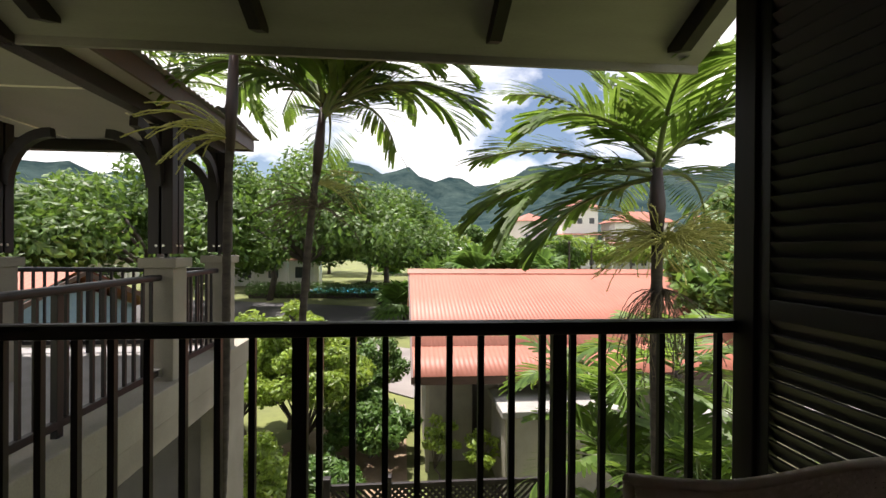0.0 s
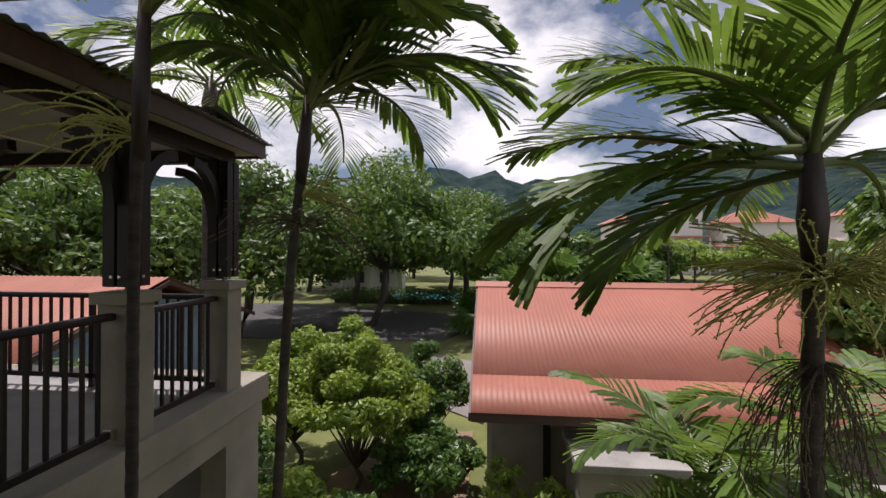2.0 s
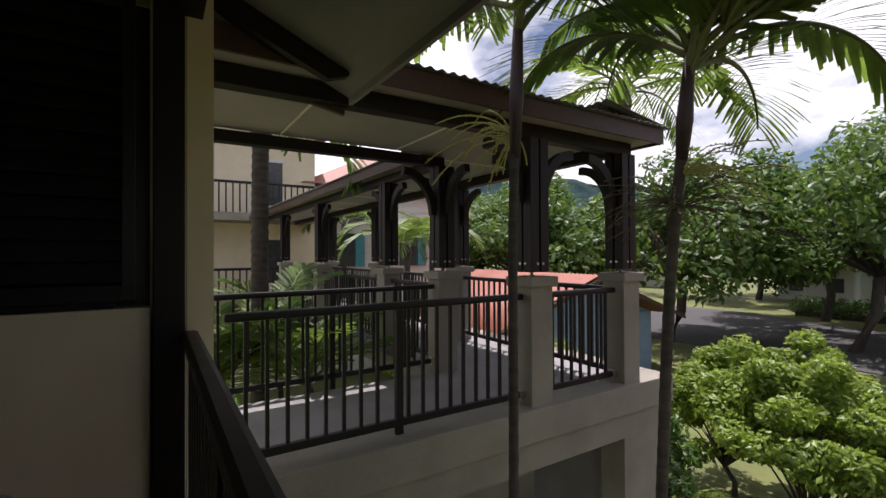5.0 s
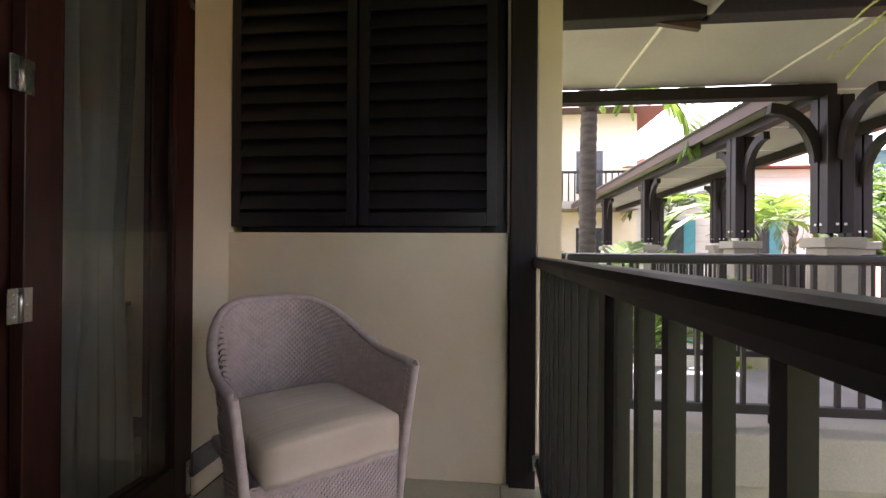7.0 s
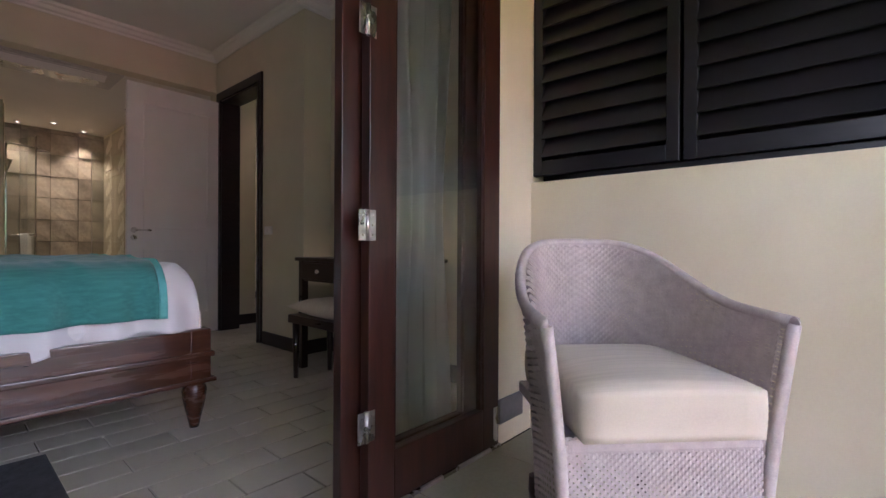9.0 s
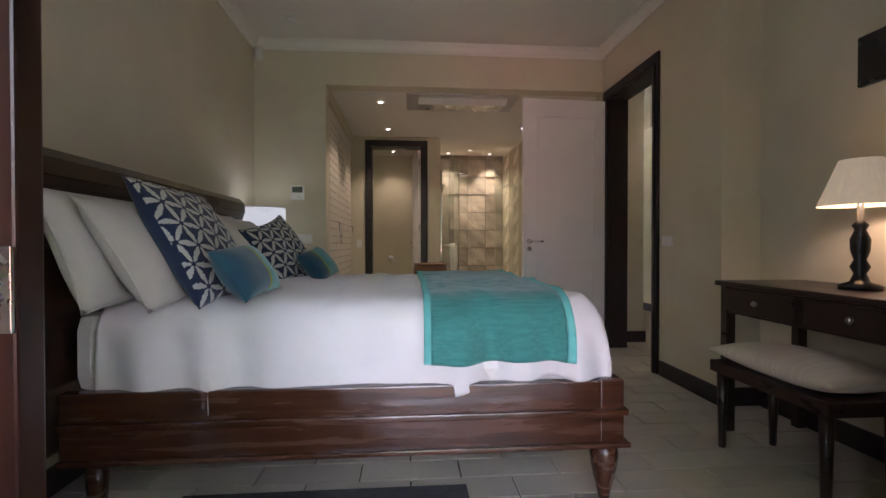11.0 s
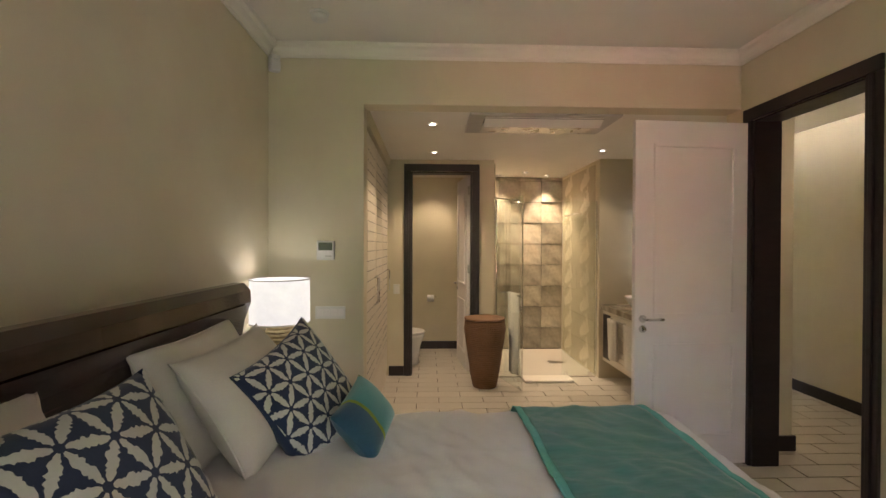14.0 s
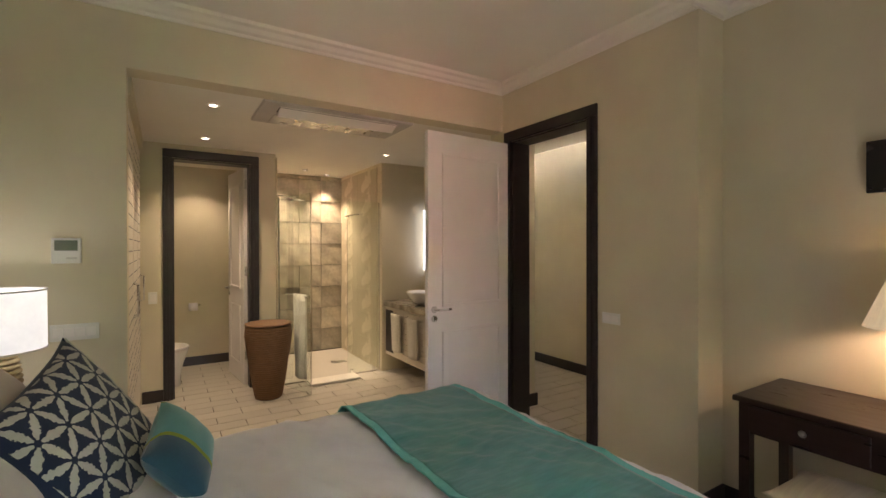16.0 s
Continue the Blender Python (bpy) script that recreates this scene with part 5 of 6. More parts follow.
part("roof", hip_roof(-3.6, 2.1, -4.0, 3.2, 7.3, 1.8), M_ROOFRED, clap)
M_TEAL = surface("teal_shutter_paint", (0.05, 0.25, 0.30), (0.08, 0.33, 0.38), rough=0.6)
for z in (1.2, 4.2):
    for y in (-2.2, 0.6):
        win = part("window", block(1.52, 1.60, y - 0.4, y + 0.4, z, z + 1.3), M_FARGLASS, clap)
        part("shutter", block(1.53, 1.63, y + 0.42, y + 0.8, z, z + 1.3), M_TEAL, win, "teal shutter")

# Blue-grey in the green stands in for distance haze; none is modelled.
M_FOREST = surface("hazy_wooded_slope", (0.010, 0.022, 0.026), (0.042, 0.064, 0.060), scale=0.022, rough=1.0, spec=0.0, bump=0.9, fine=0.09, dist=8.0)
rows_h, cols_h = 26, 120
verts, faces = [], []
for i in range(rows_h):
    r = 260 + 1300 * i / (rows_h - 1)
    for j in range(cols_h):
        a = R(-75 + 200 * j / (cols_h - 1))
        px, py = r * math.sin(-a + R(25)), r * math.cos(-a + R(25))
        base = (i / (rows_h - 1)) ** 1.1
        h = base * r * (0.155 + 0.05 * noise.noise((px / 380, py / 380, 1.3)) + 0.035 * noise.noise((px / 120, py / 120, 4.1)) + 0.012 * noise.noise((px / 40, py / 40, 2.1)))
        verts.append((px, py, GZ - 2 + max(h, 0)))
for i in range(rows_h - 1):
    for j in range(cols_h - 1):
        a = i * cols_h + j
        faces.append((a, a + 1, a + cols_h + 1, a + cols_h))
me = bpy.data.meshes.new("hills")
me.from_pydata(verts, [], faces)
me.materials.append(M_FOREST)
for p in me.polygons:
    p.use_smooth = True
tagged(new("hills", me), "wooded green hills in the distance", "hills", kind="structure")

# ---- bed ----
BX0, BX1, BY0, BY1 = -0.38, 1.70, -2.42, -0.82
BED_TOP = 0.80
M_LINEN = surface("white_cotton", (0.70, 0.68, 0.68), (0.78, 0.76, 0.76), scale=5, rough=0.85, bump=0.08, fine=180, sheen=0.2)
M_PILLOW = surface("cream_cotton", (0.60, 0.56, 0.50), (0.70, 0.66, 0.60), scale=5, rough=0.9, bump=0.08, fine=180, sheen=0.2)
M_RUNNER = surface("teal_woven_throw", (0.025, 0.165, 0.155), (0.055, 0.25, 0.225), scale=9, rough=0.9, bump=0.35, stretch=(1, 9, 9), fine=90, sheen=0.3)
M_HEM = surface("turquoise_hem", (0.10, 0.40, 0.38), (0.16, 0.50, 0.47), scale=20, rough=0.9, bump=0.4, fine=120)
bed = thing("bed", "polished mahogany double bed on turned feet", "bed")
part("side_rail", block(BX0 + 0.09, BX1, BY1 - 0.05, BY1 - 0.0, 0.235, 0.478, 0.006), M_BEDWOOD, bed)
part("side_rail", block(BX0 + 0.09, BX1, BY0, BY0 + 0.05, 0.235, 0.478, 0.006), M_BEDWOOD, bed)
part("foot_rail", block(BX0 + 0.02, BX0 + 0.07, BY0 + 0.09, BY1 - 0.09, 0.235, 0.478, 0.006), M_BEDWOOD, bed)
for y in (BY0, BY1 - 0.095):
    part("corner_block", block(BX0, BX0 + 0.095, y, y + 0.095, 0.235, 0.482, 0.006), M_BEDWOOD, bed)
    part("foot", lathe([(0.022, 0.0), (0.025, 0.02), (0.034, 0.06), (0.05, 0.13), (0.056, 0.18), (0.05, 0.205), (0.042, 0.212), (0.052, 0.22), (0.052, 0.235)], 20, (BX0 + 0.06, y + 0.047)), M_BEDWOOD, bed, "turned wooden foot")
    part("foot", lathe([(0.03, 0.0), (0.04, 0.25)], 14, (BX1 - 0.1, y + 0.047)), M_BEDWOOD, bed)
for z, o, h in ((0.345, 0.014, 0.026), (0.222, 0.02, 0.02)):
    part("moulding", block(BX0 - o, BX1, BY1 - 0.002, BY1 + o, z, z + h, 0.006), M_BEDWOOD, bed)
    part("moulding", block(BX0 - o, BX0 + 0.002, BY0 - o, BY1 - 0.004, z, z + h, 0.006), M_BEDWOOD, bed)
    part("moulding", block(BX0 - o, BX1, BY0 - o, BY0 + 0.002, z, z + h, 0.006), M_BEDWOOD, bed)
# a curved sleigh headboard
hb = [(1.74, 0.25), (1.735, 0.75), (1.725, 1.0), (1.70, 1.16), (1.668, 1.25), (1.672, 1.31), (1.705, 1.345), (1.755, 1.345), (1.79, 1.31), (1.80, 1.26), (1.795, 1.0), (1.80, 0.25)]
part("headboard", prism(hb, "y", -2.59, -0.46), M_HEADWOOD, bed, "dark polished sleigh headboard")
part("head_panel", prism([(1.716, 1.02), (1.69, 1.17), (1.662, 1.245), (1.668, 1.24), (1.70, 1.165), (1.726, 1.02)], "y", -2.53, -0.52), M_HEADWOOD, bed)
part("mattress", block(BX0 + 0.06, BX1, BY0 + 0.06, BY1 - 0.06, 0.45, BED_TOP - 0.04, 0.07), M_LINEN, bed, "white mattress")


def wrap(d, r, out_max=1.0):
    """How far cloth goes out and down, d beyond the edge of a bed, over a rounded edge."""
    if d <= 0:
        return 0.0, 0.0
    a = min(d / r, math.pi / 2)
    return r * math.sin(a), r * (1 - math.cos(a)) + max(d - r * math.pi / 2, 0)


EX0, EY0, EY1, RAD = BX0 + 0.17, BY0 + 0.17, BY1 - 0.17, 0.13


def bed_cloth(u, v, lift=0.0, wrinkle=0.03):
    """A point of the cloth that lies over the mattress; u along x, v along y, both running on past the edges."""
    ox, dx = wrap(EX0 - u, RAD)
    x = max(u, EX0) - ox
    if v > EY1:
        oy, dy = wrap(v - EY1, RAD)
        y = EY1 + oy
    else:
        oy, dy = wrap(EY0 - v, RAD)
        y = max(v, EY0) - oy
    w = wrinkle * (noise.noise((u * 2.2 + v * 1.4, v * 3.0 - u * 1.2, 0.3)) + 0.55 * noise.noise((u * 6, v * 5 + u * 3, 1.7)) + 0.4 * noise.noise((u * 14 + v * 6, v * 9, 2.9)) + 0.22 * noise.noise((u * 30 + v * 16, v * 12, 5.9)))
    # sharp creases that run out from the corners
    for ang, fq, am in ((0.5, 5.0, 0.011), (-0.9, 6.5, 0.009), (1.4, 8.0, 0.006)):
        q = u * math.cos(ang) + v * math.sin(ang)
        n1 = noise.noise((q * fq + 0.8 * noise.noise((u * 2, v * 2, ang)), (v * math.cos(ang) - u * math.sin(ang)) * 1.2, 4.0 + ang))
        w += wrinkle / 0.03 * am * (1.0 - min(abs(n1) * 5.0, 1.0)) ** 1.5
    fold = 0.024 * math.sin(u * 17 + 2.6 * math.sin(u * 5) + 3 * dy) * min(dy * 5, 1) * (0.4 + abs(noise.noise((u * 2.3, 3.0, 8.8))) * 2) + 0.02 * noise.noise((u * 5, 1.0, 7.7)) * min(dy * 4, 1)
    y += (fold + 0.012 * min(dy * 4, 1) + lift * min(dy * 6, 1)) * (1 if v > 0.5 * (EY0 + EY1) else -1)
    x -= lift * min(dx * 6, 1)
    return Vector((x, y, BED_TOP - dx - dy + w * (1 - min(dy * 3, 0.7)) + lift))


def cloth(u0, u1, v0, v1, nu, nv, lift, bottom=None, wrinkle=0.02):
    bm = bmesh.new()
    grid = []
    for i in range(nu + 1):
        u = u0 + (u1 - u0) * i / nu
        row = []
        for j in range(nv + 1):
            s = j / nv
            lo, hi = v0, v1
            if bottom:
                lo, hi = v0 - bottom(u), v1 + bottom(u)
            row.append(bm.verts.new(bed_cloth(u, lo + (hi - lo) * s, lift, wrinkle)))
        grid.append(row)
    for i in range(nu):
        for j in range(nv):
            bm.faces.new((grid[i][j], grid[i + 1][j], grid[i + 1][j + 1], grid[i][j + 1])).smooth = True
    return bm


def hem(u):
    return 0.02 + 0.06 * (u - 0.2) + 0.022 * math.sin(u * 9 + 1) + 0.016 * math.sin(u * 23) + 0.03 * noise.noise((u * 7, 0.5, 2.2))


duvet = tagged(part("duvet", cloth(BX0 - 0.02, 1.60, EY0 - 0.40, EY1 + 0.40, 150, 150, 0.0, hem, 0.014), M_LINEN), "rumpled white cotton duvet hanging over the bed", "duvet")
md = duvet.modifiers.new("thickness", "SOLIDIFY")
md.thickness, md.offset = 0.016, -1
throw = thing("bed_runner", "teal woven bed runner with turquoise hems", "throw")
RX0, RX1 = -0.18, 0.395
for nm, a, b, mt, lf in (("cloth", RX0 + 0.028, RX1 - 0.022, M_RUNNER, 0.014), ("hem", RX1 - 0.022, RX1 + 0.006, M_HEM, 0.016), ("hem", RX0, RX0 + 0.028, M_HEM, 0.016)):
    o = part(nm, cloth(a, b, EY0 - 0.34, EY1 + 0.34, 40 if nm == "cloth" else 4, 150, lf + 0.004, None, 0.014), mt, throw)
    md = o.modifiers.new("thickness", "SOLIDIFY")
    md.thickness, md.offset = 0.007, 1


def cushion_point(u, v, side, w, h, thick, pinch=0.10):
    """A point on a stuffed cushion; u, v from -1 to 1, side +1 or -1."""
    k = 1 - pinch * (1 - abs(u) ** 2.2) * abs(v) ** 6
    m = 1 - pinch * (1 - abs(v) ** 2.2) * abs(u) ** 6
    b = max((1 - abs(u) ** 2.6) * (1 - abs(v) ** 2.6), 0) ** 0.52
    wr = 0.06 * noise.noise((u * 2.1 + w * 9, v * 2.3, side * 1.3 + h)) * b
    return Vector((u * w / 2 * m, side * thick / 2 * (b + wr), v * h / 2 * k))


def cushion_mesh(w, h, thick, n=22):
    bm = bmesh.new()
    for side in (1, -1):
        g = [[bm.verts.new(cushion_point(-1 + 2 * i / n, -1 + 2 * j / n, side, w, h, thick)) for j in range(n + 1)] for i in range(n + 1)]
        for i in range(n):
            for j in range(n):
                bm.faces.new((g[i][j], g[i + 1][j], g[i + 1][j + 1], g[i][j + 1])).smooth = True
    bmesh.ops.remove_doubles(bm, verts=bm.verts, dist=1e-4)
    return bm


def pillow(label, w, h, thick, at, material):
    t = thing("pillow", label, "pillow", at, group="bed pillows")
    part("case", cushion_mesh(w, h, thick), material, t)
    bm = bmesh.new()
    n = 60
    ring = []
    for k in range(n):
        q = k / n * 4
        e, f = int(q), q - int(q)
        u, v = ((-1 + 2 * f, -1), (1, -1 + 2 * f), (1 - 2 * f, 1), (-1, 1 - 2 * f))[e]
        ring.append(cushion_point(u, v, 1, w, h, thick))
    tube(bm, ring + ring[:1], 0.004, 5, cap=False)
    part("piping", bm, material, t)
    return t


M_NAVY = surface("navy_cotton", (0.008, 0.018, 0.055), (0.016, 0.034, 0.085), scale=6, rough=0.9, bump=0.15, fine=140, sheen=0.2)
M_PRINT = surface("off_white_print", (0.50, 0.50, 0.45), (0.62, 0.61, 0.56), scale=6, rough=0.9, bump=0.15, fine=140)


def print_on(parent, w, h, thick, pitch=0.10, seed=3):
    """Off-white petal print: lens-shaped petals along the edges of a triangular lattice, ragged at the rim."""
    rg = random.Random(seed)
    bm = bmesh.new()
    e1, e2 = Vector((pitch, 0, 0)), Vector((pitch / 2, pitch * 0.866, 0))
    n = int(max(w, h) / pitch) + 2
    turn = Matrix.Rotation(R(15), 3, "Z")
    for i in range(-n, n + 1):
        for j in range(-n, n + 1):
            p = turn @ (e1 * i + e2 * j)
            for d in (e1, e2, e2 - e1):
                d = turn @ d
                a, b = p + d * 0.10, p + d * 0.90
                nrm = Vector((-d.y, d.x, 0)).normalized()
                rows = []
                ok = True
                for k in range(19):
                    s = k / 18
                    c = a.lerp(b, s)
                    wd = pitch * 0.118 * math.sin(math.pi * (0.05 + 0.90 * s)) ** 0.7
                    pair = []
                    for sg in (1, -1):
                        q = c + nrm * wd * sg * (1 + rg.uniform(-0.38, 0.28))
                        u, v = q.x / (w / 2), q.y / (h / 2)
                        if max(abs(u), abs(v)) > 1.12:
                            ok = False
                            break
                        u, v = max(-0.985, min(0.985, u)), max(-0.985, min(0.985, v))
                        pt = cushion_point(u, v, 1, w, h, thick)
                        pair.append(pt + Vector((0, 0.0035, 0)))
                    if not ok:
                        break
                    rows.append([bm.verts.new(x) for x in pair])
                for r0, r1 in zip(rows, rows[1:]):
                    bm.faces.new((r0[0], r1[0], r1[1], r0[1])).smooth = True
    part("printed_petals", bm, M_PRINT, parent, "off-white petal print")


def print_cushion(label, at, seed, size):
    t = thing("patterned_cushion", label, "cushion", at, group="patterned cushions")
    part("cover", cushion_mesh(size, size, 0.15, 26), M_NAVY, t)
    print_on(t, size, size, 0.15, seed=seed)
    return t


M_PEACOCK = surface("petrol_blue_velvet", (0.004, 0.045, 0.085), (0.009, 0.075, 0.12), scale=5, rough=0.8, bump=0.1, fine=120, sheen=0.4)
M_TEALV = surface("teal_velvet", (0.012, 0.20, 0.20), (0.03, 0.28, 0.27), scale=5, rough=0.8, bump=0.1, fine=120, sheen=0.4)
M_LIME = surface("lime_stripe", (0.20, 0.26, 0.02), (0.27, 0.33, 0.04), scale=8, rough=0.85, bump=0.1)


def small_cushion(label, at, flip=1, split=0.08):
    """An oblong cushion in three joined bands: petrol blue, lime, teal."""
    w, h, th, n = 0.36, 0.23, 0.125, 24
    t = thing("oblong_cushion", label, "cushion", at, group="oblong cushions")
    for nm, a, b, mt in (("blue_band", -1, split, M_PEACOCK), ("lime_band", split, split + 0.1, M_LIME), ("teal_band", split + 0.1, 0.90, M_TEALV), ("lime_band", 0.90, 0.94, M_LIME), ("blue_band", 0.94, 1, M_PEACOCK)):
        bm = bmesh.new()
        for side in (1, -1):
            m = 3 if nm == "lime_band" else 12
            g = [[bm.verts.new(cushion_point(flip * (a + (b - a) * i / m), -1 + 2 * j / n, side, w, h, th)) for j in range(n + 1)] for i in range(m + 1)]
            for i in range(m):
                for j in range(n):
                    bm.faces.new((g[i][j], g[i + 1][j], g[i + 1][j + 1], g[i][j + 1])).smooth = True
        part(nm, bm, mt, t)
    return t


# cushions face local +y; they lean back against the headboard, which stands at +x
def leaning(x, y, z, lean, turn=90, roll=0):
    return pose(x, y, z, 0, 0, turn) @ pose(0, 0, 0, lean, 0, 0) @ pose(0, 0, 0, 0, roll, 0)


pillow("cream cotton pillow leaning on the headboard", 0.70, 0.46, 0.17, leaning(1.60, -1.02, 0.995, 22), M_PILLOW)
pillow("cream cotton pillow leaning on the headboard", 0.70, 0.46, 0.17, leaning(1.60, -2.02, 0.995, 22), M_PILLOW)
pillow("cream cotton pillow leaning on another pillow", 0.70, 0.46, 0.18, leaning(1.45, -1.06, 0.975, 32), M_PILLOW)
pillow("cream cotton pillow leaning on another pillow", 0.70, 0.46, 0.18, leaning(1.45, -2.05, 0.975, 32), M_PILLOW)
print_cushion("navy cushion with an off-white petal print", leaning(1.33, -1.09, 1.01, 30, 88, -2), 3, 0.56)
print_cushion("navy cushion with an off-white petal print", leaning(1.25, -2.10, 0.93, 30, 72, 15), 5, 0.54)
small_cushion("small petrol and teal cushion with a lime stripe", leaning(1.09, -0.95, 0.905, 36, 84, 4), -1)
small_cushion("small petrol and teal cushion with a lime stripe", leaning(1.02, -2.02, 0.885, 40, 76, 10), -1, -0.42)

# ---- bedside table and lamp ----
side = thing("bedside_table", "dark wooden bedside table in the corner", "side table", pose(1.64, -3.13, 0))
part("tabletop", block(-0.24, 0.24, -0.24, 0.24, 0.70, 0.73, 0.006), M_DESKWOOD, side)
part("body", block(-0.22, 0.22, -0.22, 0.22, 0.42, 0.70, 0.004), M_DESKWOOD, side)
part("drawer", block(-0.232, -0.221, -0.19, 0.19, 0.46, 0.66, 0.004), M_DESKWOOD, side)
for x in (-0.2, 0.2):
    for y in (-0.2, 0.2):
        part("leg", block(x - 0.022, x + 0.022, y - 0.022, y + 0.022, 0, 0.42, 0.004), M_DESKWOOD, side)
M_ROPE = surface("woven_seagrass", (0.28, 0.21, 0.11), (0.46, 0.37, 0.21), scale=30, rough=0.9, bump=0.4, fine=90)


def lit_shade(name, colour, power):
    m = surface(name, tuple(c * 0.86 for c in colour), colour, scale=10, rough=0.9, bump=0.05)
    p = m.node_tree.nodes["Principled BSDF"]
    p.inputs["Emission Color"].default_value = (*colour, 1)
    p.inputs["Emission Strength"].default_value = power
    return m


M_SHADE = lit_shade("lit_white_shade", (0.90, 0.92, 0.86), 0.022)
lamp = thing("table_lamp", "lit table lamp with a white drum shade and rope base", "lamp", pose(1.70, -3.13, 0.73))
bm = bmesh.new()
for k in range(13):
    z = 0.012 + 0.024 * k
    r = 0.068 + 0.030 * math.sin(math.pi * (0.15 + 0.7 * k / 12))
    lathe([(r - 0.010, z - 0.011), (r, z - 0.004), (r, z + 0.004), (r - 0.010, z + 0.0119)], 24, (0, 0), bm)
part("base", bm, M_ROPE, lamp, "woven rope base")
part("stem", lathe([(0.012, 0.30), (0.012, 0.42)], 12), M_STEEL, lamp)
bm = bmesh.new()
n = 40
rings = [[bm.verts.new((r * math.cos(2 * math.pi * k / n), r * math.sin(2 * math.pi * k / n), z)) for k in range(n)] for r, z in ((0.180, 0.33), (0.178, 0.593), (0.174, 0.593), (0.176, 0.33))]
for a in range(4):
    for k in range(n):
        bm.faces.new((rings[a][k], rings[a][(k + 1) % n], rings[(a + 1) % 4][(k + 1) % n], rings[(a + 1) % 4][k])).smooth = True
part("shade", bm, M_SHADE, lamp, "glowing white drum shade")
for z in (0.325, 0.59):
    bm = bmesh.new()
    tube(bm, [(0.18 * math.cos(2 * math.pi * k / 40), 0.18 * math.sin(2 * math.pi * k / 40), z + 0.003) for k in range(41)], 0.004, 5, cap=False)
    part("shade_rim", bm, M_PILLOW, lamp)
part("bulb", lathe([(0.014, 0.40), (0.03, 0.44), (0.03, 0.47), (0.012, 0.50)], 14), glowing("bulb", (1.0, 0.96, 0.86), 0.8), lamp)


def lamp_light(name, kind, at, energy, colour, size=0.05, spot=90, blend=0.6):
    li = bpy.data.lights.new(name, kind)
    li.energy, li.color = energy, colour
    if kind == "SPOT":
        li.spot_size, li.spot_blend, li.shadow_soft_size = radians(spot), blend, size
    else:
        li.shadow_soft_size = size
    ob = new(name, li)
    ob.matrix_world = at
    return ob


lamp_light("table_lamp_light", "POINT", pose(1.70, -3.13, 1.20), 0.30, (0.90, 0.97, 0.98), 0.03)

# ---- writing desk, bench and desk lamp ----
desk = thing("writing_desk", "dark espresso writing desk with two drawers", "desk", pose(-1.735, -1.49, 0))
part("tabletop", block(0.0, 0.51, 0.0, 1.05, 0.785, 0.812, 0.008), M_DESKWOOD, desk)
part("apron", block(0.02, 0.475, 0.04, 1.01, 0.64, 0.784, 0.003), M_DESKWOOD, desk)
for k in range(2):
    y0 = 0.06 + 0.48 * k
    dr = part("drawer", block(0.476, 0.486, y0, y0 + 0.43, 0.655, 0.772, 0.004), M_DESKWOOD, desk)
    part("knob", tube(bmesh.new(), [(0.486, y0 + 0.215, 0.715), (0.50, y0 + 0.215, 0.715), (0.512, y0 + 0.215, 0.715)], [0.007, 0.016, 0.008], 12), M_STEEL, dr)
for x in (0.02, 0.435):
    for y in (0.02, 0.985):
        part("leg", prism([(x, y), (x + 0.05, y), (x + 0.05, y + 0.045), (x, y + 0.045)], "z", 0, 0.785), M_DESKWOOD, desk)
bench = thing("bench", "dark wooden bench with a cream cushion under the desk", "bench", pose(-1.40, -1.28, 0))
for x in (0.0, 0.27):
    for y in (0.0, 0.56):
        part("leg", lathe([(0.016, 0), (0.026, 0.38)], 8, (x + 0.03, y + 0.03)), M_DESKWOOD, bench)
part("seat_frame", block(-0.01, 0.34, -0.01, 0.64, 0.375, 0.43, 0.006), M_DESKWOOD, bench)
bm = cushion_mesh(0.36, 0.66, 0.13)
bmesh.ops.rotate(bm, verts=bm.verts, cent=(0, 0, 0), matrix=Matrix.Rotation(R(90), 3, "X"))
bmesh.ops.translate(bm, verts=bm.verts, vec=(0.165, 0.315, 0.485))
part("cushion", bm, M_CANVAS, bench, "cream striped cushion")
dlamp = thing("desk_lamp", "lit desk lamp with a cream pleated shade and black turned base", "lamp", pose(-1.50, -0.94, 0.812))
M_BLACK = surface("black_lacquer", (0.008, 0.008, 0.009), (0.016, 0.015, 0.015), rough=0.25, bump=0.0)
part("base", lathe([(0.075, 0), (0.075, 0.02), (0.035, 0.035), (0.022, 0.07), (0.036, 0.10), (0.022, 0.13), (0.034, 0.17), (0.036, 0.22), (0.02, 0.26), (0.03, 0.28), (0.012, 0.30), (0.012, 0.40)], 24), M_BLACK, dlamp, "black turned base")
bm = bmesh.new()
rings = [[bm.verts.new((r * (1 + 0.012 * (k % 2)) * math.cos(2 * math.pi * k / 72), r * (1 + 0.012 * (k % 2)) * math.sin(2 * math.pi * k / 72), z)) for k in range(72)] for r, z in ((0.150, 0.365), (0.075, 0.565))]
for k in range(72):
    bm.faces.new((rings[0][k], rings[0][(k + 1) % 72], rings[1][(k + 1) % 72], rings[1][k]))
part("shade", bm, lit_shade("lit_cream_shade", (0.85, 0.68, 0.42), 0.012), dlamp, "glowing cream pleated shade")
lamp_light("desk_lamp_light", "POINT", pose(-1.50, -0.94, 1.25), 0.18, (1.0, 0.78, 0.58), 0.03)
tv = thing("television", "black flat television on the wall", "television", pose(JOG, -1.12, 1.85))
part("screen", block(0.055, 0.062, 0.0, 0.46, -0.08, 0.13), M_BLACK, tv, "glossy black screen")
part("bezel", block(0.03, 0.056, -0.014, 0.474, -0.094, 0.144, 0.006), M_BLACK, tv)
part("bracket", block(0, 0.032, 0.15, 0.30, -0.05, 0.1), M_STEEL, tv)
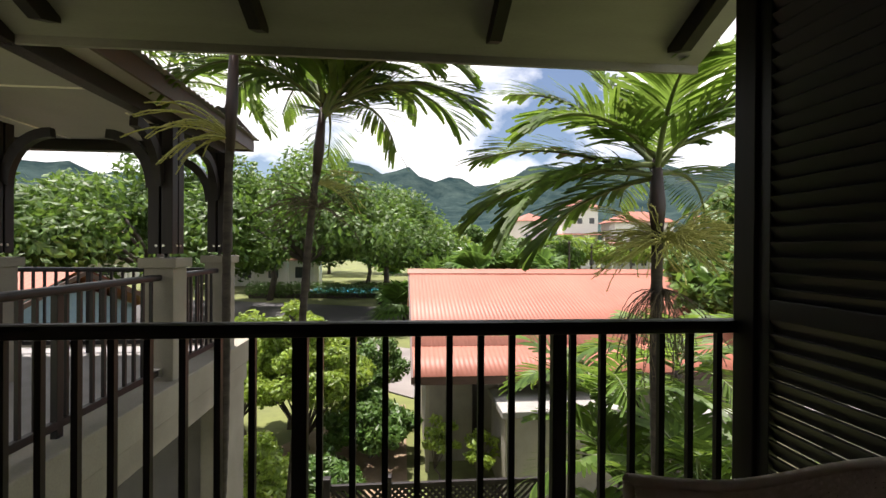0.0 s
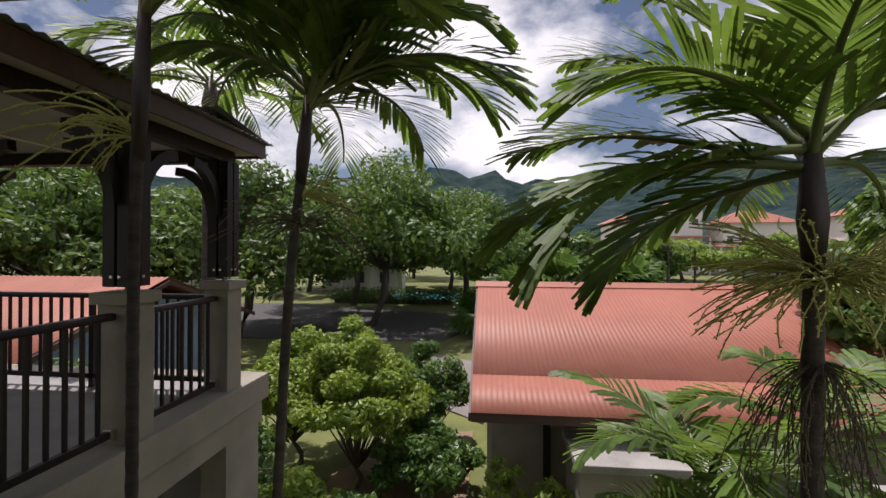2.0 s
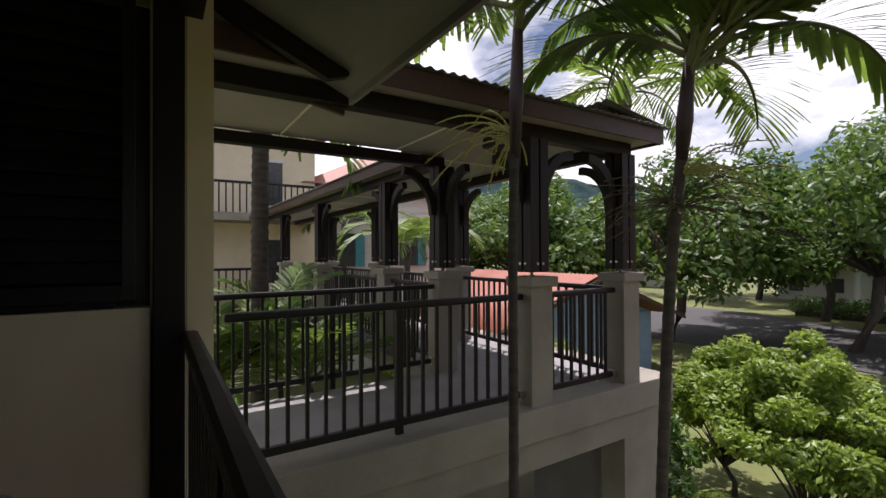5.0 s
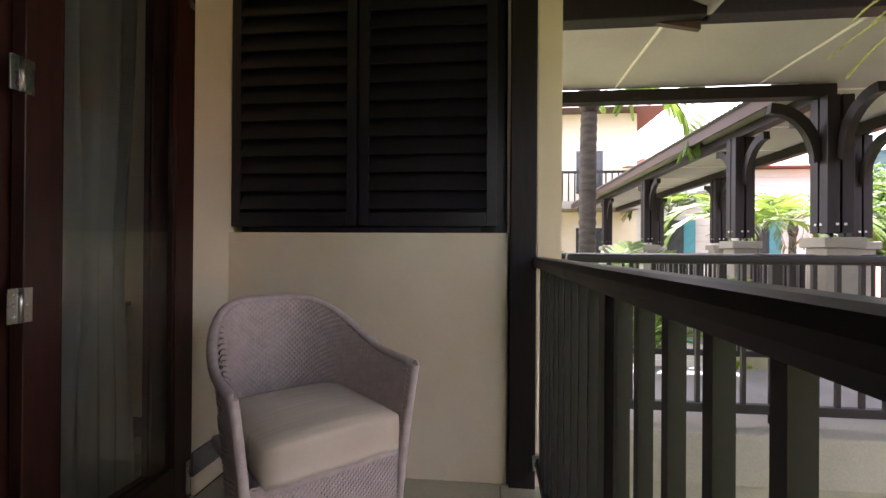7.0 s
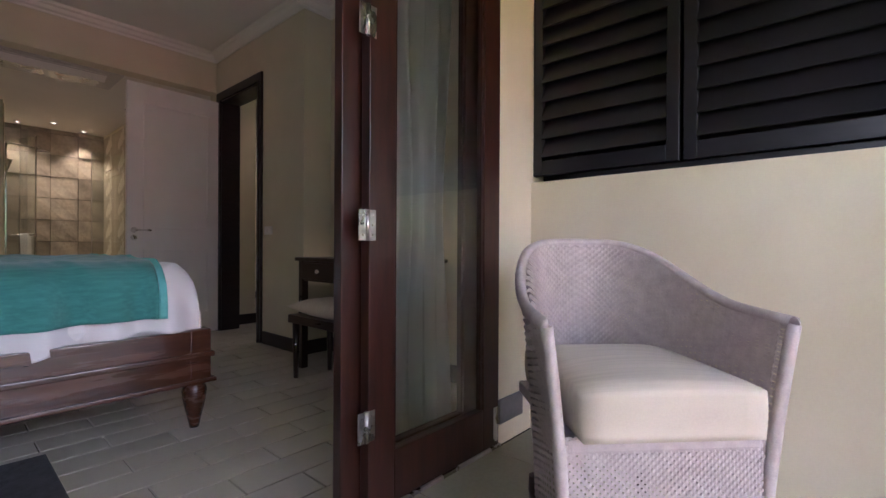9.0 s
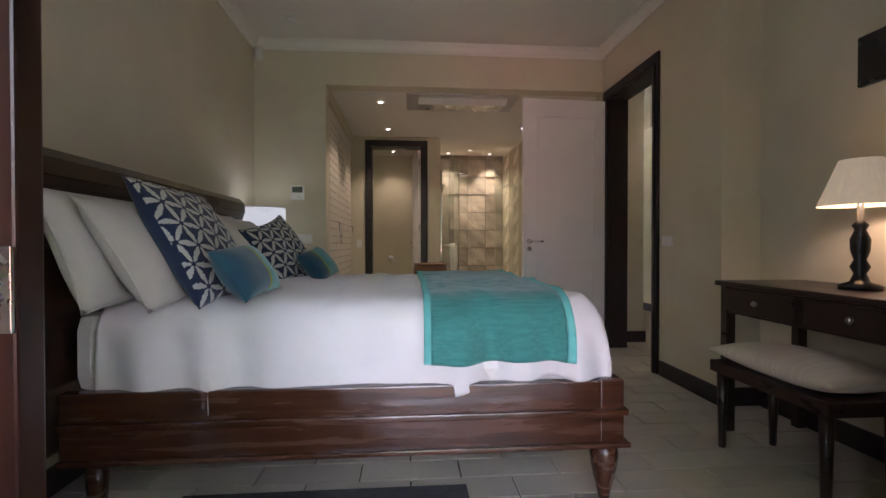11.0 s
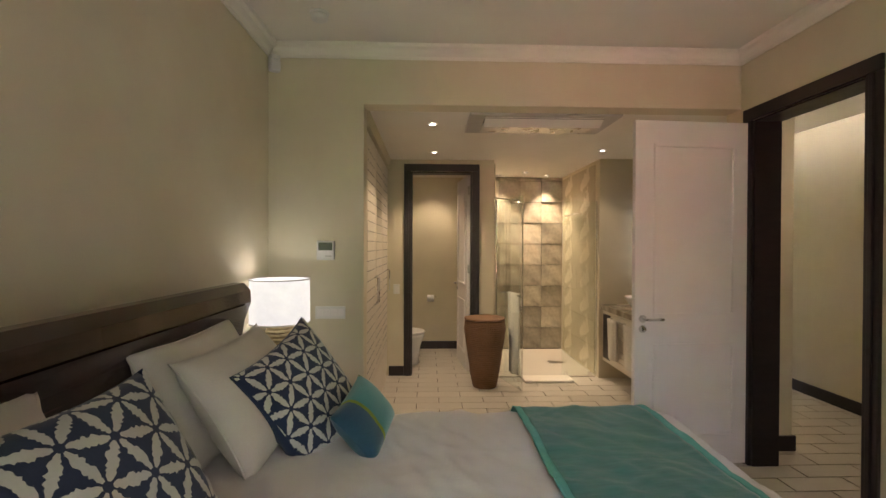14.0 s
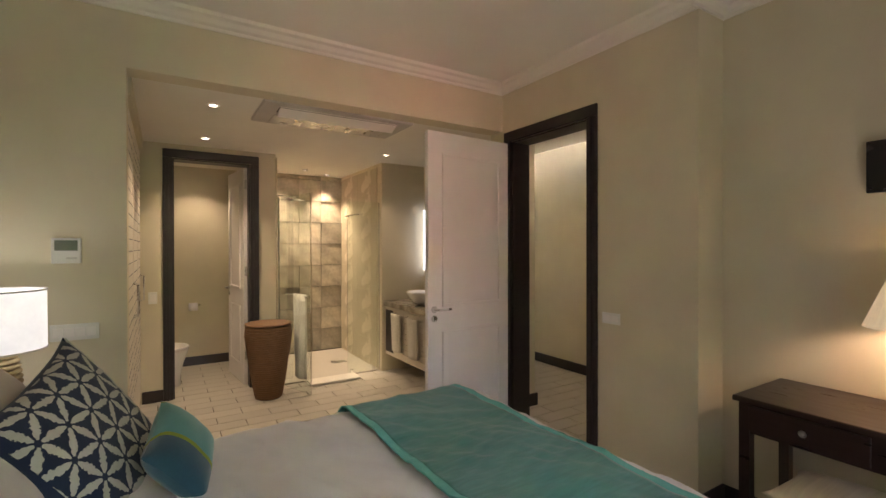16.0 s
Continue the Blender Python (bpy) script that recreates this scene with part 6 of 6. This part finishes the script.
rug = thing("rug", "dark grey woven rug beside the bed", "rug", pose(0, 0, 0))
part("pile", block(0.22, 1.35, -0.98, -0.28, 0.002, 0.014, 0.004), surface("charcoal_rug", (0.035, 0.037, 0.045), (0.075, 0.078, 0.09), scale=25, rough=0.95, bump=0.8, fine=160, dist=0.006), rug)

# ---- white panelled door standing open ----
def panelled_door(name, label, width, height, at, handle_x, mirror_side=False):
    t = thing(name, label, "door", at)
    th = 0.04
    part("leaf", block(0, width, 0, th, 0.008, height, 0.002), M_WHITE, t)
    for z0, z1 in ((0.20, 0.86), (1.05, height - 0.16)):
        for face, o in ((th, 1), (0, -1)):
            for x0, x1, a, b in ((0.13, width - 0.13, z0, z0 + 0.022), (0.13, width - 0.13, z1 - 0.022, z1), (0.13, 0.152, z0 + 0.022, z1 - 0.022), (width - 0.152, width - 0.13, z0 + 0.022, z1 - 0.022)):
                y0, y1 = sorted((face, face + o * 0.014))
                part("panel_moulding", block(x0, x1, y0, y1, a, b, 0.003), M_WHITE, t)
    s = 1 if handle_x < width / 2 else -1
    for y0, o in ((th, 1), (0, -1)):
        h = part("handle", tube(bmesh.new(), [(handle_x, y0, 1.035), (handle_x, y0 + o * 0.045, 1.035), (handle_x + s * 0.02, y0 + o * 0.052, 1.035), (handle_x + s * 0.125, y0 + o * 0.052, 1.035)], 0.0095, 10), M_STEEL, t, "brushed steel lever handle")
        part("rose", tube(bmesh.new(), [(handle_x, y0, 1.035), (handle_x, y0 + o * 0.009, 1.035)], 0.026, 20), M_STEEL, h)
        part("keyhole", tube(bmesh.new(), [(handle_x, y0, 0.965), (handle_x, y0 + o * 0.009, 0.965)], 0.026, 20), M_STEEL, h)
        part("key_slot", block(handle_x - 0.004, handle_x + 0.004, *sorted((y0, y0 + o * 0.0105)), 0.952, 0.975), M_BLACK, h)
    for z in (0.28, 1.2, 2.15):
        part("hinge", block(width - 0.004 if s > 0 else -0.008, width + 0.008 if s > 0 else 0.004, 0.008, 0.032, z, z + 0.1, 0.002), M_STEEL, t, "steel hinge")
    return t


panelled_door("white_door", "white panelled door standing open against the wall", 0.86, 2.40, pose(-0.635, -3.37, 0) @ pose(0, 0, 0, 0, 0, 183.5) @ pose(0, -0.02, 0), 0.055)
panelled_door("toilet_door", "white panelled toilet door standing half open", 0.70, 2.385, pose(0.272, WCY - 0.13, 0, 0, 0, -84), 0.64)

# ---- dressing room: wardrobe, air conditioner, downlights ----
M_CREAMWOOD = surface("cream_painted_louvres", (0.62, 0.56, 0.46), (0.70, 0.64, 0.54), scale=5, rough=0.5, bump=0.04)
for k in range(3):
    y1 = -3.68 - 0.60 * k
    ward = thing("wardrobe", "tall cream wardrobe with slatted doors", "wardrobe", pose(1.25, y1, 0), group="wardrobe units")
    part("body", block(0.02, 0.60, -0.598, 0.0, 0.0, 2.42), M_CREAMWOOD, ward)
    part("plinth", block(0.004, 0.02, -0.598, 0.0, 0.0, 0.10), M_CREAMWOOD, ward)
    dd = part("door", block(-0.004, 0.018, -0.595, -0.003, 0.40, 2.40, 0.003), M_CREAMWOOD, ward)
    part("drawer", block(-0.004, 0.018, -0.595, -0.003, 0.105, 0.39, 0.003), M_CREAMWOOD, ward)
    bm = bmesh.new()
    for q in range(24):
        z = 0.48 + 0.078 * q
        box(bm, -0.007, -0.0035, -0.54, -0.06, z, z + 0.066, 0.001)
    tagged(part("slat", bm, M_CREAMWOOD, dd), kind="stuff")
    bm = bmesh.new()
    for q in range(24):
        z = 0.478 + 0.078 * q
        for s in range(4):
            box(bm, -0.0078, -0.0066, -0.52 + 0.125 * s, -0.445 + 0.125 * s, z - 0.007, z - 0.001)
    tagged(part("slot", bm, M_SKIRT, dd), kind="stuff")
    hy = -0.06 if k % 2 else -0.535
    part("handle", tube(bmesh.new(), [(-0.004, hy, 1.02), (-0.035, hy, 1.03), (-0.035, hy, 1.25), (-0.004, hy, 1.26)], 0.006, 8), M_STEEL, dd, "steel bar handle")
setting("wardrobe_header", block(1.222, 1.85, -5.6, BACK - 0.16, 2.42, NICHE_Z), M_WALL, "painted bulkhead over the wardrobe", "bulkhead")
ac = thing("air_conditioner", "white ceiling cassette air conditioner with open flap", "air conditioner", pose(-0.11, -3.94, NICHE_Z))
part("panel", block(-0.58, 0.58, -0.29, 0.27, -0.028, 0.0, 0.008), surface("grey_white_plastic", (0.42, 0.40, 0.37), (0.50, 0.48, 0.45), rough=0.4, bump=0.0), ac)
part("vent", block(-0.46, 0.46, 0.07, 0.20, -0.034, -0.0285), M_BLACK, ac, "dark air outlet")
part("flap", prism([(0.205, -0.03), (0.10, -0.075), (0.096, -0.068), (0.205, -0.022)], "x", -0.46, 0.46), M_WHITE, ac)
part("grille", block(-0.46, 0.46, -0.24, 0.0, -0.036, -0.0285, 0.002), M_STEEL, ac, "grey intake grille")
part("blade", block(-0.46, 0.46, 0.13, 0.136, -0.05, -0.03), M_STEEL, ac)
M_DOWN = glowing("downlight_glow", (1.0, 0.90, 0.72), 0.8)
for k, (x, y, pw) in enumerate(((0.75, -4.04, 1.4), (0.72, -5.18, 1.4), (-1.05, -5.0, 0.5), (-0.55, -6.45, 1.4), (0.70, -6.62, 0.8), (-0.22, -6.72, 2.4), (-0.92, -6.72, 2.4))):
    dl = thing("downlight", "small recessed ceiling downlight, lit", "downlight", pose(x, y, NICHE_Z), group="downlights")
    bm = bmesh.new()
    tube(bm, [(0.034 * math.cos(2 * math.pi * q / 28), 0.034 * math.sin(2 * math.pi * q / 28), -0.003) for q in range(29)], 0.009, 6, cap=False)
    part("ring", bm, M_STEEL, dl)
    part("lens", lathe([(0.024, -0.004), (0.024, -0.001)], 20), M_DOWN, dl, "glowing lens")
    lamp_light("downlight_light", "SPOT", pose(x, y, NICHE_Z - 0.02), pw, (1.0, 0.80, 0.52), 0.03, 105 if k < 5 else 80, 0.7)

hl = thing("downlight", "small recessed ceiling downlight in the hall, lit", "downlight", pose(-2.45, -3.3, 2.75), group="downlights")
part("ring", lathe([(0.05, -0.006), (0.055, 0.0)], 24), M_STEEL, hl)
part("lens", lathe([(0.038, -0.009), (0.038, -0.0062)], 20), M_DOWN, hl, "glowing lens")
lamp_light("downlight_light", "SPOT", pose(-2.45, -3.3, 2.72), 0.7, (1.0, 0.80, 0.52), 0.03, 120, 0.7)

# toilet room
M_CERAMIC = surface("white_ceramic", (0.74, 0.73, 0.70), (0.80, 0.79, 0.76), rough=0.12, bump=0.0)
wc = thing("toilet", "white ceramic toilet with closed lid", "toilet", pose(1.02, -6.15, 0))
part("bowl", lathe([(0.12, 0.0), (0.12, 0.12), (0.15, 0.25), (0.19, 0.36), (0.195, 0.40)], 28), M_CERAMIC, wc)
part("lid", lathe([(0.20, 0.402), (0.205, 0.42), (0.19, 0.435)], 28), M_CERAMIC, wc)
part("cistern", block(0.06, 0.23, -0.2, 0.2, 0.40, 0.78, 0.02), M_CERAMIC, wc)
roll = thing("toilet_roll", "white toilet roll on a chrome holder", "toilet roll", pose(0.74, -6.96, 0.78))
part("holder", tube(bmesh.new(), [(-0.08, -0.03, 0), (-0.08, 0.04, 0), (0.06, 0.04, 0)], 0.008, 8), M_CHROME, roll)
part("roll", tube(bmesh.new(), [(-0.05, 0.04, -0.02), (0.05, 0.04, -0.02)], 0.05, 20), M_LINEN, roll)

# shower
shower = thing("slate_wall_tiles", "mixed grey and brown slate wall tiles in the shower", "tiles", kind="structure")
rg = random.Random(8)
me_cache = {}
y0 = -6.918
z = 0.02
while z < NICHE_Z - 0.02:
    h = min(0.308, NICHE_Z - z)
    x = -1.2
    while x < -0.001:
        w = 0.31
        w = min(w, -x)
        kind = (round(w, 2), round(h, 2), rg.randrange(3))
        if kind not in me_cache:
            d = 0.012 + 0.010 * kind[2]
            bm = bmesh.new()
            box(bm, 0.003, w - 0.003, 0, d, 0.003, h - 0.003)
            bmesh.ops.subdivide_edges(bm, edges=bm.edges[:], cuts=1, use_grid_fill=True)
            for v in bm.verts:
                if v.co.y > 0.008:
                    v.co.y += rg.uniform(-0.006, 0.006)
            me_cache[kind] = to_mesh("slate_tile", bm, M_SLATE)
        part("slate_tile", me_cache[kind], None, shower, at=pose(x, y0, z))
        x += w
    z += h
M_WTILE = surface("cream_wall_tile", (0.52, 0.46, 0.34), (0.60, 0.54, 0.41), scale=4, rough=0.25, bump=0.02, random_tint=0.03)
side_tiles = thing("wall_tiles", "large glossy cream wall tiles in the shower", "tiles", kind="structure")
me_t = to_mesh("wall_tile", block(0, 0.008, 0.002, 0.648, 0.002, 0.308), M_WTILE)
for r in range(8):
    for c in range(2):
        part("wall_tile", me_t, None, side_tiles, at=pose(-1.2, -6.88 + 0.65 * c, 0.02 + 0.31 * r))
        part("wall_tile", me_t, None, side_tiles, at=pose(-0.008, -6.88 + 0.65 * c, 0.02 + 0.31 * r))
setting("shower_floor", block(-1.19, -0.01, -6.9, -5.52, 0.002, 0.012), M_TILE, "cream tiled shower floor", "floor")
setting("shower_drain", block(-0.98, -0.80, -6.2, -6.08, 0.0122, 0.016), M_STEEL, "steel shower drain", "drain")


def glass_panel(name, label, width, height, at):
    t = thing(name, label, "shower screen", at)
    g = part("pane", block(0, width, -0.004, 0.004, 0.02, height), glass("greenish_glass", (0.90, 0.96, 0.92)), t, "clear glass pane")
    g.visible_shadow = False
    part("edge", block(width, width + 0.004, -0.005, 0.005, 0.02, height), M_CHROME, t, "chrome edge strip")
    part("channel", block(-0.012, 0.0, -0.010, 0.010, 0.02, height, 0.002), M_CHROME, t, "chrome wall channel")
    return t


glass_panel("shower_screen", "frameless glass shower screen, fixed", 0.40, 2.06, pose(-1.19, -5.52, 0))
gd = glass_panel("shower_door", "frameless glass shower door standing open", 0.62, 2.06, pose(-0.02, -5.55, 0, 0, 0, 107))
part("pull", tube(bmesh.new(), [(0.5, 0.005, 1.0), (0.5, 0.06, 1.0), (0.5, 0.06, 1.0), (0.1, 0.06, 1.0), (0.1, 0.005, 1.0)], 0.009, 8), M_CHROME, gd, "chrome towel bar")
for x, y in ((-0.84, -5.52), (-1.12, -5.52)):
    tagged(part("glass_clamp", block(x - 0.02, x + 0.02, y - 0.012, y + 0.012, 0.012, 0.06, 0.004), M_CHROME), "small chrome glass clamp", "clamp")
sh = thing("shower_set", "chrome shower head and riser on the wall", "shower", pose(-0.02, -6.25, 0))
part("riser", tube(bmesh.new(), [(-0.03, 0, 1.0), (-0.03, 0, 2.12), (-0.10, 0, 2.16), (-0.36, 0, 2.14)], 0.011, 10), M_CHROME, sh)
part("head", lathe([(0.012, 2.13), (0.10, 2.10), (0.10, 2.085)], 24, (-0.38, 0)), M_CHROME, sh, "round chrome shower head")
part("mixer", tube(bmesh.new(), [(-0.03, -0.12, 1.05), (-0.03, 0.12, 1.05)], 0.024, 12), M_CHROME, sh)
part("hand_shower", tube(bmesh.new(), [(-0.04, 0.05, 1.75), (-0.09, 0.05, 1.95)], [0.012, 0.03], 12), M_CHROME, sh)
rack = thing("towel_rail", "chrome towel rail on the shower wall", "towel rail", pose(-1.19, -6.3, 1.95))
part("bar", tube(bmesh.new(), [(0.0, -0.25, 0), (0.06, -0.25, 0), (0.06, 0.25, 0), (0.0, 0.25, 0)], 0.008, 8), M_CHROME, rack)
M_TOWEL = surface("white_terry", (0.68, 0.65, 0.58), (0.78, 0.75, 0.68), scale=40, rough=0.95, bump=0.6, fine=220)


def hanging_towel(label, at, width, drop, name="towel"):
    bm = bmesh.new()
    g = []
    for i in range(15):
        u = i / 14
        row = []
        for j in range(13):
            v = j / 12
            row.append(bm.verts.new(((u - 0.5) * width * (1 - 0.15 * v), 0.02 * math.sin(u * 9) * v + 0.012 * math.sin(u * 17), -v * drop)))
        g.append(row)
    for i in range(14):
        for j in range(12):
            bm.faces.new((g[i][j], g[i + 1][j], g[i + 1][j + 1], g[i][j + 1])).smooth = True
    o = tagged(part(name, bm, M_TOWEL, at=at), label, "towel")
    md = o.modifiers.new("thickness", "SOLIDIFY")
    md.thickness = 0.022
    return o


hanging_towel("white terry towel hanging on the shower door", pose(-0.17, -5.22, 1.02, 0, 0, 107), 0.26, 0.88)
tagged(part("bath_mat", block(-0.86, -0.30, -5.50, -5.28, 0.002, 0.03, 0.012), M_TOWEL), "rolled white bath mat by the shower", "bath mat")
basket = thing("laundry_basket", "tall brown coiled rattan laundry basket", "basket", pose(0.16, -5.2, 0))
M_RATTAN = surface("brown_rattan", (0.13, 0.060, 0.025), (0.24, 0.125, 0.055), scale=14, rough=0.6, bump=0.3, stretch=(1, 1, 12), fine=70)
bm = bmesh.new()
for k in range(34):
    z = 0.012 + 0.0213 * k
    r = 0.13 + 0.11 * (k / 33) ** 0.85 - 0.02 * max(k - 29, 0) / 4
    lathe([(r - 0.008, z - 0.0105), (r, z - 0.004), (r, z + 0.004), (r - 0.008, z + 0.0105)], 30, (0, 0), bm)
tagged(part("woven_body", bm, M_RATTAN, basket), kind="stuff")
part("rim", lathe([(0.20, 0.735), (0.225, 0.74), (0.218, 0.752), (0.19, 0.755)], 30), M_RATTAN, basket)

# vanity
van = thing("vanity", "cream slatted vanity with a marble top", "vanity", pose(-1.24, -5.44, 0))
part("body", block(-0.54, 0.0, 0.0, 1.25, 0.22, 0.80, 0.003), M_CREAMWOOD, van)
M_MARBLE = surface("veined_brown_marble", (0.16, 0.12, 0.08), (0.60, 0.54, 0.44), scale=5, rough=0.15, bump=0.0, fine=18)
part("marble_top", block(-0.55, 0.025, -0.0, 1.28, 0.801, 0.86, 0.006), M_MARBLE, van, "veined brown marble top")
for k in range(9):
    part("slat", block(0.001, 0.012, 0.26, 1.24, 0.25 + 0.06 * k, 0.30 + 0.06 * k, 0.003), M_CREAMWOOD, van)
# No recess here: a thin dark panel paints the shade of a shelf opening.
part("shelf", block(0.0005, 0.004, 0.02, 0.22, 0.26, 0.76), M_SKIRT, van, "flat dark panel standing in for a shaded open shelf")
part("rail", tube(bmesh.new(), [(0.012, 0.30, 0.74), (0.05, 0.30, 0.74), (0.05, 0.62, 0.74), (0.012, 0.62, 0.74)], 0.007, 8), M_CHROME, van)
hanging_towel("white terry hand towel on the vanity rail", pose(-1.18, -5.02, 0.75, 0, 0, 90), 0.24, 0.42, "hand_towel")
hanging_towel("white terry hand towel on the vanity rail", pose(-1.18, -4.62, 0.75, 0, 0, 90), 0.24, 0.42, "hand_towel")
basin = thing("basin", "white round ceramic vessel basin", "basin", pose(-1.45, -4.85, 0.86))
part("bowl", lathe([(0.07, 0), (0.13, 0.04), (0.19, 0.12), (0.20, 0.15), (0.188, 0.15), (0.12, 0.05), (0.05, 0.03)], 32), M_CERAMIC, basin)
part("tap", tube(bmesh.new(), [(-0.22, 0, 0), (-0.22, 0, 0.26), (-0.19, 0, 0.28), (-0.08, 0, 0.26)], 0.012, 10), M_CHROME, basin)
mirror = thing("mirror", "wall mirror with lit side strips", "mirror", pose(-1.80, -5.40, 1.2))
M_MIRROR = surface("silvered_glass", (0.88, 0.88, 0.88), (0.9, 0.9, 0.9), rough=0.13, bump=0.0, metal=1.0)
part("plate", block(0.002, 0.02, 0.10, 1.15, 0.0, 0.85), M_MIRROR, mirror)
part("light_strip", block(0.002, 0.05, 0.0, 0.07, 0.02, 0.78, 0.01), glowing("mirror_light", (0.9, 0.95, 1.0), 0.07), mirror, "glowing light strip")

# ---- small fixtures ----
M_PLASTIC = surface("white_plastic", (0.70, 0.69, 0.66), (0.76, 0.75, 0.72), rough=0.35, bump=0.0)
th = thing("thermostat", "white wall thermostat with a grey display", "thermostat", pose(1.50, BACK, 1.497))
part("case", block(-0.062, 0.062, 0, 0.022, -0.068, 0.068, 0.006), M_PLASTIC, th)
part("display", block(-0.048, 0.048, 0.0222, 0.0235, 0.0, 0.055), surface("lcd_grey", (0.10, 0.12, 0.09), (0.14, 0.16, 0.12), rough=0.2, bump=0.0), th)
part("button", block(-0.045, 0.0, 0.0222, 0.025, -0.045, -0.035, 0.001), M_STEEL, th)


def wall_plate(label, at, w, h, keys):
    t = thing("wall_switch", label, "switch", at)
    part("plate", block(-w / 2, w / 2, 0, 0.009, -h / 2, h / 2, 0.003), M_PLASTIC, t)
    for k in range(keys):
        a = -w / 2 + 0.012 + k * (w - 0.024) / keys
        part("key", block(a + 0.002, a + (w - 0.024) / keys - 0.002, 0.009, 0.013, -h * 0.28, h * 0.28, 0.002), M_WHITE, t)
    return t


wall_plate("white plastic socket and switch plate", pose(1.468, BACK, 1.06), 0.21, 0.088, 4)
wall_plate("white plastic double light switch", pose(WEST, -2.36, 1.034, 0, 0, -90), 0.14, 0.075, 2)
wall_plate("white plastic light switch", pose(1.15, WCY, 1.02), 0.075, 0.115, 1)
smoke = thing("smoke_detector", "round white ceiling smoke detector", "smoke detector", pose(1.44, -3.05, CEIL_Z))
part("base", lathe([(0.055, -0.012), (0.058, 0.0)], 24), M_PLASTIC, smoke)
part("cap", lathe([(0.03, -0.045), (0.048, -0.04), (0.05, -0.012)], 24), M_PLASTIC, smoke)
sensor = thing("alarm_sensor", "small white alarm sensor in the corner", "alarm sensor", pose(1.84, -3.44, 2.76, 0, 0, 45))
part("bracket", block(-0.03, 0.03, -0.03, 0.03, 0.04, 0.07, 0.004), M_PLASTIC, sensor)
part("eye", block(-0.035, 0.035, -0.025, 0.03, -0.04, 0.04, 0.012), M_PLASTIC, sensor)
com = thing("intercom", "white wall intercom handset with a curly cord", "intercom", pose(-3.16, -5.3, 1.5))
part("body", block(0, 0.035, -0.045, 0.045, -0.10, 0.10, 0.006), M_BLACK, com)
part("handset", block(0.035, 0.065, 0.05, 0.10, -0.10, 0.10, 0.012), M_PLASTIC, com, "white handset")
part("cord", tube(bmesh.new(), [(0.03 + 0.012 * math.cos(q * 1.3), 0.06 + 0.012 * math.sin(q * 1.3), -0.1 - 0.004 * q) for q in range(60)], 0.004, 5), M_PLASTIC, com)

# ---- pier braces, floor tiles and other pieces ----
TL, TW = 0.44, 0.165
me_tile = to_mesh("floor_tile", block(0.004, TL - 0.004, 0.004, TW - 0.004, -0.012, 0.0, 0.0015), M_TILE)
rest = bmesh.new()
made = 0
row = 0
y = -7.0
while y < 0.2:
    x = -3.2 - 0.44 + (0.22 if row % 2 else 0.0) + 0.13
    while x < EAST:
        inside = (y > -3.7 and x > -1.95) or (-5.7 < y <= -3.7 and -1.3 < x < 1.3)
        if inside and made < 300:
            part("floor_tile", me_tile, None, floor, at=pose(x, y, 0))
            made += 1
        elif y < -5.6 and 0.1 < x + TL and x < 1.3 or x < -1.28 or inside:
            box(rest, x + 0.004, x + TL - 0.004, y + 0.004, y + TW - 0.004, -0.012, 0.0015)
        x += TL
    y += TW
    row += 1
tagged(part("floor_tile", rest, M_TILE, floor), kind="stuff")
BT = 0.46
me_bt = to_mesh("floor_tile", block(0.002, BT - 0.002, 0.002, BT - 0.002, -0.01, 0.0, 0.002), M_OUTTILE)
deck = bpy.data.objects["floor_balcony"]
for i in range(7):
    for j in range(4):
        part("floor_tile", me_bt, None, deck, at=pose(-1.55 + BT * i, FRONT + 0.02 + BT * j, 0))
